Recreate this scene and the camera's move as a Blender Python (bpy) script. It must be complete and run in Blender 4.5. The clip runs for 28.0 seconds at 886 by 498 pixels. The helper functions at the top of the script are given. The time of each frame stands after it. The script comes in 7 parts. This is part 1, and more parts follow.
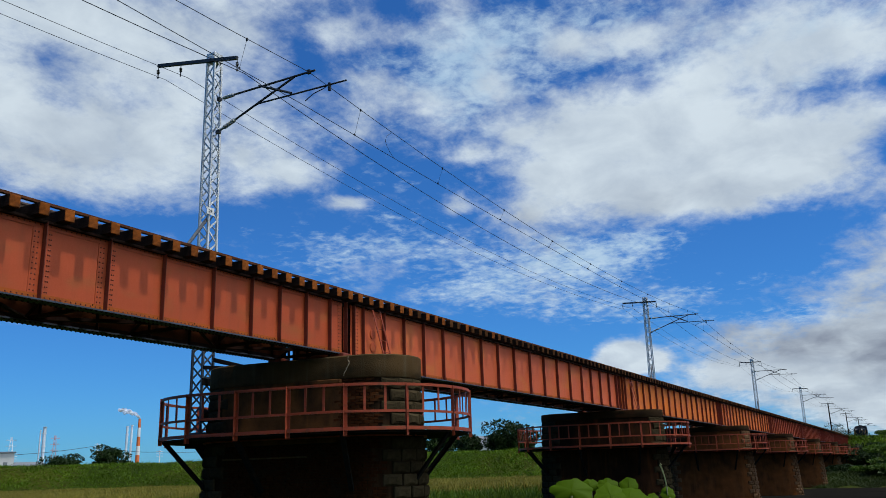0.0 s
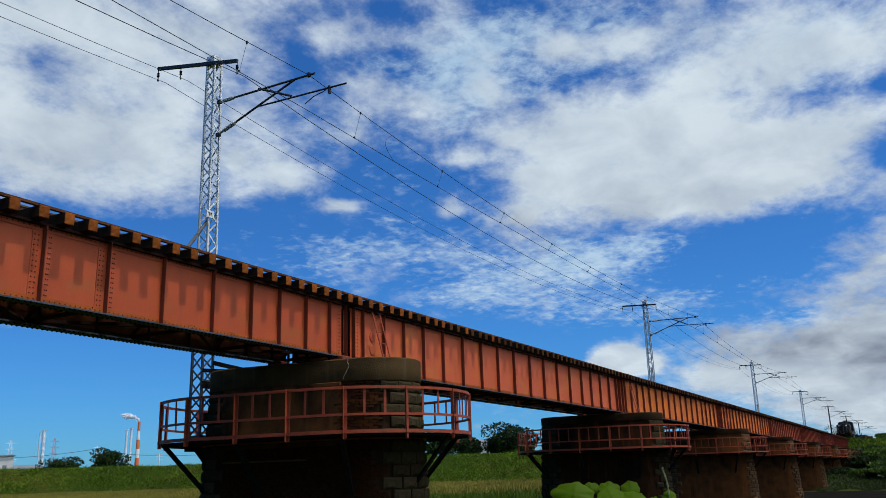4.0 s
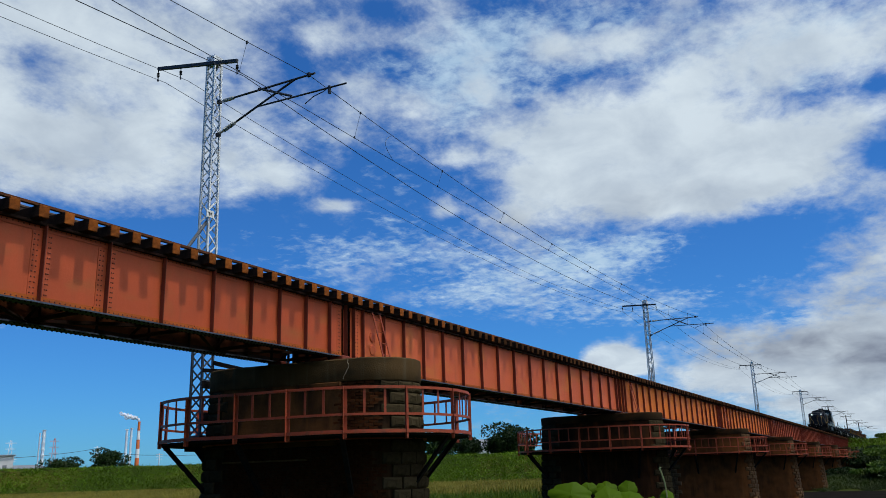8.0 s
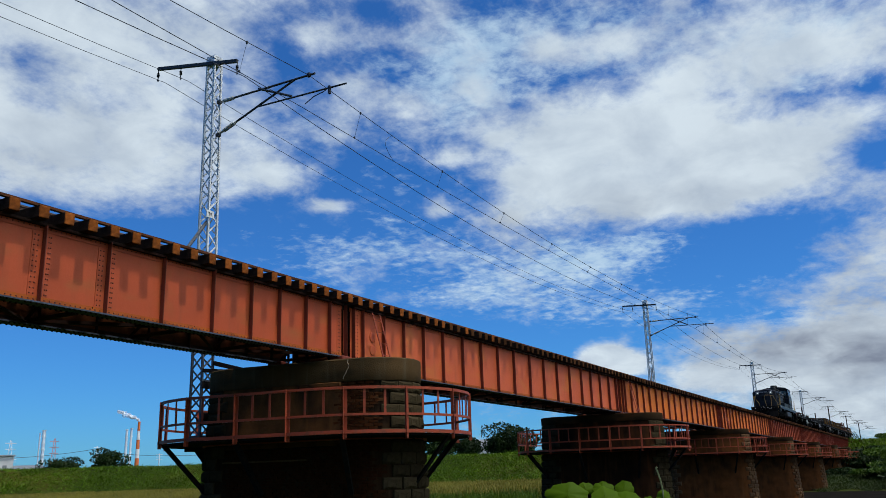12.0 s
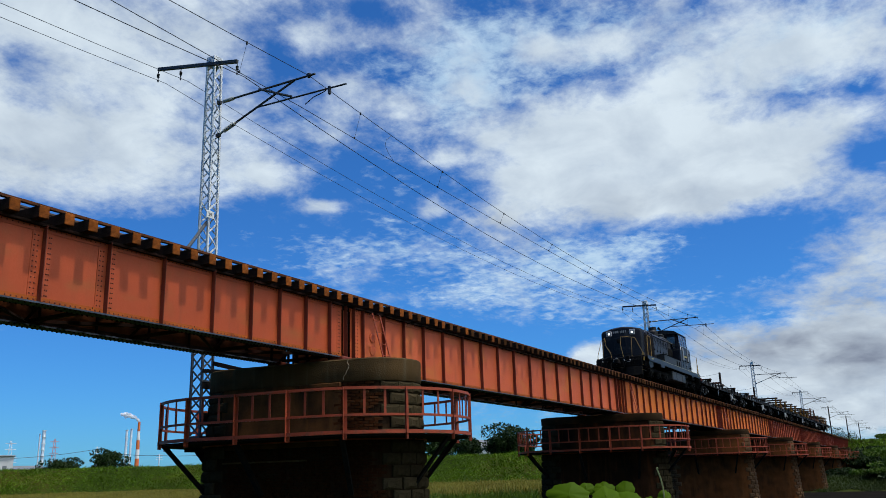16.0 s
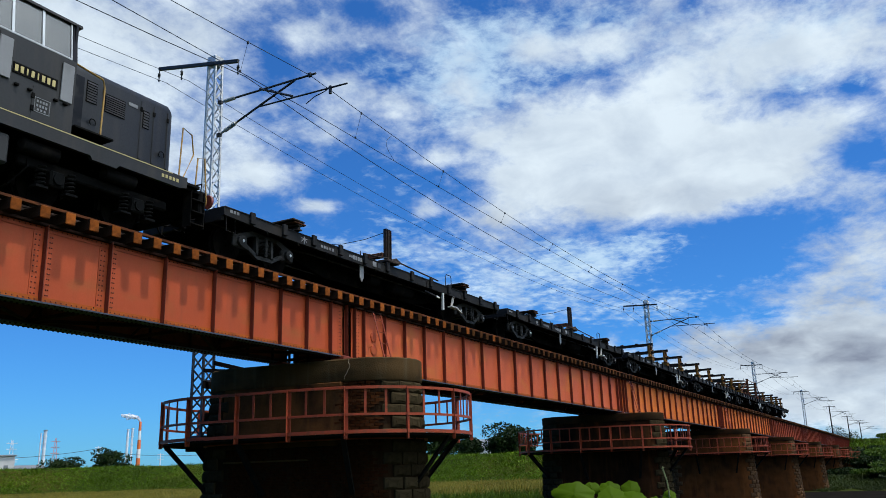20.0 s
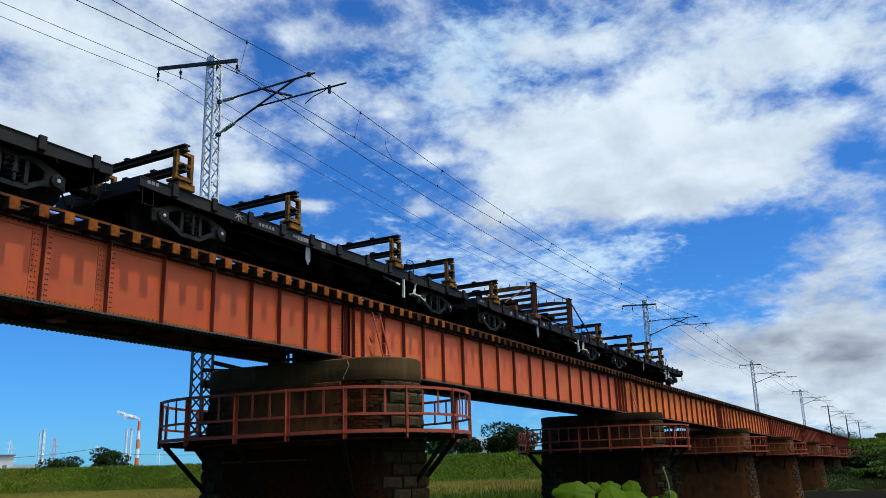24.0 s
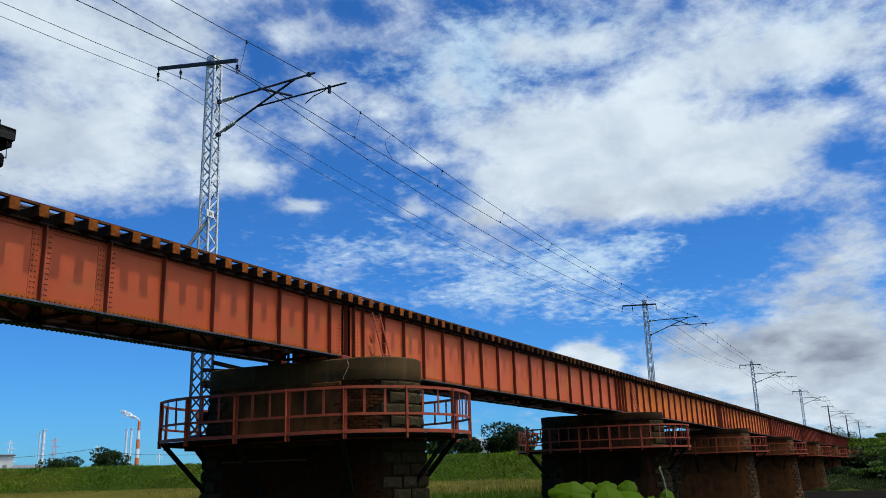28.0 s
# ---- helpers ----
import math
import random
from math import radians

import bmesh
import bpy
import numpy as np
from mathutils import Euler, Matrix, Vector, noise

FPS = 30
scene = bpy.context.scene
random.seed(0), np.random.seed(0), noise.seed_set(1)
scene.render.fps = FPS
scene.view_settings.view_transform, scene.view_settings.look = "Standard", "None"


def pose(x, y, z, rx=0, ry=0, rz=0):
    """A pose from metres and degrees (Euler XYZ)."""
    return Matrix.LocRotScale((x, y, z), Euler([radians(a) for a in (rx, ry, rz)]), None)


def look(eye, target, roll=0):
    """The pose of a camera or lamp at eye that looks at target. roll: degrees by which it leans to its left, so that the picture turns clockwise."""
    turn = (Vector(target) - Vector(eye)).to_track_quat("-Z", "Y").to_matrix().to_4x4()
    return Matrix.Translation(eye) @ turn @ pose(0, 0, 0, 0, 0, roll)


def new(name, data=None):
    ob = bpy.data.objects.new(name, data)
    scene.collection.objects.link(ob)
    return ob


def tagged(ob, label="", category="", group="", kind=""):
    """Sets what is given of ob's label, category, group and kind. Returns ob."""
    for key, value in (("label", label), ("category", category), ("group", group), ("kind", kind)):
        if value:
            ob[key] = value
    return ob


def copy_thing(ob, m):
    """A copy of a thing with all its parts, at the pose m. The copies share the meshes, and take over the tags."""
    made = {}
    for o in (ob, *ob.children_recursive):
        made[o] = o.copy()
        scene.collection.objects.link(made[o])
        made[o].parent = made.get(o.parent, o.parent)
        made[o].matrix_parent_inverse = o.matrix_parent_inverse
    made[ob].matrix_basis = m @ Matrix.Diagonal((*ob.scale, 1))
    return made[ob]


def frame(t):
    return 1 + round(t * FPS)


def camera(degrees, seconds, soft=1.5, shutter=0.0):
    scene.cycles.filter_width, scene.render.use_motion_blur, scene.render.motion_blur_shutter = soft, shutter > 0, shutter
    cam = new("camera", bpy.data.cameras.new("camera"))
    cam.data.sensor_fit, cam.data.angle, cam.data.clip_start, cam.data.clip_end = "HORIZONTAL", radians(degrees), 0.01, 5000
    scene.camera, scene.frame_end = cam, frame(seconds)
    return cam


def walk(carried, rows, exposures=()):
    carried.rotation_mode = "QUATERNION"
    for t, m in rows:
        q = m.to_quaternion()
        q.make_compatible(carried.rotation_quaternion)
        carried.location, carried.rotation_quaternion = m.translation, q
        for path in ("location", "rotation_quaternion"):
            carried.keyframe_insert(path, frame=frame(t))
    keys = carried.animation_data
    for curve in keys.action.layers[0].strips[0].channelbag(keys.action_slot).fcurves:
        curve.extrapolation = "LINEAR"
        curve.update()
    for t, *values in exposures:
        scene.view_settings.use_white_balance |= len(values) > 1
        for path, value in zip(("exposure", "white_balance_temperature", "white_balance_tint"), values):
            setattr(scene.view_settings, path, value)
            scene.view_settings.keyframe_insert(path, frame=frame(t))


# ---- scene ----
EYE = Vector((0.0, 0.0, 1.7))
YAW, PITCH, ROLL, FOCAL = 0.50554, 0.26501, -1.692, 1480.0


def aim(yaw, pitch):
    return Vector((math.cos(pitch) * math.cos(yaw), math.cos(pitch) * math.sin(yaw), math.sin(pitch)))


cam = camera(2 * math.degrees(math.atan(784 / FOCAL)), 28.0, soft=0.7)
SWAY = [(0, 0.5, -5.0), (0.5, 0.3, -3.4), (1, 0, -2.0), (1.5, 0, 0), (2, 0, 1.0), (2.5, 0, 0.2), (3, 0, 0.3), (3.5, 0, 0),
        (5.5, 0, 0.8), (6, 0, 0.9), (7, 0, 0), (8, 0, 0), (9, 0, 0.9), (10, 0, 1.3), (11, 0, 1.1), (12, 0, 0.3), (12.5, 0, 0),
        (14.5, 0, 0.8), (16, 0, 1.0), (16.5, 0, 2.2), (17, -0.5, 2.8), (17.5, -0.2, 0.2), (18, 1.7, 0), (18.5, 1.7, 0.3),
        (21.5, 1.5, 0), (23.5, 0, -0.4), (28, 0, -0.5)]
walk(cam, [(t, look(EYE, EYE + 100 * aim(YAW + dx / FOCAL, PITCH + dy / FOCAL), ROLL)) for t, dx, dy in SWAY],
     exposures=[(0, -0.03), (9, -0.03), (14, 0.05), (17, 0.11), (19.0, 0.16), (20.5, 0.24), (25, 0.26), (28, 0.15)])

# ---- light ----
SUN = Vector((-0.02, -0.295, 0.85)).normalized()
world = bpy.data.worlds.new("sky")
scene.world = world
world.use_nodes = True
wn = world.node_tree.nodes
sky = wn.new("ShaderNodeTexSky")
sky.sky_type, sky.sun_disc = "NISHITA", False
sky.sun_elevation, sky.sun_rotation = math.asin(SUN.z), math.atan2(SUN.x, SUN.y)
sky.air_density, sky.dust_density, sky.ozone_density, sky.altitude = 1.0, 0.3, 3.0, 0
deep = wn.new("ShaderNodeMix")
deep.data_type, deep.blend_type = "RGBA", "MULTIPLY"
deep.inputs[0].default_value = 1.0
deep.inputs[7].default_value = (0.205, 0.58, 1.05, 1)
world.node_tree.links.new(sky.outputs[0], deep.inputs[6])
world.node_tree.links.new(deep.outputs[2], wn["Background"].inputs["Color"])
wn["Background"].inputs["Strength"].default_value = 0.115
sun = new("sun", bpy.data.lights.new("sun", "SUN"))
sun.data.energy, sun.data.angle, sun.data.color = 3.8, radians(1.8), (1.0, 0.95, 0.87)
sun.matrix_world = look(SUN * 300, (0, 0, 0))

# ---- shapes ----


class Shape:
    """Vertices and faces of one mesh, gathered piece by piece."""

    def __init__(self):
        self.v, self.f = [], []

    def add(self, verts, faces):
        k = len(self.v)
        self.v += [tuple(p) for p in verts]
        self.f += [tuple(i + k for i in q) for q in faces]
        return self

    def box(self, x0, x1, y0, y1, z0, z1):
        p = [(x, y, z) for z in (z0, z1) for x, y in ((x0, y0), (x1, y0), (x1, y1), (x0, y1))]
        return self.add(p, [(3, 2, 1, 0), (4, 5, 6, 7), (0, 1, 5, 4), (1, 2, 6, 5), (2, 3, 7, 6), (3, 0, 4, 7)])

    def cbox(self, x0, x1, y0, y1, z0, z1, b=0.01):
        """A box with chamfered edges."""
        bm = bmesh.new()
        bmesh.ops.create_cube(bm, size=1)
        for q in bm.verts:
            q.co = ((x0 + x1) / 2 + q.co.x * (x1 - x0), (y0 + y1) / 2 + q.co.y * (y1 - y0), (z0 + z1) / 2 + q.co.z * (z1 - z0))
        bmesh.ops.bevel(bm, geom=bm.edges[:], offset=b, segments=1, affect="EDGES")
        return self.take(bm)

    def take(self, bm):
        bm.verts.index_update()
        self.add([q.co[:] for q in bm.verts], [[q.index for q in f.verts] for f in bm.faces])
        bm.free()
        return self

    def frame_of(self, a, b, up=(0, 0, 1)):
        d = (Vector(b) - Vector(a)).normalized()
        u = Vector(up)
        if abs(d.dot(u)) > 0.98:
            u = Vector((1, 0, 0))
        s = d.cross(u).normalized()
        return d, s, s.cross(d)

    def tube(self, a, b, r, n=8, r2=None):
        d, s, u = self.frame_of(a, b)
        r2 = r if r2 is None else r2
        pts = []
        for c, q in ((Vector(a), r), (Vector(b), r2)):
            pts += [c + s * (q * math.cos(2 * math.pi * i / n)) + u * (q * math.sin(2 * math.pi * i / n)) for i in range(n)]
        fs = [(i, (i + 1) % n, n + (i + 1) % n, n + i) for i in range(n)]
        return self.add(pts, fs + [tuple(reversed(range(n))), tuple(range(n, 2 * n))])

    def beam(self, a, b, w, h, up=(0, 0, 1)):
        d, s, u = self.frame_of(a, b, up)
        pts = [Vector(c) + s * (i * w / 2) + u * (j * h / 2) for c in (a, b) for i, j in ((-1, -1), (1, -1), (1, 1), (-1, 1))]
        return self.add(pts, [(0, 1, 2, 3), (7, 6, 5, 4), (0, 4, 5, 1), (1, 5, 6, 2), (2, 6, 7, 3), (3, 7, 4, 0)])

    def angle(self, a, b, w, t, up=(0, 0, 1)):
        """An L-section bar."""
        d, s, u = self.frame_of(a, b, up)
        o = [(0, 0), (w, 0), (w, t), (t, t), (t, w), (0, w)]
        pts = [Vector(c) + s * i + u * j for c in (a, b) for i, j in o]
        return self.add(pts, [tuple(reversed(range(6))), tuple(range(6, 12))] + [(i, (i + 1) % 6, 6 + (i + 1) % 6, 6 + i) for i in range(6)])

    def ibeam(self, a, b, w, h, t=0.02, up=(0, 0, 1)):
        d, s, u = self.frame_of(a, b, up)
        x, y, m = w / 2, h / 2, t / 2
        o = [(-x, -y), (x, -y), (x, -y + t), (m, -y + t), (m, y - t), (x, y - t), (x, y), (-x, y), (-x, y - t), (-m, y - t), (-m, -y + t), (-x, -y + t)]
        pts = [Vector(c) + s * i + u * j for c in (a, b) for i, j in o]
        n = len(o)
        return self.add(pts, [tuple(reversed(range(n))), tuple(range(n, 2 * n))] + [(i, (i + 1) % n, n + (i + 1) % n, n + i) for i in range(n)])

    def rope(self, pts, r, n=6):
        """A round bar bent along points."""
        pts = [Vector(p) for p in pts]
        k = len(self.v)
        for i, p in enumerate(pts):
            d = (pts[min(i + 1, len(pts) - 1)] - pts[max(i - 1, 0)]).normalized()
            u = Vector((0, 0, 1)) if abs(d.z) < 0.9 else Vector((1, 0, 0))
            s = d.cross(u).normalized()
            u = s.cross(d)
            self.v += [tuple(p + s * (r * math.cos(2 * math.pi * j / n)) + u * (r * math.sin(2 * math.pi * j / n))) for j in range(n)]
        for i in range(len(pts) - 1):
            self.f += [(k + i * n + j, k + i * n + (j + 1) % n, k + (i + 1) * n + (j + 1) % n, k + (i + 1) * n + j) for j in range(n)]
        self.f += [tuple(k + j for j in reversed(range(n))), tuple(k + (len(pts) - 1) * n + j for j in range(n))]
        return self

    def prism(self, outline, lo, hi, axis="y"):
        """An outline of (a, b) pairs drawn out along an axis: along y the pairs are x, z; along x they are y, z; along z they are x, y."""
        put = {"y": lambda p, c: (p[0], c, p[1]), "x": lambda p, c: (c, p[0], p[1]), "z": lambda p, c: (p[0], p[1], c)}[axis]
        n = len(outline)
        pts = [put(p, c) for c in (lo, hi) for p in outline]
        return self.add(pts, [tuple(reversed(range(n))), tuple(range(n, 2 * n))] + [(i, (i + 1) % n, n + (i + 1) % n, n + i) for i in range(n)])

    def lathe(self, profile, centre=(0, 0, 0), n=16, axis="z"):
        """Pairs (radius, height) turned round an axis."""
        k = len(self.v)
        for r, h in profile:
            for j in range(n):
                c, s = r * math.cos(2 * math.pi * j / n), r * math.sin(2 * math.pi * j / n)
                p = {"z": (c, s, h), "y": (c, h, s), "x": (h, c, s)}[axis]
                self.v.append(tuple(p[i] + centre[i] for i in range(3)))
        for i in range(len(profile) - 1):
            self.f += [(k + i * n + j, k + i * n + (j + 1) % n, k + (i + 1) * n + (j + 1) % n, k + (i + 1) * n + j) for j in range(n)]
        self.f += [tuple(k + j for j in reversed(range(n))), tuple(k + (len(profile) - 1) * n + j for j in range(n))]
        return self

    def loft(self, rings, closed=True, caps=True):
        k, n = len(self.v), len(rings[0])
        for g in rings:
            self.v += [tuple(p) for p in g]
        for i in range(len(rings) - 1):
            self.f += [(k + i * n + j, k + i * n + (j + 1) % n, k + (i + 1) * n + (j + 1) % n, k + (i + 1) * n + j) for j in range(n if closed else n - 1)]
        if caps:
            self.f += [tuple(k + j for j in reversed(range(n))), tuple(k + (len(rings) - 1) * n + j for j in range(n))]
        return self

    def mesh(self, name, material, smooth=False):
        me = bpy.data.meshes.new(name)
        me.from_pydata(self.v, [], self.f)
        bm = bmesh.new()
        bm.from_mesh(me)
        bmesh.ops.recalc_face_normals(bm, faces=bm.faces[:])
        bm.to_mesh(me)
        bm.free()
        me.materials.append(material)
        if smooth:
            me.polygons.foreach_set("use_smooth", [True] * len(me.polygons))
            me.set_sharp_from_angle(angle=radians(35))
        return me


def part(name, shape, material, parent, label="", smooth=False, at=None):
    """One mesh object under a thing or a part."""
    ob = new(name, shape if isinstance(shape, bpy.types.Mesh) else shape.mesh(name, material, smooth))
    ob.parent = parent
    if at is not None:
        ob.matrix_basis = at
    return tagged(ob, label)


def thing(name, at, label, category, group="", kind=""):
    ob = new(name)
    ob.empty_display_size = 0.2
    ob.matrix_basis = at
    return tagged(ob, label, category, group, kind)


def solid(name, shape, material, label, category, group="", kind="", smooth=False, at=None):
    """A thing of one mesh."""
    ob = new(name, shape.mesh(name, material, smooth))
    if at is not None:
        ob.matrix_basis = at
    return tagged(ob, label, category, group, kind)


# ---- materials ----


def mat(name, base, rough=0.6, metal=0.0, var=0.18, scale=1.5, fine=30.0, bump=0.15, stain=None, amount=0.4, stain_scale=(2, 2, 2), streak=None, jitter=0.0, spec=0.5, where="Object"):
    """A weathered surface: two scales of tone, stains of another colour, streaks, fine relief."""
    m = bpy.data.materials.new(name)
    m.use_nodes = True
    t = m.node_tree
    n, link = t.nodes, t.links.new
    b = n["Principled BSDF"]
    b.inputs["Roughness"].default_value, b.inputs["Metallic"].default_value = rough, metal
    b.inputs["Specular IOR Level"].default_value = spec
    co = n.new("ShaderNodeTexCoord").outputs[where]

    def tex(sc, detail, stretch=None):
        x = n.new("ShaderNodeTexNoise")
        x.inputs["Scale"].default_value, x.inputs["Detail"].default_value = sc, detail
        if stretch:
            mp = n.new("ShaderNodeMapping")
            mp.inputs["Scale"].default_value = stretch
            link(co, mp.inputs[0])
            link(mp.outputs[0], x.inputs["Vector"])
        else:
            link(co, x.inputs["Vector"])
        return x.outputs[0]

    def mix(fac, a, c):
        x = n.new("ShaderNodeMix")
        x.data_type = "RGBA"
        for s, val in ((x.inputs[0], fac), (x.inputs[6], a), (x.inputs[7], c)):
            if isinstance(val, bpy.types.NodeSocket):
                link(val, s)
            else:
                s.default_value = val
        return x.outputs[2]

    def span(sock, lo, hi, a=0.0, c=1.0):
        x = n.new("ShaderNodeMapRange")
        x.inputs[1].default_value, x.inputs[2].default_value, x.inputs[3].default_value, x.inputs[4].default_value = lo, hi, a, c
        link(sock, x.inputs[0])
        return x.outputs[0]

    dark = (*[c * (1 - var) for c in base], 1)
    light = (*[min(1, c * (1 + var)) for c in base], 1)
    col = mix(span(tex(scale, 5), 0.3, 0.7), dark, light)
    fn = tex(fine, 4)
    col = mix(span(fn, 0.35, 0.75, 0, 0.35), col, (*[c * (1 - 1.6 * var) for c in base], 1))
    if stain:
        col = mix(span(tex(1.0, 6, stain_scale), 0.62 - 0.25 * amount, 0.75 - 0.15 * amount, 0, 0.85), col, (*stain, 1))
    if streak:
        col = mix(span(tex(1.0, 5, (5, 5, 0.45)), 0.52, 0.78, 0, 0.7), col, (*streak, 1))
    if jitter:
        oi = n.new("ShaderNodeObjectInfo")
        hs = n.new("ShaderNodeHueSaturation")
        link(span(oi.outputs["Random"], 0, 1, 1 - jitter, 1 + jitter), hs.inputs["Value"])
        link(col, hs.inputs["Color"])
        col = hs.outputs[0]
    link(col, b.inputs["Base Color"])
    link(span(fn, 0.2, 0.8, max(0.05, rough - 0.1), min(1, rough + 0.12)), b.inputs["Roughness"])
    if bump:
        bp = n.new("ShaderNodeBump")
        bp.inputs["Strength"].default_value, bp.inputs["Distance"].default_value = bump, 0.02
        link(fn, bp.inputs["Height"])
        link(bp.outputs[0], b.inputs["Normal"])
    return m


def glow(name, colour, strength):
    m = bpy.data.materials.new(name)
    m.use_nodes = True
    b = m.node_tree.nodes["Principled BSDF"]
    b.inputs["Base Color"].default_value = (*colour, 1)
    b.inputs["Emission Color"].default_value = (*colour, 1)
    b.inputs["Emission Strength"].default_value = strength
    return m


def glass(name, tint, rough=0.03, alpha=0.45):
    m = bpy.data.materials.new(name)
    m.use_nodes = True
    b = m.node_tree.nodes["Principled BSDF"]
    b.inputs["Base Color"].default_value = (*tint, 1)
    b.inputs["Roughness"].default_value = rough
    b.inputs["Alpha"].default_value = alpha
    b.inputs["Specular IOR Level"].default_value = 0.8
    return m


def leaf_mat(name, a, c, rough=0.55, through_light=0.25):
    """Foliage: tone differs from leaf to leaf, some light passes through."""
    m = bpy.data.materials.new(name)
    m.use_nodes = True
    t = m.node_tree
    n, link = t.nodes, t.links.new
    b = n["Principled BSDF"]
    b.inputs["Roughness"].default_value = rough
    b.inputs["Specular IOR Level"].default_value = 0.15
    g = n.new("ShaderNodeNewGeometry")
    x = n.new("ShaderNodeMix")
    x.data_type = "RGBA"
    x.inputs[6].default_value, x.inputs[7].default_value = (*a, 1), (*c, 1)
    link(g.outputs["Random Per Island"], x.inputs[0])
    nz = n.new("ShaderNodeTexNoise")
    nz.inputs["Scale"].default_value = 0.12
    link(g.outputs["Position"], nz.inputs["Vector"])
    y = n.new("ShaderNodeMix")
    y.data_type, y.blend_type = "RGBA", "MULTIPLY"
    y.inputs[0].default_value = 1.0
    rp = n.new("ShaderNodeMapRange")
    rp.inputs[1].default_value, rp.inputs[2].default_value, rp.inputs[3].default_value, rp.inputs[4].default_value = 0.3, 0.7, 0.65, 1.3
    link(nz.outputs[0], rp.inputs[0])
    link(x.outputs[2], y.inputs[6])
    link(rp.outputs[0], y.inputs[7])
    link(y.outputs[2], b.inputs["Base Color"])
    tr = n.new("ShaderNodeBsdfTranslucent")
    link(y.outputs[2], tr.inputs["Color"])
    ms = n.new("ShaderNodeMixShader")
    ms.inputs[0].default_value = through_light
    link(b.outputs[0], ms.inputs[1])
    link(tr.outputs[0], ms.inputs[2])
    link(ms.outputs[0], n["Material Output"].inputs["Surface"])
    return m


PAINT = mat("girder_paint", (0.33, 0.056, 0.017), 0.55, spec=0.2, stain=(0.255, 0.075, 0.020), amount=0.4, stain_scale=(0.8, 1, 1.6), streak=(0.2352, 0.0499, 0.01782), var=0.10, scale=0.9, bump=0.08)
PAINT_PALE = mat("girder_paint_pale", (0.43, 0.080, 0.027), 0.55, spec=0.2, stain=(0.40, 0.115, 0.024), amount=0.4, stain_scale=(0.6, 1, 1.2), streak=(0.31, 0.068, 0.022), var=0.10, scale=0.9, bump=0.08)
PAINT_RUSTY = mat("girder_paint_rusty", (0.52, 0.125, 0.013), 0.6, spec=0.2, stain=(0.36, 0.085, 0.028), amount=0.5, stain_scale=(0.7, 1, 0.8), streak=(0.25, 0.066, 0.018), var=0.14, scale=0.8)
PAINT_OLD = mat("girder_paint_old", (0.33, 0.050, 0.011), 0.6, spec=0.2, stain=(0.198, 0.066, 0.0198), amount=0.5, stain_scale=(0.7, 1, 0.8), streak=(0.132, 0.0264, 0.0132), var=0.14, scale=0.8)
# darker than the web: the ribs' shaded flank is put into the colour
STIFF = mat("stiffener_shade_paint", (0.1386, 0.02772, 0.01452), 0.6, spec=0.2, stain=(0.066, 0.0198, 0.00792), amount=0.4, var=0.12)
# the far web's red paint, darkened in colour for the shade under the deck
INNER_SHADE = mat("inner_web_shade", (0.070, 0.020, 0.007), 0.85, spec=0.03, stain=(0.014, 0.006, 0.004), amount=0.5, stain_scale=(1.5, 1.5, 1.5), var=0.2)
RUST_EDGE = mat("rusty_lower_edge", (0.30, 0.068, 0.008), 0.7, spec=0.15, stain=(0.16, 0.035, 0.008), amount=0.5, stain_scale=(2.5, 1, 8), var=0.15)
# the blue-grey base paints in the sky's reflection on the flange underside
FLANGE = mat("flange_sky_sheen", (0.042, 0.054, 0.080), 0.62, spec=0.2, stain=(0.02, 0.014, 0.012), amount=0.25, stain_scale=(2, 2, 2), var=0.25, bump=0.05)
# near black: shade below the deck put into the paint colour
GIRDER_SHADE = mat("girder_shade_paint", (0.017, 0.0068, 0.004), 0.85, spec=0.12, stain=(0.033, 0.00858, 0.00528), amount=0.4, stain_scale=(1.5, 1.5, 1.5), var=0.2)
RAILING = mat("railing_paint", (0.2508, 0.04356, 0.01716), 0.5, spec=0.2, stain=(0.132, 0.0396, 0.0198), amount=0.4, stain_scale=(6, 6, 6), var=0.12, fine=60)
SLEEPER_DARK = mat("sleeper_wood_dark", (0.055, 0.022, 0.007), 0.9, spec=0.03, stain=(0.025, 0.011, 0.005), amount=0.5, stain_scale=(6, 3, 14), var=0.3, scale=9, fine=80, bump=0.5, jitter=0.35)
# near-black colour that stands for shade between the sleepers
SLEEPER_SHADE = mat("sleeper_side_shade", (0.01452, 0.00726, 0.00396), 0.85, spec=0.1, stain=(0.0396, 0.0165, 0.0066), amount=0.3, stain_scale=(6, 3, 14), var=0.3, scale=9, fine=80, bump=0.4)
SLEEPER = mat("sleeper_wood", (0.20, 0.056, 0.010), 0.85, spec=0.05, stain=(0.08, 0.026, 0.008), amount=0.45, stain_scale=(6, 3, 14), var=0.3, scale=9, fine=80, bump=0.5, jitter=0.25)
STEEL_DARK = mat("dark_steel", (0.0075, 0.0070, 0.0068), 0.85, 0.0, spec=0.06, stain=(0.0231, 0.01188, 0.0066), amount=0.4, var=0.2)
STRAP = mat("rusty_strap", (0.085, 0.028, 0.010), 0.8, spec=0.1, stain=(0.03, 0.012, 0.006), amount=0.5, stain_scale=(4, 4, 4), var=0.25)
RAIL_STEEL = mat("rail_steel", (0.0858, 0.0495, 0.033), 0.55, 0.5, var=0.2, stain=(0.0594, 0.0297, 0.0165))
GALV = mat("galvanised_steel", (0.54, 0.545, 0.535), 0.5, 0.35, var=0.12, scale=3, stain=(0.288, 0.296, 0.296), amount=0.4, bump=0.05)
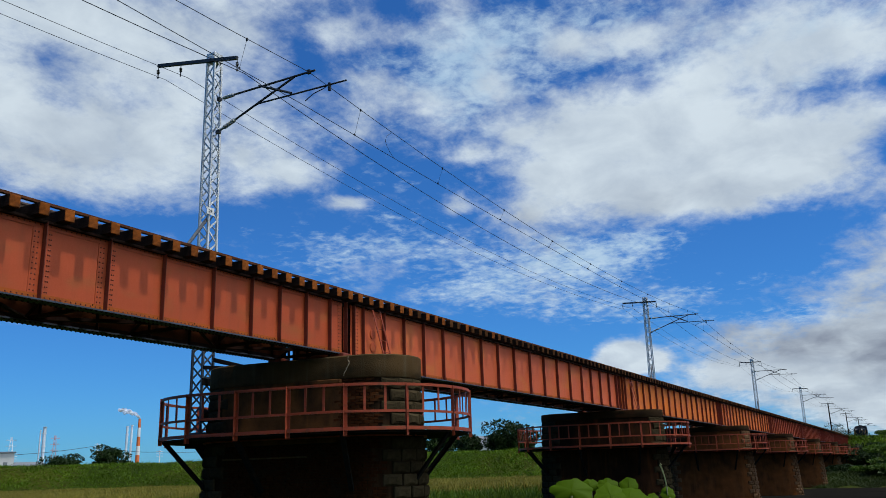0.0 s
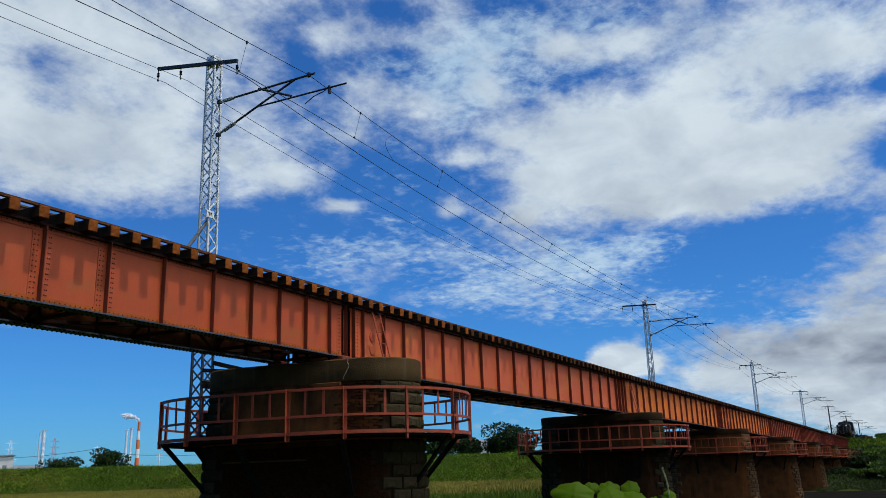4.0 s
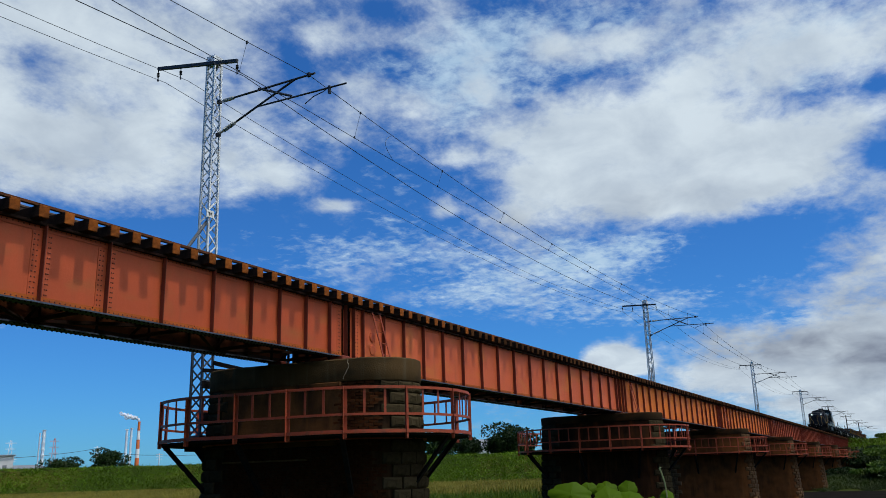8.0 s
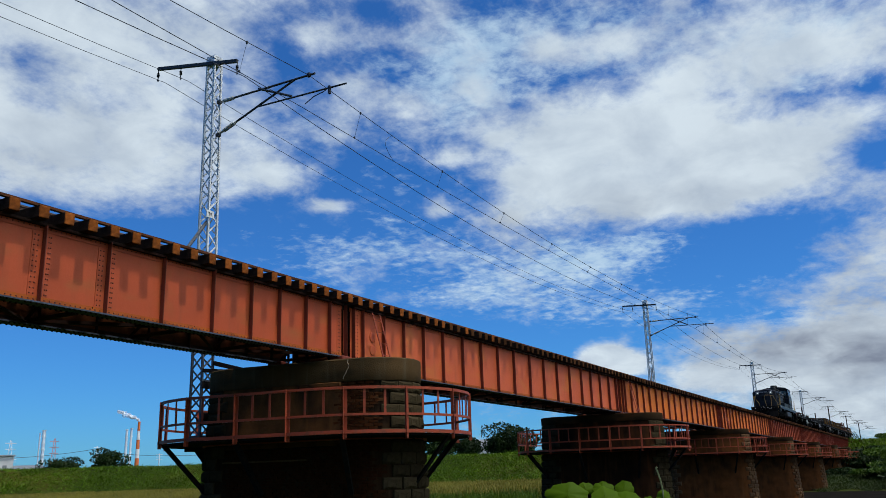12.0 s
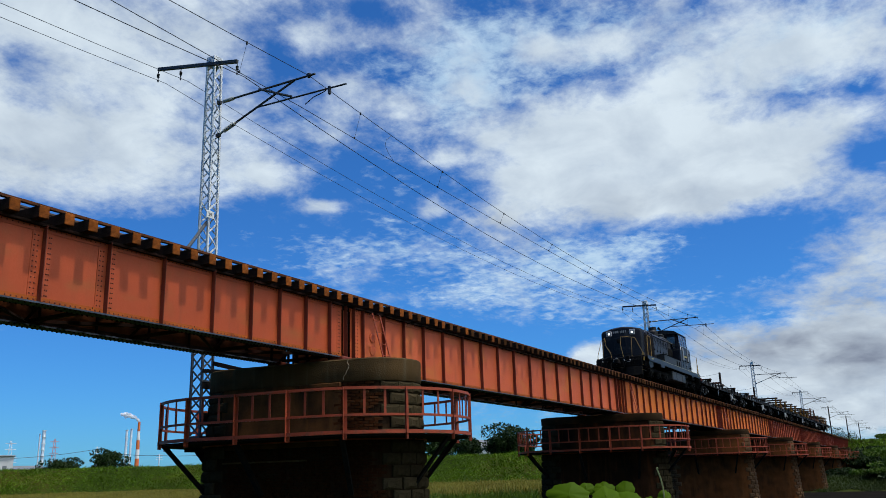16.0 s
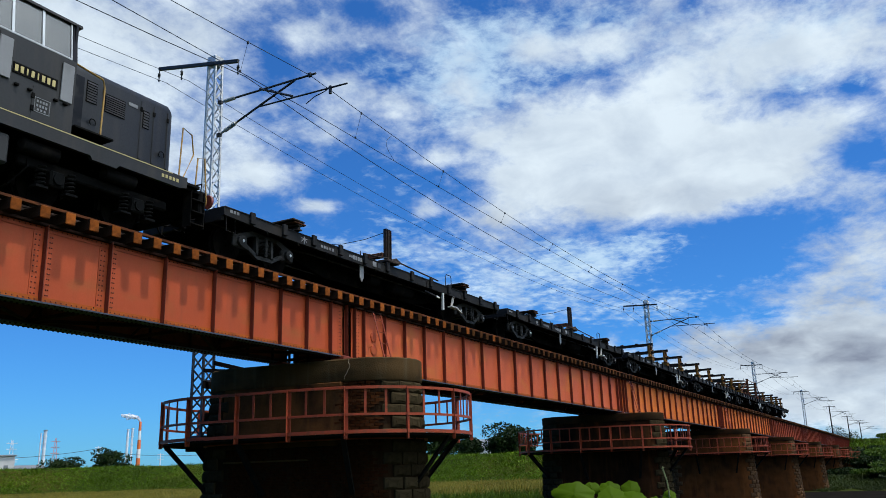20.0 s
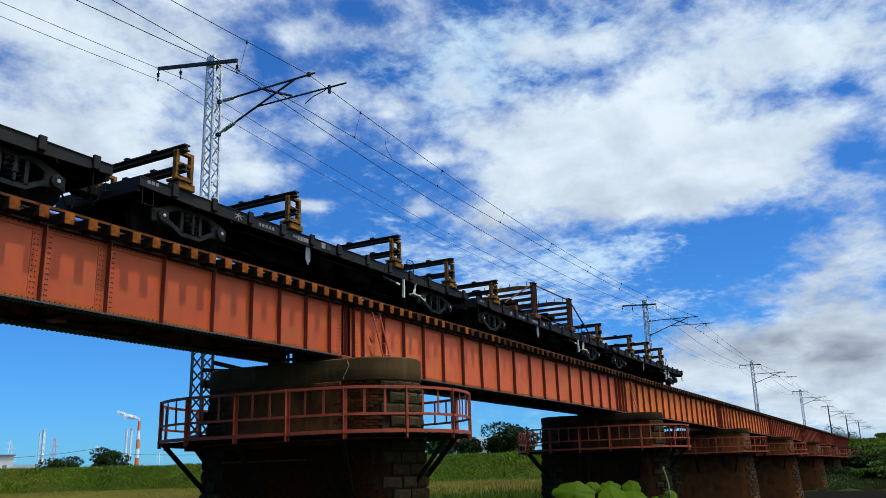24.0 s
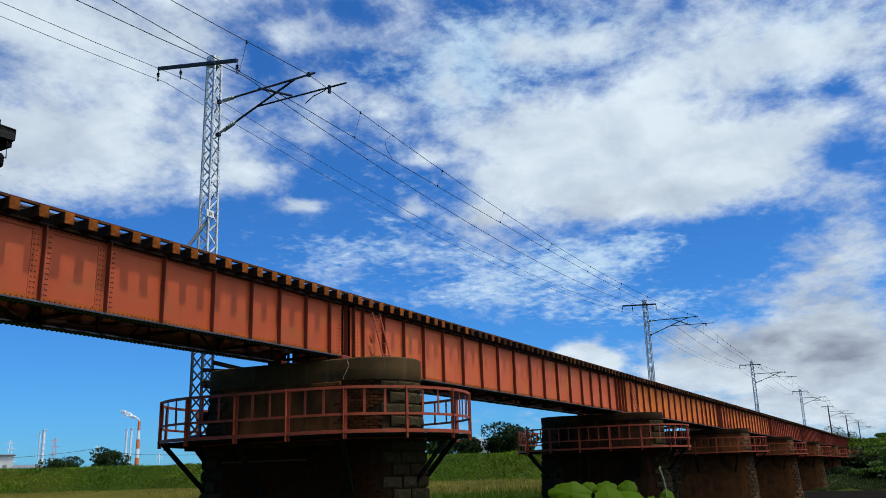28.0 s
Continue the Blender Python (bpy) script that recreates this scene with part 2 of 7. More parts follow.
MAST_DARK = mat("mast_foot_dark", (0.045, 0.052, 0.062), 0.55, 0.2, var=0.2, stain=(0.0594, 0.0396, 0.0264), amount=0.3)
FITTING = mat("catenary_fitting", (0.0264, 0.02772, 0.0297), 0.55, 0.3, var=0.2)
PORCELAIN = mat("porcelain", (0.336, 0.344, 0.32), 0.25, var=0.1, bump=0)
WIRE = mat("wire_copper_dark", (0.0198, 0.02178, 0.0231), 0.5, 0.4, var=0.1, bump=0)
CAP_DARK = mat("pier_cap_dark", (0.0297, 0.01716, 0.00792), 0.9, spec=0.05, stain=(0.066, 0.0264, 0.00924), amount=0.4, stain_scale=(1.2, 1.2, 2.5), var=0.25, scale=1.2, bump=0.5)
CONCRETE = mat("pier_concrete", (0.064, 0.038, 0.015), 0.9, spec=0.05, stain=(0.0264, 0.0198, 0.00924), amount=0.5, stain_scale=(1.2, 1.2, 2.5), streak=(0.0792, 0.0627, 0.0363), var=0.2, scale=1.2, bump=0.5)
RENDER = mat("rusty_render", (0.078, 0.033, 0.011), 0.92, spec=0.03, stain=(0.016, 0.010, 0.006), amount=0.55, stain_scale=(1.1, 1.1, 0.8), streak=(0.10, 0.042, 0.012), var=0.3, scale=2.0, fine=18, bump=0.35)
CRACK = mat("crack_filler", (0.30, 0.24, 0.16), 0.9, spec=0.1, var=0.3, scale=20)
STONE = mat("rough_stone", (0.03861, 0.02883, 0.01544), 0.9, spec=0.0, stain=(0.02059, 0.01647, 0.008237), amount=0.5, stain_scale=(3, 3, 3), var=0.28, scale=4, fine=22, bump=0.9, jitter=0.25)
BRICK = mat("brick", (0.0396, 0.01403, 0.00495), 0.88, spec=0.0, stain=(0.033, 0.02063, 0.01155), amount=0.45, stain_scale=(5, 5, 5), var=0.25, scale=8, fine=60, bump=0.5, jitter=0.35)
MASONRY_WARM = mat("pier_masonry_rusty", (0.085, 0.031, 0.010), 0.95, spec=0.0, stain=(0.028, 0.013, 0.007), amount=0.5, stain_scale=(1.5, 1.5, 0.7), streak=(0.099, 0.0429, 0.0165), var=0.25, scale=2.2, bump=0.6)
STONE_WARM = mat("rusty_stone", (0.085, 0.046, 0.022), 0.9, spec=0.05, stain=(0.035, 0.018, 0.009), amount=0.5, stain_scale=(2, 2, 1.2), var=0.3, scale=3, fine=18, bump=0.8)
# rust-streaked masonry, darkened in colour for the pier's shaded flank
MASONRY_SHADED = mat("pier_masonry_shaded", (0.026, 0.012, 0.006), 0.95, spec=0.0, stain=(0.009, 0.006, 0.004), amount=0.5, stain_scale=(1.3, 1.3, 0.7), streak=(0.075, 0.026, 0.008), var=0.3, scale=2.0, bump=0.6)
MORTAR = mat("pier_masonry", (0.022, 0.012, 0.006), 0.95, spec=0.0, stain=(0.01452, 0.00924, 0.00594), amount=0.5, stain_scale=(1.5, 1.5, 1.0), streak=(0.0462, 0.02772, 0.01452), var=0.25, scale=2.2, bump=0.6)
LOCO = mat("loco_grey", (0.01454, 0.01518, 0.01616), 0.45, spec=0.28, stain=(0.01454, 0.01358, 0.01228), amount=0.45, stain_scale=(1.5, 1.5, 0.8), streak=(0.032, 0.027, 0.022), var=0.18, scale=1.2, bump=0.05)
LOCO_BLUE = mat("loco_front", (0.0055, 0.0068, 0.0105), 0.5, spec=0.14, var=0.15, scale=1.2, bump=0.04, stain=(0.033, 0.033, 0.033), amount=0.25)
LOCO_ROOF = mat("loco_roof", (0.007, 0.0074, 0.0082), 0.6, spec=0.25, var=0.2, bump=0.06)
LOCO_BOX = mat("loco_box_grey", (0.019, 0.0203, 0.0215), 0.55, spec=0.25, streak=(0.030, 0.027, 0.024), stain=(0.03422, 0.03231, 0.03042), amount=0.3, var=0.12, bump=0.04)
UNDER = mat("underframe_black", (0.00594, 0.00594, 0.00594), 0.9, spec=0.03, stain=(0.01584, 0.0132, 0.01056), amount=0.4, stain_scale=(4, 4, 4), var=0.25)
GRILLE = mat("radiator_brown", (0.0045, 0.0024, 0.0016), 0.8, spec=0.08, stain=(0.010, 0.0042, 0.0024), amount=0.5, stain_scale=(3, 3, 0.6), var=0.3)
LOCO_BOGIE = mat("loco_bogie_black", (0.0085, 0.0083, 0.008), 0.8, spec=0.06, stain=(0.012, 0.010, 0.008), amount=0.4, stain_scale=(5, 5, 5), var=0.25)
BOGIE = mat("bogie_grey", (0.023, 0.0225, 0.022), 0.7, spec=0.15, stain=(0.00726, 0.0066, 0.00561), amount=0.5, stain_scale=(5, 5, 5), var=0.2)
WAGON = mat("wagon_black", (0.0125, 0.0128, 0.0135), 0.7, spec=0.12, stain=(0.02006, 0.0169, 0.01426), amount=0.35, stain_scale=(2, 2, 3), var=0.2, bump=0.06)
YELLOW = mat("rack_yellow", (0.17, 0.078, 0.013), 0.7, spec=0.1, stain=(0.05, 0.02, 0.008), amount=0.75, stain_scale=(5, 5, 5), var=0.2)
RACK_RED = mat("rack_red_oxide", (0.10, 0.037, 0.020), 0.75, spec=0.1, stain=(0.0594, 0.0297, 0.0198), amount=0.5, stain_scale=(4, 4, 4), var=0.2)
RACK_IRON = mat("rack_iron", (0.036, 0.028, 0.024), 0.8, 0.0, spec=0.12, stain=(0.045, 0.02, 0.011), amount=0.35, stain_scale=(4, 4, 4), var=0.25)
HANDRAIL = mat("handrail_cream", (0.30, 0.17, 0.025), 0.5, var=0.15, bump=0)
WHITE = mat("white_paint", (0.527, 0.527, 0.51), 0.5, var=0.08, bump=0.03, stain=(0.34, 0.323, 0.289), amount=0.3)
PANEL_GREY = mat("panel_grey", (0.16, 0.165, 0.17), 0.5, var=0.08, bump=0.03, stain=(0.1, 0.1, 0.1), amount=0.3)
CREAM = mat("cream_lettering", (0.38, 0.31, 0.12), 0.45, var=0.06, bump=0)
RED = mat("red_disc", (0.132, 0.0198, 0.0132), 0.5, var=0.15)
WINDOW = glass("cab_glass", (0.055, 0.055, 0.052), 0.03, 0.88)
LENS = glow("lamp_lens_lit", (1.0, 0.95, 0.85), 1.2)
ALU = mat("window_frame_alloy", (0.363, 0.3696, 0.3696), 0.35, 0.7, var=0.06, bump=0)
BARK = mat("bark", (0.066, 0.0495, 0.033), 0.9, var=0.3, scale=6, bump=0.6)
LEAF_DARK = leaf_mat("leaves_dark", (0.0066, 0.01716, 0.00264), (0.02112, 0.04092, 0.0066))
LEAF_BANK = leaf_mat("leaves_bank", (0.020, 0.050, 0.0035), (0.062, 0.105, 0.009))
GRASS_GREEN = leaf_mat("grass_green", (0.033, 0.0759, 0.00198), (0.0825, 0.1287, 0.00528))
GRASS_LEVEE = leaf_mat("grass_levee", (0.036, 0.082, 0.0025), (0.098, 0.160, 0.006))
GRASS_BANK = leaf_mat("grass_bank", (0.014, 0.026, 0.003), (0.036, 0.052, 0.008))
GRASS_DRY = leaf_mat("grass_dry", (0.105, 0.112, 0.012), (0.25, 0.19, 0.032))
VINE = leaf_mat("vine_leaf", (0.040, 0.094, 0.002), (0.094, 0.160, 0.003), 0.55, 0.4)
VINE.node_tree.nodes["Principled BSDF"].inputs["Specular IOR Level"].default_value = 0.05
VINE_STEM = mat("vine_stem", (0.132, 0.1518, 0.0528), 0.7, var=0.2)
SOIL = mat("meadow_soil", (0.01716, 0.03036, 0.00198), 0.95, spec=0.04, stain=(0.0429, 0.0396, 0.00528), amount=0.5, stain_scale=(0.05, 0.05, 0.05), var=0.25, scale=0.3, fine=4, bump=0.5)
MUD = mat("river_mud", (0.010, 0.009, 0.008), 0.95, spec=0.0, stain=(0.006, 0.006, 0.005), amount=0.5, stain_scale=(0.2, 0.2, 0.2), var=0.2, scale=0.5, fine=5)
WALL_PALE = mat("far_wall_pale", (0.44, 0.44, 0.424), 0.8, var=0.08, scale=0.5)
ROOF_GREY = mat("far_roof_grey", (0.132, 0.1452, 0.1584), 0.6, var=0.12, scale=1.0)
STACK_ORANGE = mat("stack_orange", (0.6375, 0.136, 0.0255), 0.6, var=0.08, scale=0.05)
STACK_WHITE = mat("stack_white", (0.68, 0.68, 0.663), 0.6, var=0.05, scale=0.05)
PYLON_RED = mat("pylon_red", (0.50, 0.20, 0.16), 0.6, var=0.1, scale=0.1)
STACK_STEEL = mat("stack_steel", (0.66, 0.70, 0.74), 0.5, 0.1, var=0.1, scale=0.1)

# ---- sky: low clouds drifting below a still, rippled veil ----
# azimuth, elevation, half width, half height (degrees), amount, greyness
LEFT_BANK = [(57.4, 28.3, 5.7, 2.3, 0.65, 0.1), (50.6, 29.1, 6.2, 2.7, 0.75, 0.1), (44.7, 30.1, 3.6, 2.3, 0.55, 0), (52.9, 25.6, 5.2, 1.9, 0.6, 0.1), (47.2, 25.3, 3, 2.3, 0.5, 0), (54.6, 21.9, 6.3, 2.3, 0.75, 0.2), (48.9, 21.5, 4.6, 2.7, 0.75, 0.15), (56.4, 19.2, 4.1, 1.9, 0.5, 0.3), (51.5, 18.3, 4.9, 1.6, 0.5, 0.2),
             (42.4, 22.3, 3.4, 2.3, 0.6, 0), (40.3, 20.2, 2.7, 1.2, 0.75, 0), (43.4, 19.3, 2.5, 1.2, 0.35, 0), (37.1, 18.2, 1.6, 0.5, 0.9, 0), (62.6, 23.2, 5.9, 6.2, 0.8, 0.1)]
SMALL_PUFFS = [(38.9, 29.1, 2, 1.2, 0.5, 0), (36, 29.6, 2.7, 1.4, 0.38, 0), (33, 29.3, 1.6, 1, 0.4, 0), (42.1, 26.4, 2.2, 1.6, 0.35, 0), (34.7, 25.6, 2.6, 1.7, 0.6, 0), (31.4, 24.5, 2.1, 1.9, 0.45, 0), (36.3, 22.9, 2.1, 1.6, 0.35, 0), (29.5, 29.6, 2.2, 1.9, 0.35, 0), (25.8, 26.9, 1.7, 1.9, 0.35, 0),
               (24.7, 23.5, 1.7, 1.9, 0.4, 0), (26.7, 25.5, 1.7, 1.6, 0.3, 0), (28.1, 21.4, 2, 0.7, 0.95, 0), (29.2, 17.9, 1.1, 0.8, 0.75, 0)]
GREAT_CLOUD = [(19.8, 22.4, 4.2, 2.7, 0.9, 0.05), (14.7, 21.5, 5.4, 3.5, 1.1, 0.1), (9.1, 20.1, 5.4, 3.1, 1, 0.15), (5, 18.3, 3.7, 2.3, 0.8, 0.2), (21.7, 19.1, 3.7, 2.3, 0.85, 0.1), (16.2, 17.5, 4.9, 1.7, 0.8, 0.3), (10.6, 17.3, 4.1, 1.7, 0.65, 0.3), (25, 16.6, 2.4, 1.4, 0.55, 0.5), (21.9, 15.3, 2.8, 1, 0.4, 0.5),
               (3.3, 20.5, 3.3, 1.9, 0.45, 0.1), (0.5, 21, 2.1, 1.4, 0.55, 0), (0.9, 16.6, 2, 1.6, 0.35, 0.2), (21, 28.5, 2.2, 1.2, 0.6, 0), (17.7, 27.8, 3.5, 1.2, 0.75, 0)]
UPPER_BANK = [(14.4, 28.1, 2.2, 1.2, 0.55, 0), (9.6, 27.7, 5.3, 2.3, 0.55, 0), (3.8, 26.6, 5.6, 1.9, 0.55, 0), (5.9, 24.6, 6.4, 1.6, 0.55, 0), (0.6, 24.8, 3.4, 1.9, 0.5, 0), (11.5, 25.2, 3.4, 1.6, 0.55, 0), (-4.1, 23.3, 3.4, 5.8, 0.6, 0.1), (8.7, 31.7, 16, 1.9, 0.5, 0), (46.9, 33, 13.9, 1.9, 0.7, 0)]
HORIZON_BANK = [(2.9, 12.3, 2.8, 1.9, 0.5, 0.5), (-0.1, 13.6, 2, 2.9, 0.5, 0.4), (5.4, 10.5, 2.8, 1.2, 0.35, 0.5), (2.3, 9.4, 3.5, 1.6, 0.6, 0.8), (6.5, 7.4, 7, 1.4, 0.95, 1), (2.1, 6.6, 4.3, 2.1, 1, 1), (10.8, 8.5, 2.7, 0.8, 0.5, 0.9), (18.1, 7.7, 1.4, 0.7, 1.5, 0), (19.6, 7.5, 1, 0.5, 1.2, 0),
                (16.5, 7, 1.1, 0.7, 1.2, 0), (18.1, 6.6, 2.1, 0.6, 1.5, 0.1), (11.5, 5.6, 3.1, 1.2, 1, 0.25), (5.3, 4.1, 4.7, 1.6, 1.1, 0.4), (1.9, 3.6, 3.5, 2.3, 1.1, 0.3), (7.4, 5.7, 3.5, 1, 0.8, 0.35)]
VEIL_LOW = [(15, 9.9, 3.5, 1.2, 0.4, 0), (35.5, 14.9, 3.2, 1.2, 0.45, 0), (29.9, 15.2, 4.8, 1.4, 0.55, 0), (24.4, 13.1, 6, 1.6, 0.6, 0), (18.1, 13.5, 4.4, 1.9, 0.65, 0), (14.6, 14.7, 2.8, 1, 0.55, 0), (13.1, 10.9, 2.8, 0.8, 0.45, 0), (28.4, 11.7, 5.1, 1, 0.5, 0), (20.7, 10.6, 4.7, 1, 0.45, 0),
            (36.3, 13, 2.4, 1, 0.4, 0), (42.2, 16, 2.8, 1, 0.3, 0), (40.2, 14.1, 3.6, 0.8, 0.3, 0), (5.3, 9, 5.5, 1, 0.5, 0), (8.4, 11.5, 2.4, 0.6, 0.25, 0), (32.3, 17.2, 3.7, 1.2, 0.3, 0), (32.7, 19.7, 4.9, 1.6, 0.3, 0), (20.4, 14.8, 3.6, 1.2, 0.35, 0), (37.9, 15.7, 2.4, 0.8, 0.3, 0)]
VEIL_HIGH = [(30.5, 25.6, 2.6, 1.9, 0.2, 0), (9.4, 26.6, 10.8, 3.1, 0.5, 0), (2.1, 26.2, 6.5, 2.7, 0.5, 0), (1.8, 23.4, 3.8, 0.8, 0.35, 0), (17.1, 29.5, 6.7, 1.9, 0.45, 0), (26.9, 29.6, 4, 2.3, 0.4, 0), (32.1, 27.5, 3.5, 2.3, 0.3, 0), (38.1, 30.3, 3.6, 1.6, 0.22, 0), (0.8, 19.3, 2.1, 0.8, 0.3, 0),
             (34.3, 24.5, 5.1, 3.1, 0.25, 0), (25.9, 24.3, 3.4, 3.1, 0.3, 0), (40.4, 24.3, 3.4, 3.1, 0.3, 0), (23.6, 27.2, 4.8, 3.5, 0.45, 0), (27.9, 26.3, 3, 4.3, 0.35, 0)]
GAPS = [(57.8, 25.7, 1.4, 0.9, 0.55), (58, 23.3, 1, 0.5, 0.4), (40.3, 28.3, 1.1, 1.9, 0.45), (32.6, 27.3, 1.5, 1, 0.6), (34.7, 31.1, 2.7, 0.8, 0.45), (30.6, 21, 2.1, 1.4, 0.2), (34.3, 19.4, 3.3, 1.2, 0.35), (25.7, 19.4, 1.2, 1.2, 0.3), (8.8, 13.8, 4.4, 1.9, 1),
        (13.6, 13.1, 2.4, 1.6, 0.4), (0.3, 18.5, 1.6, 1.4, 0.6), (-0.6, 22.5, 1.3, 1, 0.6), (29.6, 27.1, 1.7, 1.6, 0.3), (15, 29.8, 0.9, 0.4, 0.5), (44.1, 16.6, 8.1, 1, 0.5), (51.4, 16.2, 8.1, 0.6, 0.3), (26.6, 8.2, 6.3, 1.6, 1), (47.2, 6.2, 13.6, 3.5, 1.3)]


def mound(az, el, a, e, w, h, power):
    return np.exp(-((((az - a + 180) % 360 - 180) / w) ** 2 + ((el - e) / h) ** 2) ** power)


def sun_away(az, el):
    """Degrees from the sun."""
    sun_az, sun_el = math.atan2(SUN.y, SUN.x), math.asin(SUN.z)
    a, e = np.radians(az), np.radians(el)
    return np.degrees(np.arccos(np.clip(np.sin(e) * math.sin(sun_el) + np.cos(e) * math.cos(sun_el) * np.cos(a - sun_az), -1, 1)))


def low_cover(az, el):
    """Thickness, greyness and brightness of the low clouds towards azimuth, elevation in degrees."""
    front = np.exp(-(((az - 28) / 55) ** 4))
    # unseen sunward clouds are added as fill light; the rest is left clear
    sunward = np.exp(-((((az + 90 + 180) % 360 - 180) / 60) ** 4))
    cover, grey = (0.85 * sunward - 0.15) * (1 - front) - 0.02 * front, np.zeros(az.shape)
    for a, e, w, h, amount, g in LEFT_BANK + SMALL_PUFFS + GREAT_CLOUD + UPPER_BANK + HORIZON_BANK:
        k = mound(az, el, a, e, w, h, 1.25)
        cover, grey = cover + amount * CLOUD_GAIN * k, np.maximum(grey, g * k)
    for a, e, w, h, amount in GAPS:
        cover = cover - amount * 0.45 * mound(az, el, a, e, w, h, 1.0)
    away = sun_away(az, el)
    # unseen cloud round the sun glows brighter, added to fill the girder's shadows
    return cover - 1.6 * np.exp(-((away / 16) ** 2)), grey, 1 + GLARE * np.exp(-((away / GLARE_REACH) ** 4)) * (1 - front)


def veil_cover(az, el):
    cover = np.full(az.shape, -0.34)
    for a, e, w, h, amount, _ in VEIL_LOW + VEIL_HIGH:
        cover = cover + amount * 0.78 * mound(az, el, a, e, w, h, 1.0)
    return cover - 1.6 * np.exp(-((sun_away(az, el) / 16) ** 2)), np.zeros(az.shape), np.ones(az.shape)


CLOUD_GAIN, GLARE, GLARE_REACH = 0.60, 5.4, 42


def cloud_material(name, noises, thin, thick, opacity, lit, shaded, ripple):
    m = bpy.data.materials.new(name)
    m.use_nodes = True
    t = m.node_tree
    n, link = t.nodes, t.links.new
    n.remove(n["Principled BSDF"])
    co = n.new("ShaderNodeTexCoord").outputs["Object"]
    nv = n.new("ShaderNodeVectorMath")
    nv.operation = "NORMALIZE"
    link(co, nv.inputs[0])
    # the cloud layer seen from below: features flatten towards the horizon
    sp = n.new("ShaderNodeSeparateXYZ")
    link(nv.outputs[0], sp.inputs[0])
    rise = n.new("ShaderNodeMath")
    rise.inputs[1].default_value = 0.32 if not ripple else 0.12
    link(sp.outputs[2], rise.inputs[0])
    mp = n.new("ShaderNodeVectorMath")
    mp.operation = "DIVIDE"
    link(nv.outputs[0], mp.inputs[0])
    link(rise.outputs[0], mp.inputs[1])

    def tex(sc, detail, rough, dist):
        x = n.new("ShaderNodeTexNoise")
        x.inputs["Scale"].default_value, x.inputs["Detail"].default_value = sc, detail
        x.inputs["Roughness"].default_value, x.inputs["Distortion"].default_value = rough, dist
        link(mp.outputs[0], x.inputs["Vector"])
        return x.outputs[0]

    def calc(op, a, c):
        x = n.new("ShaderNodeMath")
        x.operation = op
        for s, val in zip(x.inputs, (a, c)):
            if isinstance(val, bpy.types.NodeSocket):
                link(val, s)
            else:
                s.default_value = val
        return x.outputs[0]

    def attribute(key):
        x = n.new("ShaderNodeAttribute")
        x.attribute_name = key
        return x.outputs["Fac"]

    dens = attribute("cover")
    for sc, detail, rough, dist, amp in noises:
        dens = calc("ADD", dens, calc("MULTIPLY", calc("SUBTRACT", tex(sc, detail, rough, dist), 0.5), amp))
    mr = n.new("ShaderNodeMapRange")
    mr.interpolation_type = "SMOOTHSTEP"
    mr.inputs[1].default_value, mr.inputs[2].default_value = thin, thick
    link(dens, mr.inputs[0])
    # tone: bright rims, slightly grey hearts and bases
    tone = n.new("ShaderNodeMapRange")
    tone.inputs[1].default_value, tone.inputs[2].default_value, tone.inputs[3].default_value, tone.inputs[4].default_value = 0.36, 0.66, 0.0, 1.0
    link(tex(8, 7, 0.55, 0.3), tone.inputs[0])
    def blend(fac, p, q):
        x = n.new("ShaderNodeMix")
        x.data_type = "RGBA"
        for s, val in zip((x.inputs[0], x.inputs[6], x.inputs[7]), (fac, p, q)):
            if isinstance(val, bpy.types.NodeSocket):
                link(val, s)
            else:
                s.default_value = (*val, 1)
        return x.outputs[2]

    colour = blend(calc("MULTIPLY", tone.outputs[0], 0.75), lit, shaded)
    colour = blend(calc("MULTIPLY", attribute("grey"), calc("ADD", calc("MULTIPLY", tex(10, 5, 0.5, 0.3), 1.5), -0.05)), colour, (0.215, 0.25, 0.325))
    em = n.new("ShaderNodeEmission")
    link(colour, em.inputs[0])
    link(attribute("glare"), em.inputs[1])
    ms = n.new("ShaderNodeMixShader")
    link(calc("MULTIPLY", mr.outputs[0], opacity), ms.inputs[0])
    link(n.new("ShaderNodeBsdfTransparent").outputs[0], ms.inputs[1])
    link(em.outputs[0], ms.inputs[2])
    link(ms.outputs[0], n["Material Output"].inputs["Surface"])
    return m


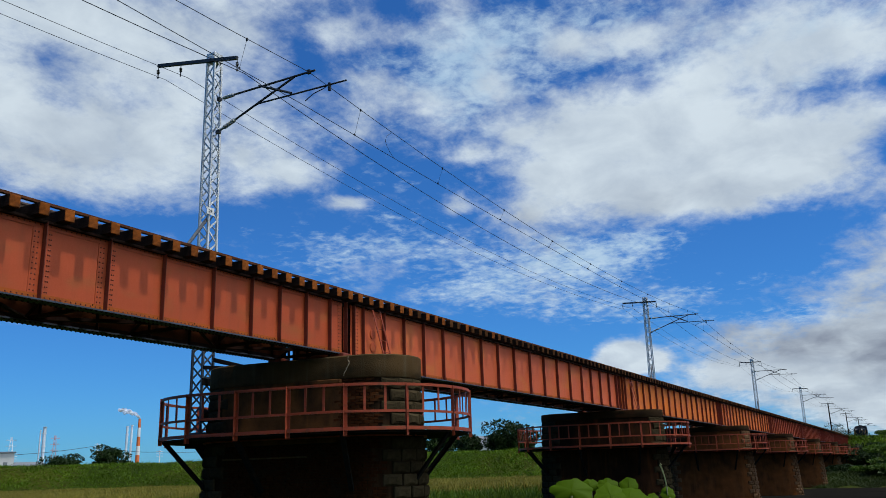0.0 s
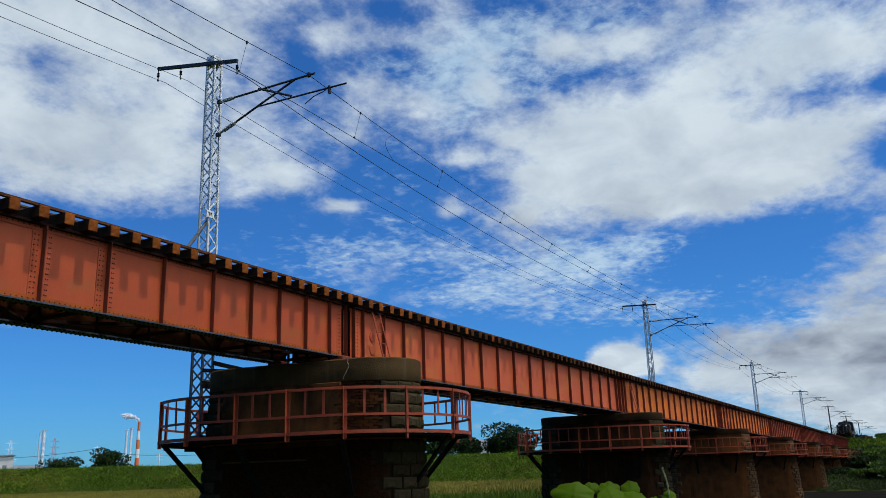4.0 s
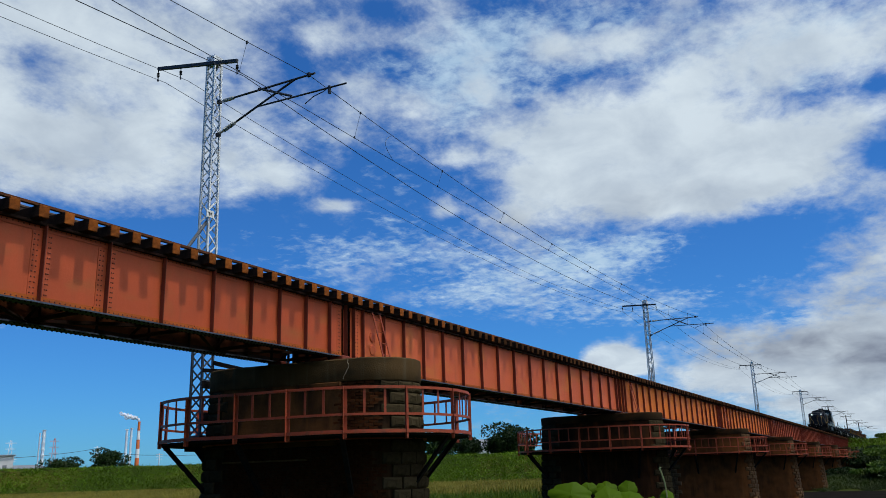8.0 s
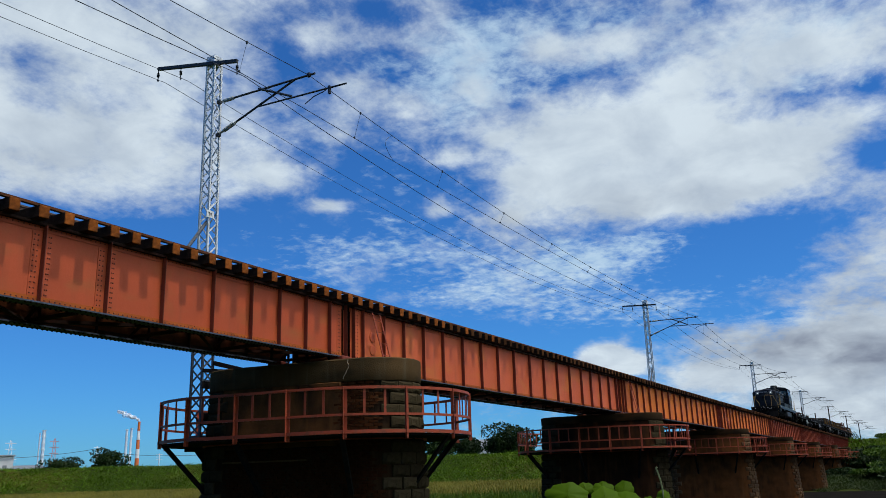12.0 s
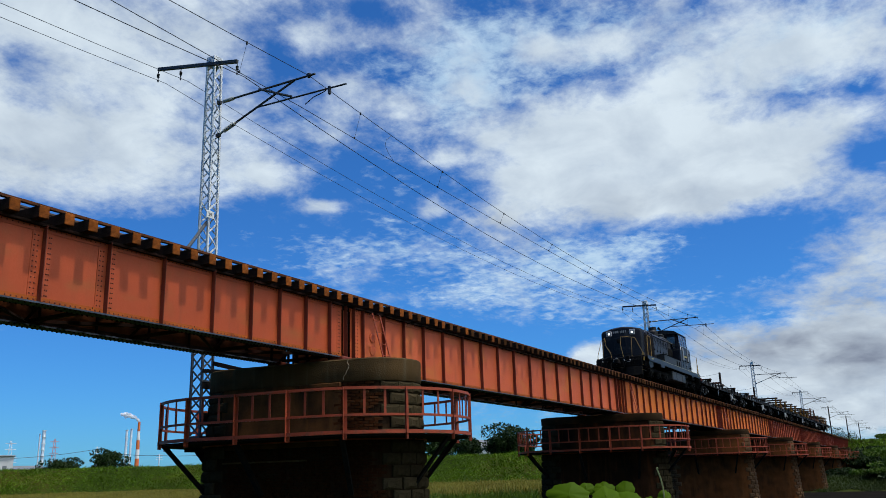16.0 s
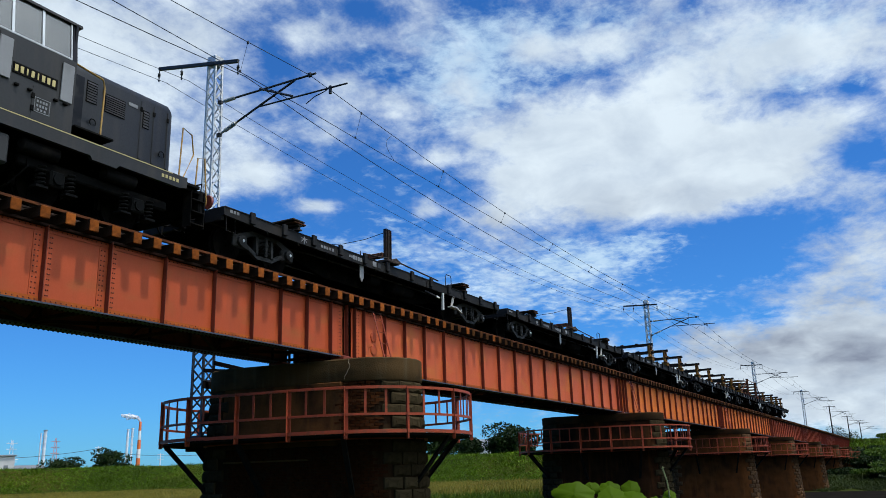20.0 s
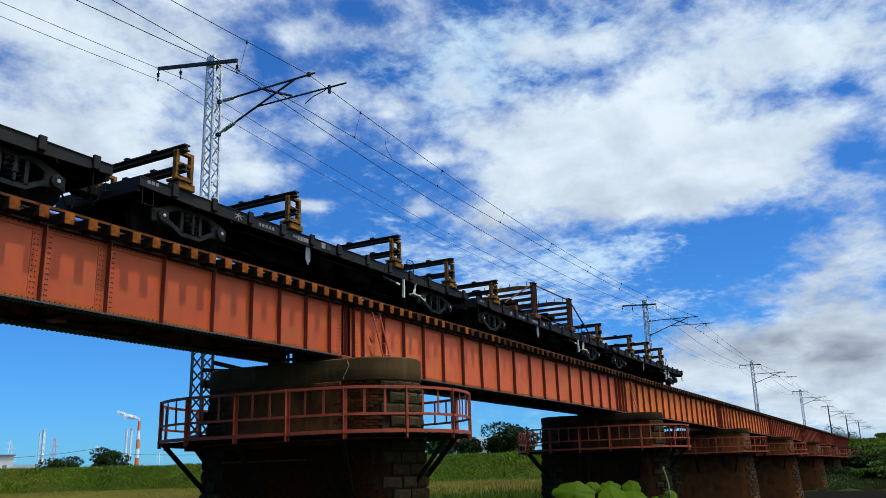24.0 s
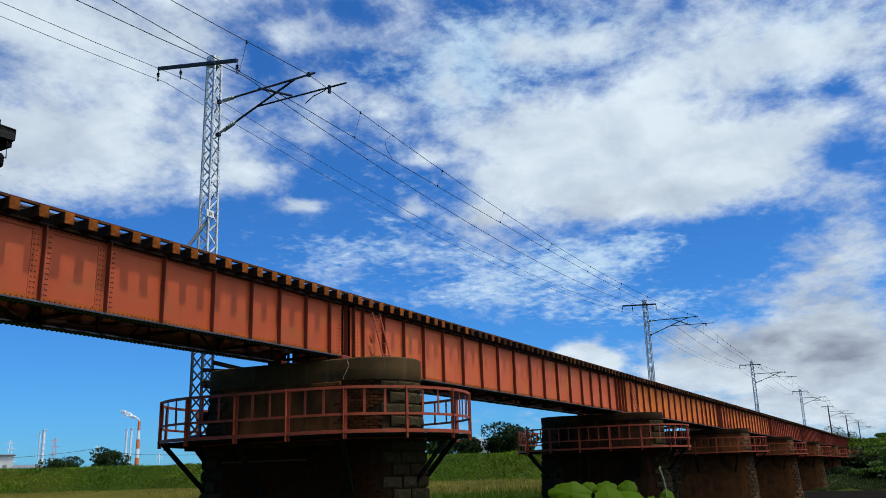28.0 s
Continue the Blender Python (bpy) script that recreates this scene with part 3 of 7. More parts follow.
def cloud_dome(name, R, cover, material, label):
    az = np.concatenate([np.arange(-40, -6, 1.0), np.arange(-6, 64, 0.4), np.arange(64, 100, 1.0), np.arange(100, 320, 4.0)])
    el = np.concatenate([np.arange(-2, 34, 0.4), np.arange(34, 40, 1.0), np.arange(40, 88.1, 3.0)])
    A, E = np.meshgrid(az, el)
    v = np.stack([R * np.cos(np.radians(E)) * np.cos(np.radians(A)), R * np.cos(np.radians(E)) * np.sin(np.radians(A)), R * np.sin(np.radians(E))], -1).reshape(-1, 3)
    nx, ny = len(az), len(el)
    fs = [(j * nx + i, j * nx + (i + 1) % nx, (j + 1) * nx + (i + 1) % nx, (j + 1) * nx + i) for j in range(ny - 1) for i in range(nx)]
    top = len(v)
    v = np.vstack([v, [[0, 0, R]]])
    fs += [((ny - 1) * nx + i, (ny - 1) * nx + (i + 1) % nx, top) for i in range(nx)]
    me = bpy.data.meshes.new(name)
    me.from_pydata(v.tolist(), [], fs)
    c, g, s = cover(A.ravel(), E.ravel())
    for key, val in (("glare", np.append(s, 1.0)), ("cover", np.append(c, -0.5)), ("grey", np.append(g, 0.0))):
        me.attributes.new(key, "FLOAT", "POINT").data.foreach_set("value", val.astype(np.float32))
    me.polygons.foreach_set("use_smooth", [True] * len(me.polygons))
    me.materials.append(material)
    ob = new(name, me)
    ob.location = EYE
    return tagged(ob, label, "clouds", kind="structure")


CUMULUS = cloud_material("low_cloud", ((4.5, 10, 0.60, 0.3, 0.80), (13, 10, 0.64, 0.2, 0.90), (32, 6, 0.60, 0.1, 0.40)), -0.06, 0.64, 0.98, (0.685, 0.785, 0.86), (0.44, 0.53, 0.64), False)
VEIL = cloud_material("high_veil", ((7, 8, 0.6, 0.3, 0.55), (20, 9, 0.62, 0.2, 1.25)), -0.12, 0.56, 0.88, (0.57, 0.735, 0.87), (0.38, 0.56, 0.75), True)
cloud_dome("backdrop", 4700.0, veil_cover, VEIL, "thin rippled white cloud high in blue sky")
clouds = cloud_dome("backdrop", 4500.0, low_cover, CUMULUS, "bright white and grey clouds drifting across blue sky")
# ---- ground and levee ----
TRACK_Y, RAIL_Z, DECK_Z = 13.95, 6.57, 6.20
PITCH_X, FIRST_X = 23.3, 18.03
LEVEE = [(-400, 560), (-100, 390), (60, 268), (131, 200), (162, 172), (178, 100), (176, 74), (186, 14), (200, -60), (240, -160), (300, -400)]


def levee_gap(x, y):
    """Distance from the levee's crest line, and the side on which (x, y) lies."""
    best = np.full(np.shape(x), 1e9)
    for (ax, ay), (bx, by) in zip(LEVEE, LEVEE[1:]):
        ux, uy = bx - ax, by - ay
        s = np.clip(((x - ax) * ux + (y - ay) * uy) / (ux * ux + uy * uy), 0, 1)
        best = np.minimum(best, np.hypot(x - ax - s * ux, y - ay - s * uy))
    return best


def ground_z(x, y):
    x, y = np.asarray(x, float), np.asarray(y, float)
    d = levee_gap(x, y)
    z = np.clip(6.35 - (d - 3.0) / 2.3, 0.0, 6.1)
    # the railway embankment behind the abutment
    e = np.clip(6.0 - (np.abs(y - TRACK_Y) - 3.0) / 1.6, 0, 6.0)
    z = np.maximum(z, e * np.clip((x - 181.5) / 0.5, 0, 1))
    bank = np.clip(2.6 - np.abs(y + 3 - (x - 100) * 0.05) / 4.0, 0, 2.6) * np.clip((x - 114) / 22, 0, 1) * np.clip((190 - x) / 20, 0, 1)
    # the river bed under the middle spans lies lower than the meadow
    bed = 1.3 * np.clip((0.42 * x - y) / (0.05 * x + 0.1), 0, 1) * np.clip((x - 22) / 6, 0, 1) * np.clip((122 - x) / 13, 0, 1)
    return np.maximum(z, bank) - bed + np.where(bed > 0.1, 0.01, 0.12) * np.sin(x * 0.31) * np.sin(y * 0.23 + 1) * np.clip(np.hypot(x, y) / 20 - 0.5, 0, 1)


def ground_sheet():
    xs = np.concatenate([[-4500, -2500, -1200, -600, -300, -160], np.arange(-100, 300, 4.0), [320, 360, 420, 520, 700, 1200, 2500, 4500]])
    ys = np.concatenate([[-4500, -2500, -1200, -600, -300, -160], np.arange(-100, 320, 4.0), [340, 400, 500, 700, 1200, 2500, 4500]])
    A, B = np.meshgrid(xs, ys)
    v = np.stack([A, B, ground_z(A, B)], -1).reshape(-1, 3)
    nx, ny = len(xs), len(ys)
    fs = [(j * nx + i, j * nx + i + 1, (j + 1) * nx + i + 1, (j + 1) * nx + i) for j in range(ny - 1) for i in range(nx - 1)]
    me = bpy.data.meshes.new("ground")
    me.from_pydata(v.tolist(), [], fs)
    me.polygons.foreach_set("use_smooth", [True] * len(me.polygons))
    me.materials.append(SOIL)
    return tagged(new("ground", me), "flat riverside meadow rising to a grassy levee", "ground", kind="structure")


ground_sheet()


def triangles(name, tri, material, label, category, parent=None, kind="stuff"):
    """One mesh of many separate triangles, given as an array n x 3 x 3."""
    n = len(tri)
    me = bpy.data.meshes.new(name)
    me.vertices.add(3 * n)
    me.vertices.foreach_set("co", tri.astype(np.float32).ravel())
    me.loops.add(3 * n)
    me.loops.foreach_set("vertex_index", np.arange(3 * n, dtype=np.int32))
    me.polygons.add(n)
    me.polygons.foreach_set("loop_start", np.arange(0, 3 * n, 3, dtype=np.int32))
    me.update(calc_edges=True)
    me.materials.append(material)
    ob = new(name, me)
    if parent:
        ob.parent = parent
        return tagged(ob, label)
    return tagged(ob, label, category, kind=kind)


def tufts(rng, x, y, z, height, width, lean=0.35, blades=3):
    """Blades of grass: a few narrow triangles at each place."""
    n = len(x)
    out = []
    for _ in range(blades):
        a = rng.uniform(0, math.pi, n)
        h = height * rng.uniform(0.55, 1.2, n)
        w = width * rng.uniform(0.6, 1.3, n)
        ox, oy = rng.normal(0, width * 0.9, n), rng.normal(0, width * 0.9, n)
        dx, dy = np.cos(a) * w / 2, np.sin(a) * w / 2
        lx, ly = rng.normal(0, lean, n) * h, rng.normal(0, lean, n) * h
        b = np.stack([x + ox, y + oy, z - 0.05], -1)
        out.append(np.stack([b + np.stack([dx, dy, 0 * h], -1), b - np.stack([dx, dy, 0 * h], -1), b + np.stack([lx, ly, h], -1)], 1))
    return np.concatenate(out)


def sector(rng, n, near, far, lo=-4, hi=62):
    """Places spread over a wedge of the meadow, thinning with distance."""
    r = near * (far / near) ** rng.uniform(0, 1, n)
    a = np.radians(rng.uniform(lo, hi, n))
    return r * np.cos(a), r * np.sin(a)


def meadow():
    rng = np.random.default_rng(4)
    x, y = sector(rng, 110000, 70, 245)
    d = levee_gap(x, y)
    on = (d > 16.5) & (x < 168) & (y > x * 0.41)
    triangles("dry_grass", tufts(rng, x[on], y[on], ground_z(x[on], y[on]), np.full(on.sum(), 0.75), np.full(on.sum(), 0.16)), GRASS_DRY, "tall straw-yellow grass on the flat meadow", "grass")
    x, y = sector(rng, 26000, 24, 75)
    on = y > 0.43 * x
    triangles("meadow_grass", tufts(rng, x[on], y[on], ground_z(x[on], y[on]), np.full(on.sum(), 0.62), np.full(on.sum(), 0.10)), GRASS_GREEN, "short green grass on the meadow", "grass")
    x, y = sector(rng, 40000, 106, 178, -2, 9)
    on = (x > 109.5 - 1.5 * np.sin(y * 1.3)) & (y < x * 0.13)
    triangles("bank_grass", tufts(rng, x[on], y[on], ground_z(x[on], y[on]), 0.22 + 0.34 * rng.uniform(0, 1, on.sum()), np.full(on.sum(), 0.11), 0.8), GRASS_BANK, "rank green grass between the mud and the bushes", "grass")
    x, y = sector(rng, 260000, 120, 290)
    d = levee_gap(x, y)
    on = (d < 17) & (d > 0.5) & (np.hypot(x, y) < 275)
    x, y = x[on], y[on]
    clump = np.sin(x * 0.35 + 2 * np.sin(y * 0.21)) * np.sin(y * 0.4 + x * 0.12)
    triangles("levee_grass", tufts(rng, x, y, ground_z(x, y), 0.42 + 0.5 * (clump > 0.2) * rng.uniform(0, 1, len(x)), np.full(len(x), 0.20), 0.85), GRASS_LEVEE, "thick green weeds covering the levee slope", "grass")


meadow()
mud = Shape()
mud.add([(28, -90, -1.25), (109, -90, -1.25), (110, -10, -1.25), (109, 30, -1.25), (70, 24, -1.25), (28, 9, -1.25)], [(0, 1, 2, 3, 4, 5)])
solid("mud_flat", mud, MUD, "wet grey river mud beside the bridge piers", "mud", kind="structure")


# ---- trees and bushes ----


def foliage(rng, centre, size, n, leaf):
    """Leaf clumps filling a lumpy crown."""
    lumps = [(rng.normal(0, 0.42, 3), rng.uniform(0.35, 0.62)) for _ in range(14)]
    pts = []
    per = n // len(lumps)
    for c, r in lumps:
        q = rng.normal(0, 1, (per, 3))
        q /= np.linalg.norm(q, axis=1)[:, None]
        q *= (rng.uniform(0.45, 1.0, per) ** 0.5)[:, None] * r
        q += np.clip(c, -0.7, 0.7)
        pts.append(q)
    p = np.concatenate(pts) * np.array(size) / 1.15 + np.array(centre)
    a = rng.normal(0, 1, (len(p), 3))
    a /= np.linalg.norm(a, axis=1)[:, None]
    b = np.cross(a, rng.normal(0, 1, (len(p), 3)))
    b /= np.linalg.norm(b, axis=1)[:, None]
    k = leaf * rng.uniform(0.6, 1.4, len(p))[:, None]
    return np.stack([p + a * k, p - a * 0.6 * k + b * 0.7 * k, p - a * 0.5 * k - b * 0.7 * k], 1)


def tree(seed, x, y, width, height, label, name="tree", material=None, n=3600, leaf=0.32, depth=None):
    rng = np.random.default_rng(seed)
    z = float(ground_z(x, y)) - 0.1
    t = thing(name, pose(x, y, z), label, "tree" if name == "tree" else "bush")
    trunk = Shape()
    low = 0.28 if name == "tree" else 0.12
    trunk.rope([(0, 0, 0), (0.1, 0.05, height * low), (0.0, 0.1, height * 0.55)], max(0.10, width * 0.022), 8)
    part("trunk", trunk, BARK, t)
    for i in range(5):
        a = rng.uniform(0, 6.28)
        limb = Shape()
        end = (math.cos(a) * width * 0.3, math.sin(a) * width * 0.3, height * rng.uniform(0.5, 0.8))
        limb.tube((0.05, 0.05, height * (low + 0.05 * i)), end, width * 0.012 + 0.03, 6, 0.02)
        part("limb", limb, BARK, t)
    tri = foliage(rng, (0, 0, height * (0.5 + low * 0.5 - (0.12 if name == "bush" else 0.0))), (width / 2, (depth or width) / 2, height * (0.5 - low * 0.35)), n, leaf)
    tri[:, :, 2] = np.maximum(tri[:, :, 2], 0.02)
    triangles("crown", tri, material or LEAF_DARK, "", "", parent=t)
    return t


def far(az, el, dist):
    """The place at that azimuth, elevation (degrees) and level distance, as seen from the bank."""
    a = radians(az)
    return dist * math.cos(a), dist * math.sin(a), EYE.z + dist * math.tan(radians(el))


for seed, az, dist, w, h, kind, note in ((1, 53.1, 246, 13.0, 7.6, "bush", "dense dark green bush on the levee crest"),
                                         (2, 50.75, 246, 11.8, 7.7, "tree", "spreading dark green tree on the levee crest"),
                                         (33, 24.9, 200, 13, 8.4, "bush", "broad dark green bush behind the levee"),
                                         (34, 25.7, 198, 8, 5.6, "bush", "rounded dark green bush behind the levee"),
                                         (35, 24.1, 199, 9, 6.0, "bush", "rounded dark green bush behind the levee"),
                                         (4, 27.6, 205, 9, 5.4, "bush", "low dark bush behind the levee"),
                                         (5, 29.8, 208, 10, 7.4, "bush", "dark green bush behind the levee"),
                                         (6, 23.0, 204, 6, 5.0, "bush", "small dark bush behind the levee")):
    px, py, _ = far(az, 0, dist)
    tree(seed, px, py, w, h, note, kind)
for seed, bx, by, w, h, m, note in ((11, 178, 8.0, 5, 1.6, LEAF_DARK, "dark bush hiding the bridge abutment"), (12, 172, 9.0, 9, 3.8, LEAF_DARK, "dark bush growing on the bank below the bridge"),
                                 (13, 164, 12, 10, 5.2, LEAF_DARK, "dark bush growing on the bank below the bridge"), (14, 188, 5.0, 7, 1.6, LEAF_BANK, "bright green bush on the railway bank"),
                                 (15, 150, 2.0, 12, 2.8, LEAF_BANK, "bright green thicket on the river bank"), (16, 128, 1.0, 12, 2.2, LEAF_BANK, "bright green thicket on the river bank"),
                                 (17, 122, 6, 10, 1.4, LEAF_BANK, "bright green thicket on the river bank"), (18, 157, 8.5, 9, 4.2, LEAF_DARK, "dark bush growing on the bank below the bridge"),
                                 (19, 299, 23, 10, 13.5, LEAF_DARK, "dark tall bush beside the railway bank"), (20, 200, 4, 12, 1.6, LEAF_BANK, "bright green bush on the railway bank"),
                                 (21, 134, 9.5, 8, 1.6, LEAF_DARK, "low dark scrub beside a bridge pier"), (22, 165, -1, 14, 3.4, LEAF_BANK, "bright green thicket on the river bank"),
                                 (23, 190, -6, 14, 1.8, LEAF_BANK, "bright green bush on the railway bank"), (24, 120, -4, 12, 3.0, LEAF_BANK, "bright green thicket on the river bank"),
                                 (25, 118, 1.5, 8, 1.0, LEAF_DARK, "low dark scrub beside the mud flat")):
    tree(seed, bx, by, w, h, note, "bush", m, 9000 if m is LEAF_BANK else 6000, 0.17)

# ---- bridge piers ----
PIER_R, PIER_S, PIER_Y = 1.2, 1.86, 14.09
# the piers stand slightly askew to the track
SKEW, WALK_S, WALK_R = 6.9, 1.52, 2.73


def stadium(r, s=PIER_S, n=10, z=0.0):
    pts = []
    for k in range(n + 1):
        a = -math.pi + math.pi * k / n
        pts.append((r * math.cos(a), -s + r * math.sin(a), z))
    for k in range(n + 1):
        a = math.pi * k / n
        pts.append((r * math.cos(a), s + r * math.sin(a), z))
    return pts


def shaft_r(z):
    return 1.13 + 0.06 * (3.85 - z)


def stone_mesh(rng, name, w, h, d=0.075):
    """A rock-faced block: its outer face, towards -x, swells unevenly."""
    s = Shape()
    b, hw, hh = 0.022, w / 2, h / 2
    ring0 = [(0.02, y, z) for y, z in ((-hw, -hh), (hw, -hh), (hw, hh), (-hw, hh))]
    ring1 = [(-0.02, y, z) for y, z in ((-hw, -hh), (hw, -hh), (hw, hh), (-hw, hh))]
    ring2 = [(-d * rng.uniform(0.35, 0.75), y, z) for y, z in ((-hw + b, -hh + b), (hw - b, -hh + b), (hw - b, hh - b), (-hw + b, hh - b))]
    ring3 = [(-d * rng.uniform(0.7, 1.1), y * rng.uniform(0.4, 0.7), z * rng.uniform(0.4, 0.7)) for _, y, z in ring2]
    s.loft([ring0, ring1, ring2, ring3])
    return s.mesh(name, STONE)


RNG = np.random.default_rng(9)
STONES = [stone_mesh(RNG, "stone", w, 0.278) for w in (0.44, 0.46, 0.48, 0.45, 0.47, 0.43)]
BRICKS = []
for q in range(3):
    BRICKS.append(Shape().cbox(-0.030 - 0.004 * q, 0.03, -0.107, 0.107, -0.0315, 0.0315, 0.005).mesh("brick", BRICK))


def nose_stones(courses=13):
    """Poses of the facing blocks round both noses, course by course."""
    for c in range(courses):
        z = 3.89 - 0.29 * c
        r = shaft_r(z)
        for end in (-1, 1):
            for k in range(8):
                a = (k + (0.5 if c % 2 else 0.0)) / 8.0
                if a > 0.97 or a < 0.2:
                    continue
                th = math.pi + math.pi * a if end < 0 else math.pi * a
                yield z, r, end, th, Matrix.Translation((r * math.cos(th), end * PIER_S + r * math.sin(th), z)) @ Matrix.Rotation(th + math.pi, 4, "Z")


def pier_cap(t, raised=True):
    cap = Shape().loft([stadium(PIER_R - 0.02, n=20, z=4.04), stadium(PIER_R, n=20, z=4.07), stadium(PIER_R, n=20, z=4.38), stadium(PIER_R - (0.0 if raised else 0.02), n=20, z=4.40)])
    ring = stadium(PIER_R, n=20)
    # the deck bearings sit in a step; the rest of the cap stands higher
    back = [(x, y) for x, y, _ in ring if x <= 0.001]
    noses = [[(x, y) for x, y, _ in ring if x >= -0.001 and e * y >= 1.62] + [(0.0, e * 1.62)] for e in (-1, 1)]
    for o in [back] + noses if raised else []:
        cx, cy = sum(p[0] for p in o) / len(o), sum(p[1] for p in o) / len(o)
        o = sorted(o, key=lambda p: math.atan2(p[1] - cy, p[0] - cx))
        cap.loft([[(x, y, 4.39) for x, y in o], [(x, y, 4.58) for x, y in o], [(x * 0.975, y * 0.992, 4.61) for x, y in o]])
    part("cap", cap, CONCRETE if raised else CAP_DARK, t, "weathered concrete cap with a pale crack" if raised else "dark rust-stained cap", smooth=True)
    for bx, bz in ((-0.42, 4.80 if raised else 4.505), (0.55, 4.505)):
        for by in (-1.07, 0.83):
            part("bearing", Shape().cbox(bx - 0.22, bx + 0.22, by - 0.2, by + 0.2, 4.38, bz - 0.01, 0.02), STIFF, t)


def pier_core(t, masonry):
    zs = [-2.0, -0.3, 0.8, 1.8, 2.8, 3.3, 4.06]
    part("shaft", Shape().loft([stadium(shaft_r(z), z=z) for z in zs]), masonry, t, "dark old brick masonry shaft", smooth=True)


def joined(meshes_and_poses, material, name):
    s = Shape()
    for me, m in meshes_and_poses:
        s.add([m @ v.co for v in me.vertices], [tuple(p.vertices) for p in me.polygons])
    return s


def pier_plain(k, masonry, stone, label):
    t = thing("bridge_pier", pose(FIRST_X + k * PITCH_X, PIER_Y, 0, 0, 0, SKEW), label, "bridge pier", "piers of the railway bridge")
    pier_core(t, masonry)
    pier_cap(t, False)
    rng = np.random.default_rng(5)
    s = joined([(STONES[rng.integers(6)], m) for *_, m in nose_stones(19)], stone, "stone_facing")
    tagged(part("stone_facing", s, stone, t), "", kind="stuff")
    return t


def gallery_path(n=96, r=WALK_R):
    """Points round the gallery's outer edge, evenly spaced, with their outward directions."""
    straight, arc = 2 * WALK_S, math.pi * r
    total = 2 * (straight + arc)
    out = []
    for k in range(n):
        s = (total * k / n + 0.98) % total
        if s < straight:
            out.append((Vector((-r, WALK_S - s, 0)), Vector((-1, 0, 0))))
        elif s < straight + arc:
            a = math.pi + (s - straight) / r
            out.append((Vector((r * math.cos(a), -WALK_S + r * math.sin(a), 0)), Vector((math.cos(a), math.sin(a), 0))))
        elif s < 2 * straight + arc:
            out.append((Vector((r, -WALK_S + s - straight - arc, 0)), Vector((1, 0, 0))))
        else:
            a = (s - 2 * straight - arc) / r
            out.append((Vector((r * math.cos(a), WALK_S + r * math.sin(a), 0)), Vector((math.cos(a), math.sin(a), 0))))
    return out


def gallery(x):
    t = thing("inspection_gallery", pose(x + 0.07, PIER_Y + 0.03, 2.69, 0, 0, SKEW), "red painted steel walkway with railing round a bridge pier", "walkway", "galleries round the piers")
    path = gallery_path()
    n = len(path)

    def band(name, z, w, h, inset=0.0, label=""):
        rings = []
        for k in range(n + 1):
            p, o = path[k % n]
            p = p - o * inset
            rings.append([p + o * (i * w / 2) + Vector((0, 0, z + j * h / 2)) for i, j in ((-1, -1), (1, -1), (1, 1), (-1, 1))])
        part(name, Shape().loft(rings, caps=False), RAILING, t, label)

    band("top_rail", 1.04, 0.055, 0.065)
    band("middle_rail", 0.43, 0.045, 0.055)
    band("edge_beam", 0.045, 0.06, 0.08)
    band("inner_beam", -0.02, 0.08, 0.12, 1.15)
    floor = Shape()
    rings = []
    for k in range(n + 1):
        p, o = path[k % n]
        rings.append([p - o * 0.04 + Vector((0, 0, -0.045)), p - o * 1.62 + Vector((0, 0, -0.045)), p - o * 1.62 + Vector((0, 0, 0.0)), p - o * 0.04 + Vector((0, 0, 0.0))])
    part("floor", floor.loft(rings, caps=False), STEEL_DARK, t, "dark steel floor plate")
    post = Shape().angle((0, 0, -0.12), (0, 0, 1.075), 0.085, 0.012).mesh("post", RAILING)
    bal = Shape().box(-0.008, 0.008, -0.028, 0.028, 0.43, 1.03).mesh("baluster", RAILING)
    strut = Shape().angle((0, 0, -0.06), (1.18, 0, -1.35), 0.11, 0.016, (0, 1, 0)).mesh("strut", STEEL_DARK)
    for k in range(0, n, 2):
        p, o = path[k]
        m = Matrix.Translation(p - o * 0.03) @ Matrix.Rotation(math.atan2(o.y, o.x), 4, "Z")
        if k % 6 == 0:
            part("post", post, RAILING, t, at=m)
        else:
            part("baluster", bal, RAILING, t, at=m)
        if k % 12 == 0:
            part("strut", strut, STEEL_DARK, t, "dark steel bracket", at=Matrix.Translation(p - o * 0.06) @ Matrix.Rotation(math.atan2(o.y, o.x) + math.pi, 4, "Z"))
    return t


def ladder(x):
    t = thing("access_ladder", pose(x, 12.55, 4.45), "rusty red steel ladder leaning on the girder", "ladder", "ladders on the piers")
    for o in (0.0, 0.36):
        part("stile", Shape().beam((o, 0, 0), (o - 0.40, 0.22, 1.66), 0.05, 0.02, (0, 1, 0)), RAILING, t)
    for k in range(5):
        f = 0.12 + 0.19 * k
        part("rung", Shape().tube((-0.40 * f, 0.22 * f, 1.66 * f), (0.36 - 0.40 * f, 0.22 * f, 1.66 * f), 0.012, 6), RAILING, t)
    return t


pier_plain(1, MASONRY_SHADED, STONE, "round-nosed brick and stone pier, flank shade in its colour")
plain = pier_plain(2, MASONRY_WARM, STONE_WARM, "round-nosed brick and stone bridge pier with rust stains")
for k in (-5, -4, -3, -2, -1, 3, 4, 5, 6):
    copy_thing(plain, pose(FIRST_X + k * PITCH_X, PIER_Y, 0, 0, 0, SKEW))
walkway = gallery(FIRST_X)
for k in (1, 2, 3, 4, 5, 6):
    copy_thing(walkway, pose(FIRST_X + 0.07 + k * PITCH_X, PIER_Y + 0.03, 2.69, 0, 0, SKEW))
rung_set = ladder(FIRST_X + 1.30)
for k in (1, 2, 3):
    copy_thing(rung_set, pose(FIRST_X + 1.30 + k * PITCH_X, 12.55, 4.45))
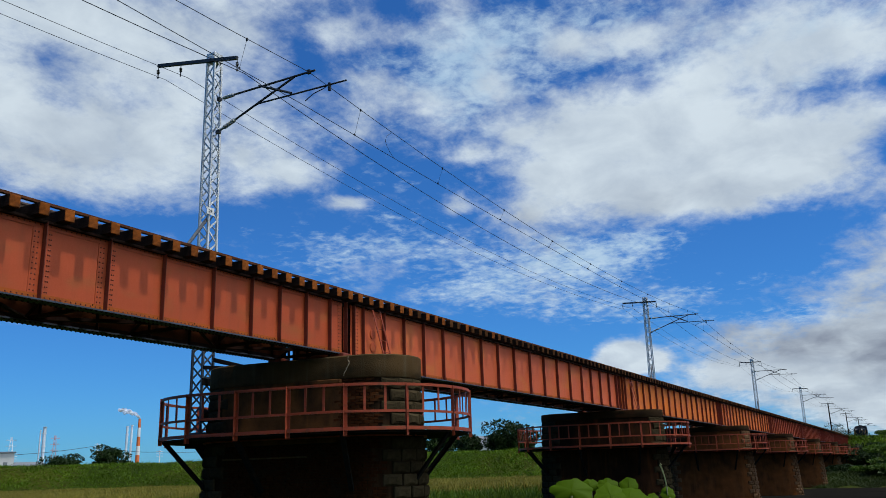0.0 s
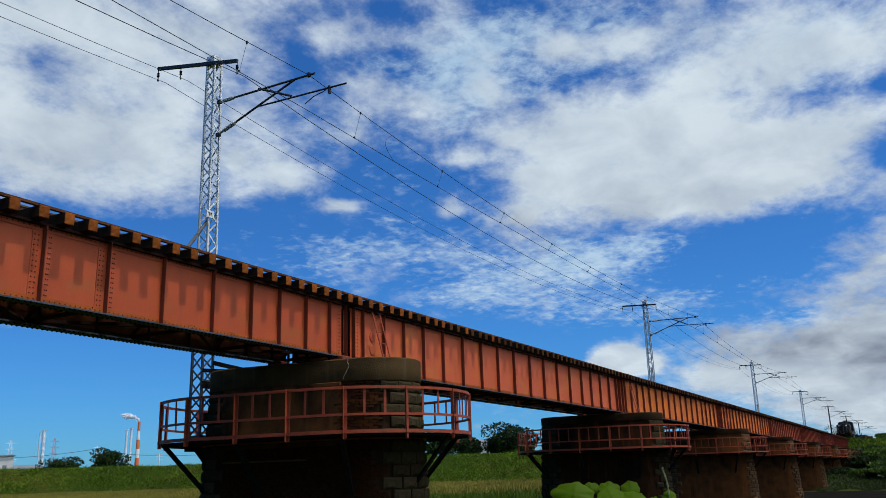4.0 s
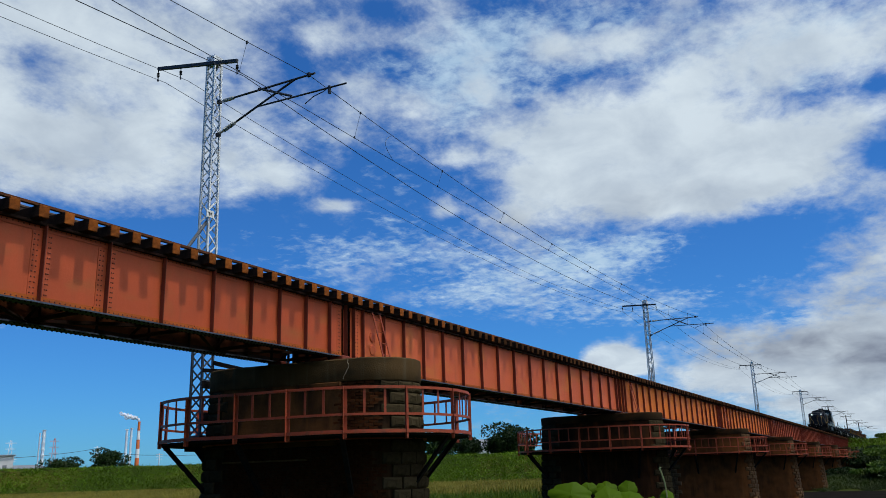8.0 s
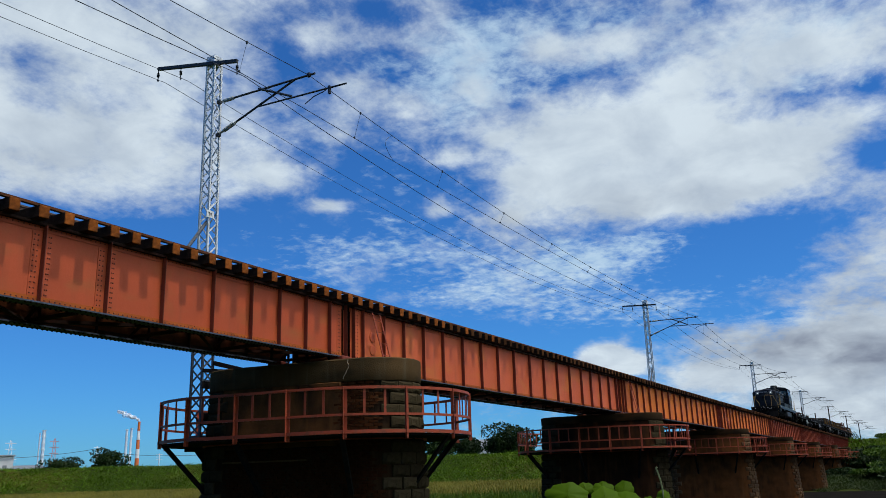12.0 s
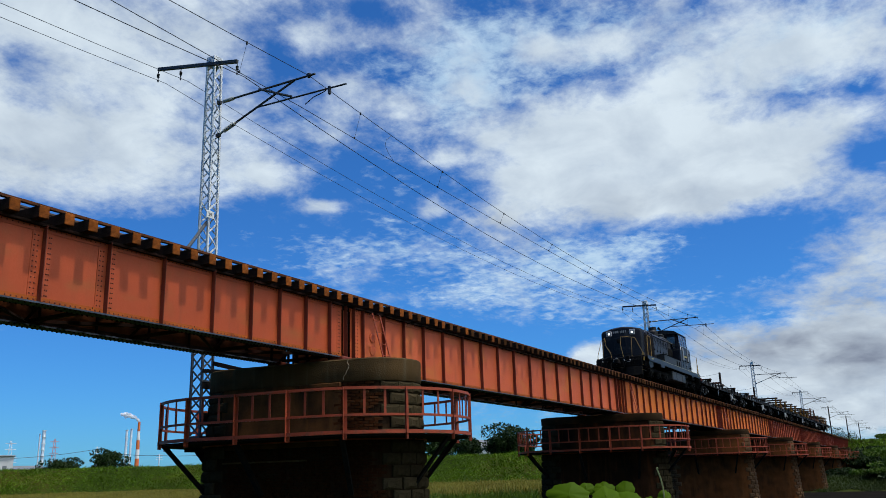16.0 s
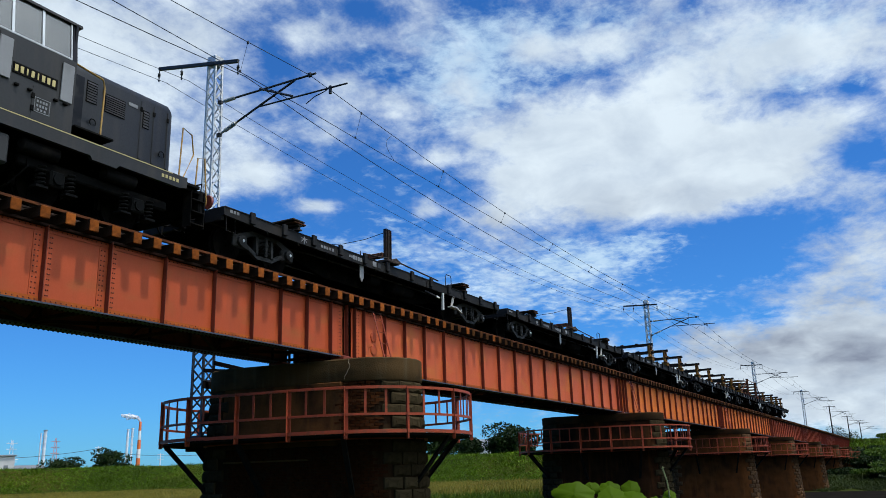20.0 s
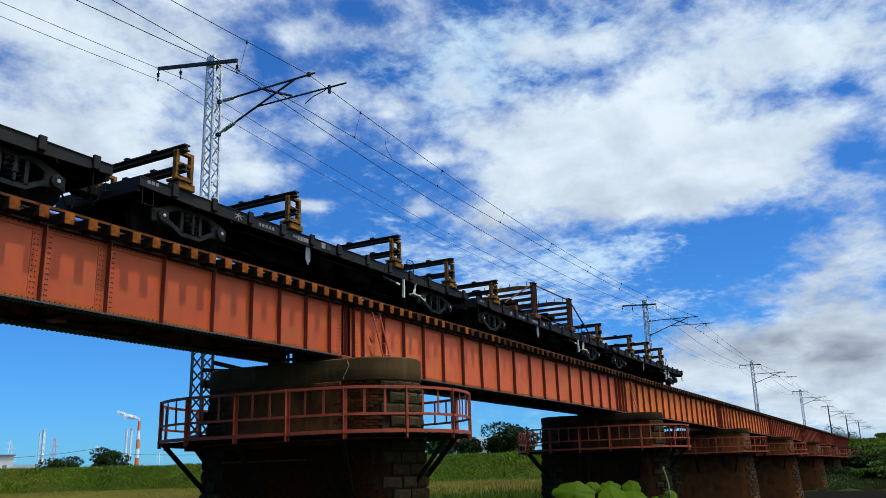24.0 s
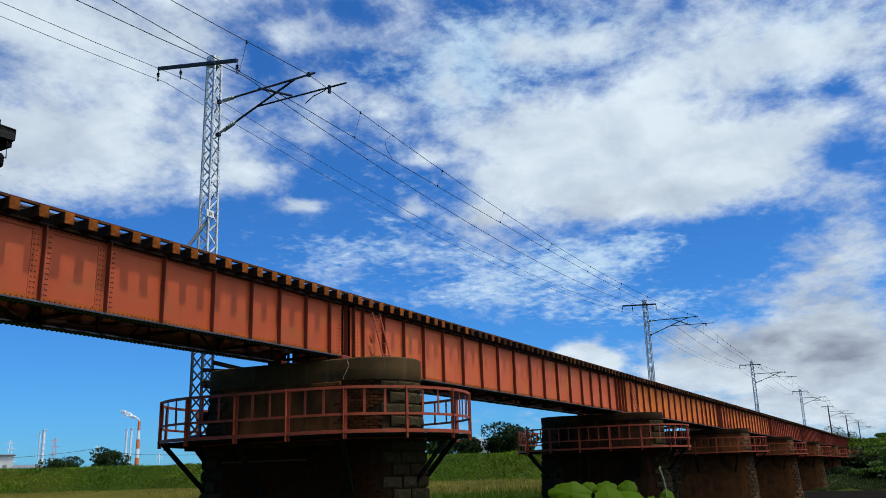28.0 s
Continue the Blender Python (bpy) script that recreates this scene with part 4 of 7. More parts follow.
abut = Shape().box(181.0, 184.5, 10.6, 17.4, -0.3, 4.45).box(182.2, 184.5, 10.6, 17.4, 4.45, 6.1)
solid("abutment", abut, CONCRETE, "weathered concrete abutment at the end of the bridge", "abutment", kind="structure")

# ---- girder spans ----
GIRDER_Y = 0.95


def rivets(places, r=0.017):
    """Dome heads on faces that look towards -y."""
    s = Shape()
    for x, y, z in places:
        s.loft([[(x + q * math.cos(a), y - h, z + q * math.sin(a)) for a in [i * math.pi / 3 for i in range(6)]] for q, h in ((r, -0.002), (r * 0.8, 0.010), (r * 0.3, 0.014))])
    return s


def span(x, depth, stations, material, label, riveted=False, length=PITCH_X - 0.24, brace=True):
    """Two riveted plate girders with their bracing. Stations: the stiffeners' places along it."""
    t = thing("girder_span", pose(x, TRACK_Y, DECK_Z - depth), label, "bridge girder", "spans of the railway bridge")
    # inner and under parts take darker paint that stands for shade
    for y, over, inner, edge in ((-GIRDER_Y, 0.11, material, RUST_EDGE), (GIRDER_Y, 0.17, INNER_SHADE, GIRDER_SHADE)):
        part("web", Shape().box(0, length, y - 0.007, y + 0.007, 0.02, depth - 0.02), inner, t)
        part("top_flange", Shape().box(0, length, y - over, y + 0.17, depth - 0.05, depth - 0.002), GIRDER_SHADE, t)
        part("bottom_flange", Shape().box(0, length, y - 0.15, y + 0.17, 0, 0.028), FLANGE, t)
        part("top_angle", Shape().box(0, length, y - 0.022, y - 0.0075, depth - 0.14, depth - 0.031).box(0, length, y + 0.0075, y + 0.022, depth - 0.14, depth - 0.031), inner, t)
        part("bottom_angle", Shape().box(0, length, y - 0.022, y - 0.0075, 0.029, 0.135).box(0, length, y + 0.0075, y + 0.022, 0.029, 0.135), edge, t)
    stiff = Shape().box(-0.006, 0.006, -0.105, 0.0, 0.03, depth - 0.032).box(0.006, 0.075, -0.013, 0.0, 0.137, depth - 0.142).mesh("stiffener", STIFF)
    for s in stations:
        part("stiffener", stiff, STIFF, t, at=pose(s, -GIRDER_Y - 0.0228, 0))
    rib = Shape().box(-0.006, 0.006, 0.0, 0.08, 0.03, depth - 0.032).mesh("inner_stiffener", GIRDER_SHADE)
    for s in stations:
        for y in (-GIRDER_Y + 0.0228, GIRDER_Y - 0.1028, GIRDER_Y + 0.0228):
            part("inner_stiffener", rib, GIRDER_SHADE, t, at=pose(s, y, 0))
    if brace:
        bays = max(4, round(length / 2.6))
        for k in range(bays + 1):
            s = 0.15 + (length - 0.3) * k / bays
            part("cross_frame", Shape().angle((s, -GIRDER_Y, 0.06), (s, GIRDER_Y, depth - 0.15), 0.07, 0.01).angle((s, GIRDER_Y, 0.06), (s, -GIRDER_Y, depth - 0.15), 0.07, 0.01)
                 .angle((s, -GIRDER_Y, 0.05), (s, GIRDER_Y, 0.05), 0.07, 0.01), GIRDER_SHADE, t)
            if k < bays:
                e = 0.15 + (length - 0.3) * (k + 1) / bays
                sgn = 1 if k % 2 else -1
                part("lateral_brace", Shape().angle((s, -sgn * GIRDER_Y, 0.05), (e, sgn * GIRDER_Y, 0.05), 0.08, 0.01), GIRDER_SHADE, t)
    if riveted:
        y = -GIRDER_Y - 0.0225
        pl = [(0.06 + 0.105 * k, y, 0.085) for k in range(int(length / 0.105))] + [(0.06 + 0.105 * k, y, depth - 0.075) for k in range(int(length / 0.105))]
        for s in riveted:
            part("splice_plate", Shape().box(s - 0.20, s - 0.0125, y + 0.006, y + 0.0155, 0.137, depth - 0.142), material, t)
            part("splice_plate", Shape().box(s + 0.0765, s + 0.20, y + 0.006, y + 0.0155, 0.137, depth - 0.142), material, t)
            for c in (-0.155, -0.085, 0.13, 0.17):
                pl += [(s + c, y + 0.006, 0.18 + 0.095 * k) for k in range(int((depth - 0.36) / 0.095) + 1)]
        tagged(part("rivets", rivets(pl), STIFF, t), kind="stuff")
        under = Shape()
        for k in range(int(length / 0.11)):
            for yy in (-GIRDER_Y - 0.12, -GIRDER_Y + 0.12, GIRDER_Y - 0.12, GIRDER_Y + 0.12):
                under.lathe([(0.026, 0.002), (0.021, -0.016), (0.008, -0.023)], (0.06 + 0.11 * k, yy, 0), 6)
        tagged(part("flange_rivets", under, GIRDER_SHADE, t), kind="stuff")
    return t


old = [v - (FIRST_X - PITCH_X) for v in (17.89, 17.2, 16.23, 15.23, 14.25, 13.04, 11.65, 10.3, 8.93, 7.55, 6.17)]
old += [PITCH_X - 0.24 - v for v in old]
first = span(FIRST_X - PITCH_X, 1.44, sorted(old), PAINT, "faded red plate girder span with riveted splices", riveted=[10.3 - FIRST_X + PITCH_X, 8.93 - FIRST_X + PITCH_X, 17.8 - FIRST_X + PITCH_X])
for k in (-2, -3, -4, -5):
    copy_thing(first, pose(FIRST_X + k * PITCH_X, TRACK_Y, DECK_Z - 1.44))
even = [0.12, 0.62, 1.66, 2.73, 3.86, 5.08, 6.41, 7.77, 9.08, 10.47, 11.93, 13.32, 14.74, 16.18, 17.62, 18.86, 20.12, 21.4, 22.5, 22.95]
even = [v - 0.12 for v in even[1:]] + [0.06]
second = span(FIRST_X + 0.17, 1.71, even, PAINT_PALE, "faded red deep plate girder span with ribs", riveted=[0.4])
for o in (0.05, 0.28):
    part("access_cover", Shape().lathe([(0.14, 0), (0.14, -0.02), (0.11, -0.028)], (1.05, -GIRDER_Y - 0.008, 0.55 + o * 1.6), 14, "y"), PAINT, second)
third = span(FIRST_X + PITCH_X + 0.17, 1.71, even, PAINT_RUSTY, "orange rust-streaked plate girder span with ribs")
copy_thing(third, pose(FIRST_X + 2 * PITCH_X + 0.17, TRACK_Y, DECK_Z - 1.71))
worn = span(FIRST_X + 3 * PITCH_X + 0.17, 1.71, even, PAINT_OLD, "dull dark red plate girder span with ribs")
for k in (4, 5, 6):
    copy_thing(worn, pose(FIRST_X + k * PITCH_X + 0.17, TRACK_Y, DECK_Z - 1.71))

# ---- track ----
track = thing("railway_track", pose(0, TRACK_Y, DECK_Z), "single rusty railway track on brown timber sleepers", "railway track")


def rail_shape(x0, x1, y):
    o = [(-0.061, 0), (0.061, 0), (0.061, 0.012), (0.010, 0.03), (0.008, 0.105), (0.033, 0.118), (0.033, 0.148), (0.025, 0.153), (-0.025, 0.153), (-0.033, 0.148), (-0.033, 0.118), (-0.008, 0.105), (-0.010, 0.03), (-0.061, 0.012)]
    return Shape().prism([(y + a, 0.222 + b) for a, b in o], x0, x1, "x")


for y in (-0.567, 0.567):
    part("rail", rail_shape(-122, 420, y), RAIL_STEEL, track, "rusty steel rail with a bright head")
for y in (-0.40, 0.40):
    part("guard_rail", rail_shape(-5, 181, y), RAIL_STEEL, track)
part("sleeper_strap", Shape().box(-5, 181, -1.20, -1.12, 0.2215, 0.232).box(-5, 181, -1.132, -1.12, 0.2325, 0.295), STRAP, track, "rusty steel angle tying the sleeper ends")
ties = [Shape().cbox(-0.10, 0.10, -1.29, 1.25, 0.0, 0.22, 0.012).mesh("sleeper", m) for m in (SLEEPER, SLEEPER_DARK)]
# all faces but the ends carry shade as near-black colour; ends stay orange-brown
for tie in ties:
    tie.materials.append(SLEEPER_SHADE)
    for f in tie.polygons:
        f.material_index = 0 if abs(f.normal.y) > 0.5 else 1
rest = Shape()
rs = np.random.default_rng(2)
for k in range(-12, 560):
    x = 8.18 + 0.504 * k + rs.normal(0, 0.008)
    if k < 280:
        # sleepers past about 24 m take the darker wood
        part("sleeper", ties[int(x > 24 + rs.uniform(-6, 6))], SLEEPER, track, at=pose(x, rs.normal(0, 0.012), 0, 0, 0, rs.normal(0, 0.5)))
    else:
        rest.box(x - 0.1, x + 0.1, -1.25, 1.25, 0, 0.22)
for k in range(13, 262):
    x = 8.18 - 0.504 * k
    rest.box(x - 0.1, x + 0.1, -1.25, 1.25, 0, 0.22)
tagged(part("far_sleepers", rest, SLEEPER_DARK, track), kind="stuff")

# ---- overhead line ----
MAST_X, MAST_STEP, MAST_Y = 17.4, 46.6, 17.5


def lattice(t, z0, z1, w0, w1, near, material=GALV):
    """Four angle legs and zigzag lacing on each side."""
    def corner(i, z):
        f = (z - z0) / (z1 - z0)
        w = (w0 + (w1 - w0) * f) / 2
        return Vector(((-w, w, w, -w)[i], (-w, -w, w, w)[i], z))
    for i in range(4):
        part("leg", Shape().beam(corner(i, z0), corner(i, z1), 0.06, 0.06), material, t)
        lace = Shape()
        n = round((z1 - z0) / 0.36)
        j = (i + 1) % 4
        for k in range(n):
            a, b = z0 + (z1 - z0) * k / n, z0 + (z1 - z0) * (k + 1) / n
            p, q = (corner(i, a), corner(j, b)) if k % 2 else (corner(j, a), corner(i, b))
            if near:
                part("lacing_bar", Shape().beam(p, q, 0.016, 0.048), material, t)
            else:
                lace.beam(p, q, 0.016, 0.048)
        if not near:
            tagged(part("lacing", lace, material, t), kind="stuff")


def insulator(t, y, z, drop=0.42):
    ins = part("insulator", Shape().lathe([(0.014, 0), (0.014, -0.12), (0.05, -0.14), (0.026, -0.165), (0.052, -0.19), (0.026, -0.215), (0.05, -0.24), (0.022, -0.26), (0.014, -0.34), (0.03, -0.36), (0.02, -drop)], (0, y, z), 10), FITTING, t, "dark hanging insulator", smooth=True)
    return ins


def mast(k, arm_far, arm_near, lattice_kind=True, dz=0.0):
    x = MAST_X + MAST_STEP * k
    note = "grey galvanised lattice mast beside the railway" if lattice_kind else "slim dark steel mast beside the railway"
    t = thing("catenary_mast", pose(x, MAST_Y, 0, -0.5 if k == 0 else 0), note, "catenary mast", "masts carrying the overhead line")
    top = (14.50, 14.44, 14.38, 14.22)[min(max(k, 0), 3)]
    if lattice_kind:
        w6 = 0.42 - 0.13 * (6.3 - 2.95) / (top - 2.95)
        # the lattice below deck level has a darker colour
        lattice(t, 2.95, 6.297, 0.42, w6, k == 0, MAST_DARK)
        lattice(t, 6.303, top, w6, 0.29, k == 0)
        part("cap", Shape().cbox(-0.18, 0.18, -0.18, 0.18, top - 0.2, top + 0.1, 0.02), GALV, t)
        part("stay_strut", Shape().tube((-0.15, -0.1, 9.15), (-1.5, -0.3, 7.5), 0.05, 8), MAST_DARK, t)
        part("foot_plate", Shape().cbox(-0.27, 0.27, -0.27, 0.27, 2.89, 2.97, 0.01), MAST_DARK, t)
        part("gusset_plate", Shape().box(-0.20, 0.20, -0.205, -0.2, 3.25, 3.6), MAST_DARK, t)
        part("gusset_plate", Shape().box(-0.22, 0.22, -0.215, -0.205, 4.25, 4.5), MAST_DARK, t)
        part("foot_bracket", Shape().beam((-0.2, 0.2, 2.89), (0.3, -0.6, 1.6), 0.12, 0.12).beam((0.2, 0.2, 2.89), (0.3, -0.6, 1.6), 0.12, 0.12).box(-0.25, 0.25, -0.6, 0.3, 2.55, 2.888), STEEL_DARK, t)
        part("tie_plate", Shape().box(-0.24, 0.24, -0.245, -0.235, 4.25, 4.45).box(-0.03, 0.6, -0.9, -0.8, 4.40, 4.46).beam((0.1, -0.25, 4.4), (0.6, -0.85, 4.43), 0.06, 0.05).beam((0.2, -0.2, 5.0), (0.85, -1.3, 4.66), 0.07, 0.12).beam((-0.2, -0.2, 4.75), (0.5, -1.3, 4.66), 0.07, 0.10), STEEL_DARK, t)
    else:
        part("pole", Shape().tube((0, 0, 5.8), (0, 0, top), 0.15, 10, 0.11), STEEL_DARK, t)
    y1, z1 = arm_far
    y0, z0 = arm_near
    part("cross_arm", Shape().beam((-0.2, y1 - MAST_Y, z1 + EYE.z), (-0.2, y0 - MAST_Y, z0 + EYE.z), 0.09, 0.10), FITTING, t, "dark steel cross arm")
    for f in (0.0, 0.30, 1.0):
        insulator(t, y1 + (y0 - y1) * f - MAST_Y, z1 + (z0 - z1) * f + EYE.z - 0.03).location.x = -0.2
    b = EYE.z + dz

    def yz(y, z):
        return (0, y - MAST_Y, z + b)
    tube = Shape().tube(yz(16.75, 11.30), yz(13.55, 11.24), 0.032, 8)
    part("top_tube", tube, FITTING, t)
    part("tube_insulator", Shape().lathe([(0.03, 0), (0.06, 0.05), (0.06, 0.42), (0.03, 0.47)], (0, 16.62 - MAST_Y, 11.30 + b), 10, "y"), PORCELAIN, t, "pale ribbed insulator", smooth=True)
    part("strut_tube", Shape().tube(yz(16.85, 10.36), yz(14.3, 11.24), 0.032, 8), FITTING, t)
    d = (Vector(yz(16.55, 10.46)) - Vector(yz(17.0, 10.31)))
    ribs = Shape()
    for i in range(6):
        p = Vector(yz(17.0, 10.31)) + d * (i / 6)
        ribs.tube(p, p + d * 0.10, 0.066, 10)
    ribs.tube(yz(17.25, 10.23), yz(16.5, 10.48), 0.035, 8)
    part("strut_insulator", ribs, PORCELAIN, t, "pale ribbed insulator")
    for h in (11.22, 10.14):
        part("mount", Shape().box(-0.05, 0.05, -0.34, -0.2, h + 0.03 + b, h + 0.13 + b), FITTING, t)
    part("registration_tube", Shape().tube(yz(15.7, 10.75), yz(12.45, 10.62), 0.026, 8), FITTING, t)
    part("brace", Shape().tube(yz(15.65, 11.33), yz(14.4, 10.75), 0.036, 8), FITTING, t)
    part("steady_arm", Shape().rope([yz(13.05, 10.66), yz(13.25, 10.58), yz(13.6, 10.52), yz(13.9, 10.37)], 0.014), FITTING, t)
    part("clamp", Shape().box(-0.035, 0.035, 13.0 - MAST_Y, 13.07 - MAST_Y, 10.46 + b, 10.70 + b), FITTING, t)
    part("clamp", Shape().box(-0.04, 0.04, 13.72 - MAST_Y, 13.82 - MAST_Y, 11.19 + b, 11.31 + b), FITTING, t)
    if k == 0:
        plate = part("number_plate", Shape().box(-0.32, -0.02, -0.245, -0.235, 9.24, 9.46), WHITE, t, "small white sign with black figures")
        fc = bpy.data.curves.new("figures", "FONT")
        fc.body, fc.size, fc.extrude = "29", 0.14, 0.001
        fo = bpy.data.objects.new("figures", fc)
        scene.collection.objects.link(fo)
        bpy.context.view_layer.update()
        me = bpy.data.meshes.new_from_object(fo.evaluated_get(bpy.context.evaluated_depsgraph_get()))
        bpy.data.objects.remove(fo)
        me.materials.clear()
        me.materials.append(STEEL_DARK)
        part("figures", me, STEEL_DARK, plate, "black figures", at=pose(-0.25, -0.25, 9.30, 90))
    return t


ARMS = {-1: ((19.6, 12.8), (16.6, 12.5)), 0: ((19.78, 13.08), (16.36, 12.37)), 1: ((19.25, 12.55), (16.60, 12.38)), 2: ((18.97, 12.35), (16.40, 12.25)), 3: ((18.75, 12.33), (16.3, 12.24)),
        4: ((18.75, 12.33), (16.3, 12.24)), 5: ((18.75, 12.33), (16.3, 12.24)), 6: ((18.75, 12.33), (16.3, 12.24))}
for k, (a, b) in ARMS.items():
    mast(k, a, b, k < 4, -0.15 if k >= 1 else 0.0)


def line(name, pts, sag, r, label, n=14):
    """A wire hung from mast to mast."""
    s = Shape()
    run = []
    for (p, q) in zip(pts, pts[1:]):
        p, q = Vector(p), Vector(q)
        for i in range(n):
            f = i / n
            run.append(p.lerp(q, f) - Vector((0, 0, 4 * sag * f * (1 - f))))
    run.append(Vector(pts[-1]))
    s.rope(run, r, 5)
    return solid(name, s, WIRE, label, "overhead wire", "wires of the overhead line")


def at_masts(fn, ks=(-1, 0, 1, 2, 3, 4, 5, 6)):
    return [(MAST_X + MAST_STEP * k, *fn(k)) for k in ks]


def arm_point(k, f):
    (y1, z1), (y0, z0) = ARMS[k]
    return (y1 + (y0 - y1) * f, z1 + (z0 - z1) * f + EYE.z - 0.46)


low = {k: (0.15 if k >= 1 else 0.0 if k == 0 else -0.5) for k in range(-1, 7)}
zig = {k: (0.18 if k % 2 == 0 else -0.15) for k in range(-1, 7)}
line("contact_wire", at_masts(lambda k: (TRACK_Y + zig[k], 10.34 + EYE.z - low[k])), 0.24, 0.010, "dark contact wire above the railway track")
line("messenger_wire", at_masts(lambda k: (13.80 + zig[k] * 0.5, 11.28 + EYE.z - low[k])), 0.92, 0.010, "sagging messenger wire above the contact wire")
line("feeder_wire", at_masts(lambda k: arm_point(k, 0.0)), 1.0, 0.0085, "thin feeder wire hung from cross arms")
line("feeder_wire", at_masts(lambda k: arm_point(k, 0.30)), 1.0, 0.0085, "thin feeder wire hung from cross arms")
line("return_wire", at_masts(lambda k: arm_point(k, 1.0)), 1.1, 0.012, "thick dark wire hung from cross arms")
for k in range(-1, 6):
    for i in range(9):
        f = (i + 0.5) / 9
        x = MAST_X + MAST_STEP * (k + f)
        y0, y1 = TRACK_Y + zig[k] + (zig[k + 1] - zig[k]) * f, 13.80 + (zig[k] + (zig[k + 1] - zig[k]) * f) * 0.5
        z0, z1 = 10.34 + EYE.z - 0.96 * f * (1 - f), 11.28 + EYE.z - 3.68 * f * (1 - f)
        drop = low[k] + (low[k + 1] - low[k]) * f
        z0, z1 = z0 - drop, z1 - drop
        s = Shape().tube((x, y0, z0), (x, y1, z1), 0.005, 5).box(x - 0.02, x + 0.02, y1 - 0.02, y1 + 0.02, z1 - 0.05, z1 + 0.03).box(x - 0.02, x + 0.02, y0 - 0.02, y0 + 0.02, z0 - 0.01, z0 + 0.05)
        solid("dropper", s, WIRE, "thin dropper wire between messenger and contact wire", "dropper wire", "droppers of the overhead line")
loop = Shape()
loop.rope([(21.75 + 0.30 * a / math.pi - 0.42 * math.sin(a), 13.87 + 0.12 * a / math.pi, 12.63 - 0.76 * a / math.pi) for a in [math.pi * i / 12 for i in range(13)]], 0.007)
solid("jumper_wire", loop, WIRE, "small curved jumper wire between two wires", "jumper wire")

# ---- far things beyond the levee ----


def chimney():
    x, y, z = far(48.92, 3.87, 1800)
    t = thing("striped_chimney", pose(x, y, 0), "tall orange and white striped factory chimney", "chimney")
    top = z
    n = 7
    for k in range(n):
        a, b = top * k / n, top * (k + 1) / n
        ra, rb = 5.0 - 2.6 * k / n, 5.0 - 2.6 * (k + 1) / n
        part("band", Shape().lathe([(ra, a), (rb, b)], (0, 0, 0), 20), STACK_ORANGE if (n - k) % 2 else STACK_WHITE, t, "orange band" if (n - k) % 2 else "white band", smooth=True)
    return t, (x, y, z)


chim, CHIM_TOP = chimney()


def steel_stack(az, el, dist, r, rings=5):
    x, y, z = far(az, el, dist)
    t = thing("steel_stack", pose(x, y, 0), "slender silver factory stack with platforms", "chimney", "silver stacks of the far factory")
    part("shell", Shape().lathe([(r * 1.25, 0), (r, z * 0.4), (r, z)], (0, 0, 0), 14), STACK_STEEL, t, smooth=True)
    for k in range(rings):
        h = z * (0.45 + 0.55 * k / (rings - 1)) - 1
        part("platform", Shape().lathe([(r * 1.4, h), (r * 1.4, h + 0.8)], (0, 0, 0), 14), STACK_WHITE, t)


steel_stack(54.33, 3.4, 1700, 2.9, 6)
steel_stack(54.55, 3.2, 1720, 1.2, 4)
steel_stack(49.62, 3.4, 1750, 2.2, 5)
steel_stack(49.35, 3.47, 1750, 2.0, 5)


def pylon(az, el, dist, w, material, label):
    x, y, z = far(az, el, dist)
    t = thing("pylon", pose(x, y, 0, 0, 0, az), label, "pylon")
    for sx, sy in ((-1, -1), (1, -1), (1, 1), (-1, 1)):
        part("leg", Shape().beam((sx * w, sy * w, 0), (sx * w * 0.15, sy * w * 0.15, z), 0.6, 0.6), material, t)
    for k in range(8):
        a, b = z * k / 8, z * (k + 1) / 8
        wa, wb = w * (1 - 0.85 * k / 8), w * (1 - 0.85 * (k + 1) / 8)
        part("lattice", Shape().beam((-wa, -wa, a), (wb, -wb, b), 0.4, 0.4).beam((wa, wa, a), (-wb, wb, b), 0.4, 0.4).beam((-wa, wa, a), (-wb, -wb, b), 0.4, 0.4).beam((wa, -wa, a), (wb, wb, b), 0.4, 0.4), material, t)
    for h in (0.7, 0.82, 0.94):
        part("arm", Shape().beam((0, -w * 1.1, z * h), (0, w * 1.1, z * h), 0.8, 0.8), material, t)


pylon(53.71, 2.9, 1500, 6, PYLON_RED, "far red and white lattice pylon")
pylon(56.08, 2.8, 1500, 7, STACK_STEEL, "far grey lattice pylon")


def house(az, dist, w, d, h, roof, label, turn=0.0, base=0.0):
    x, y, _ = far(az, 0, dist)
    t = thing("house", pose(x, y, base, 0, 0, az + 90 + turn), label, "house", "houses beyond the levee")
    part("wall", Shape().box(-w / 2, w / 2, -d / 2, d / 2, -0.3, h), WALL_PALE, t)
    part("roof", Shape().prism([(-d / 2 - 0.5, h), (d / 2 + 0.5, h), (0.0, h + roof)], -w / 2 - 0.5, w / 2 + 0.5, "x"), ROOF_GREY, t)
    for k in range(3):
        part("window", Shape().box(-w / 2 + w * (k + 0.5) / 3 - 0.6, -w / 2 + w * (k + 0.5) / 3 + 0.6, -d / 2 - 0.05, -d / 2 + 0.02, h * 0.45, h * 0.75), ROOF_GREY, t)
        part("window", Shape().box(-w / 2 + w * (k + 0.5) / 3 - 0.6, -w / 2 + w * (k + 0.5) / 3 + 0.6, d / 2 - 0.02, d / 2 + 0.05, h * 0.45, h * 0.75), ROOF_GREY, t)


house(57.2, 300, 14, 8, 11.6, 0.4, "white flat-roofed building beyond the levee")
house(55.2, 330, 10, 8, 7.2, 2.2, "low house with a dark roof beyond the levee")
house(54.6, 320, 6, 6, 7.0, 1.6, "low house with a dark roof beyond the levee")
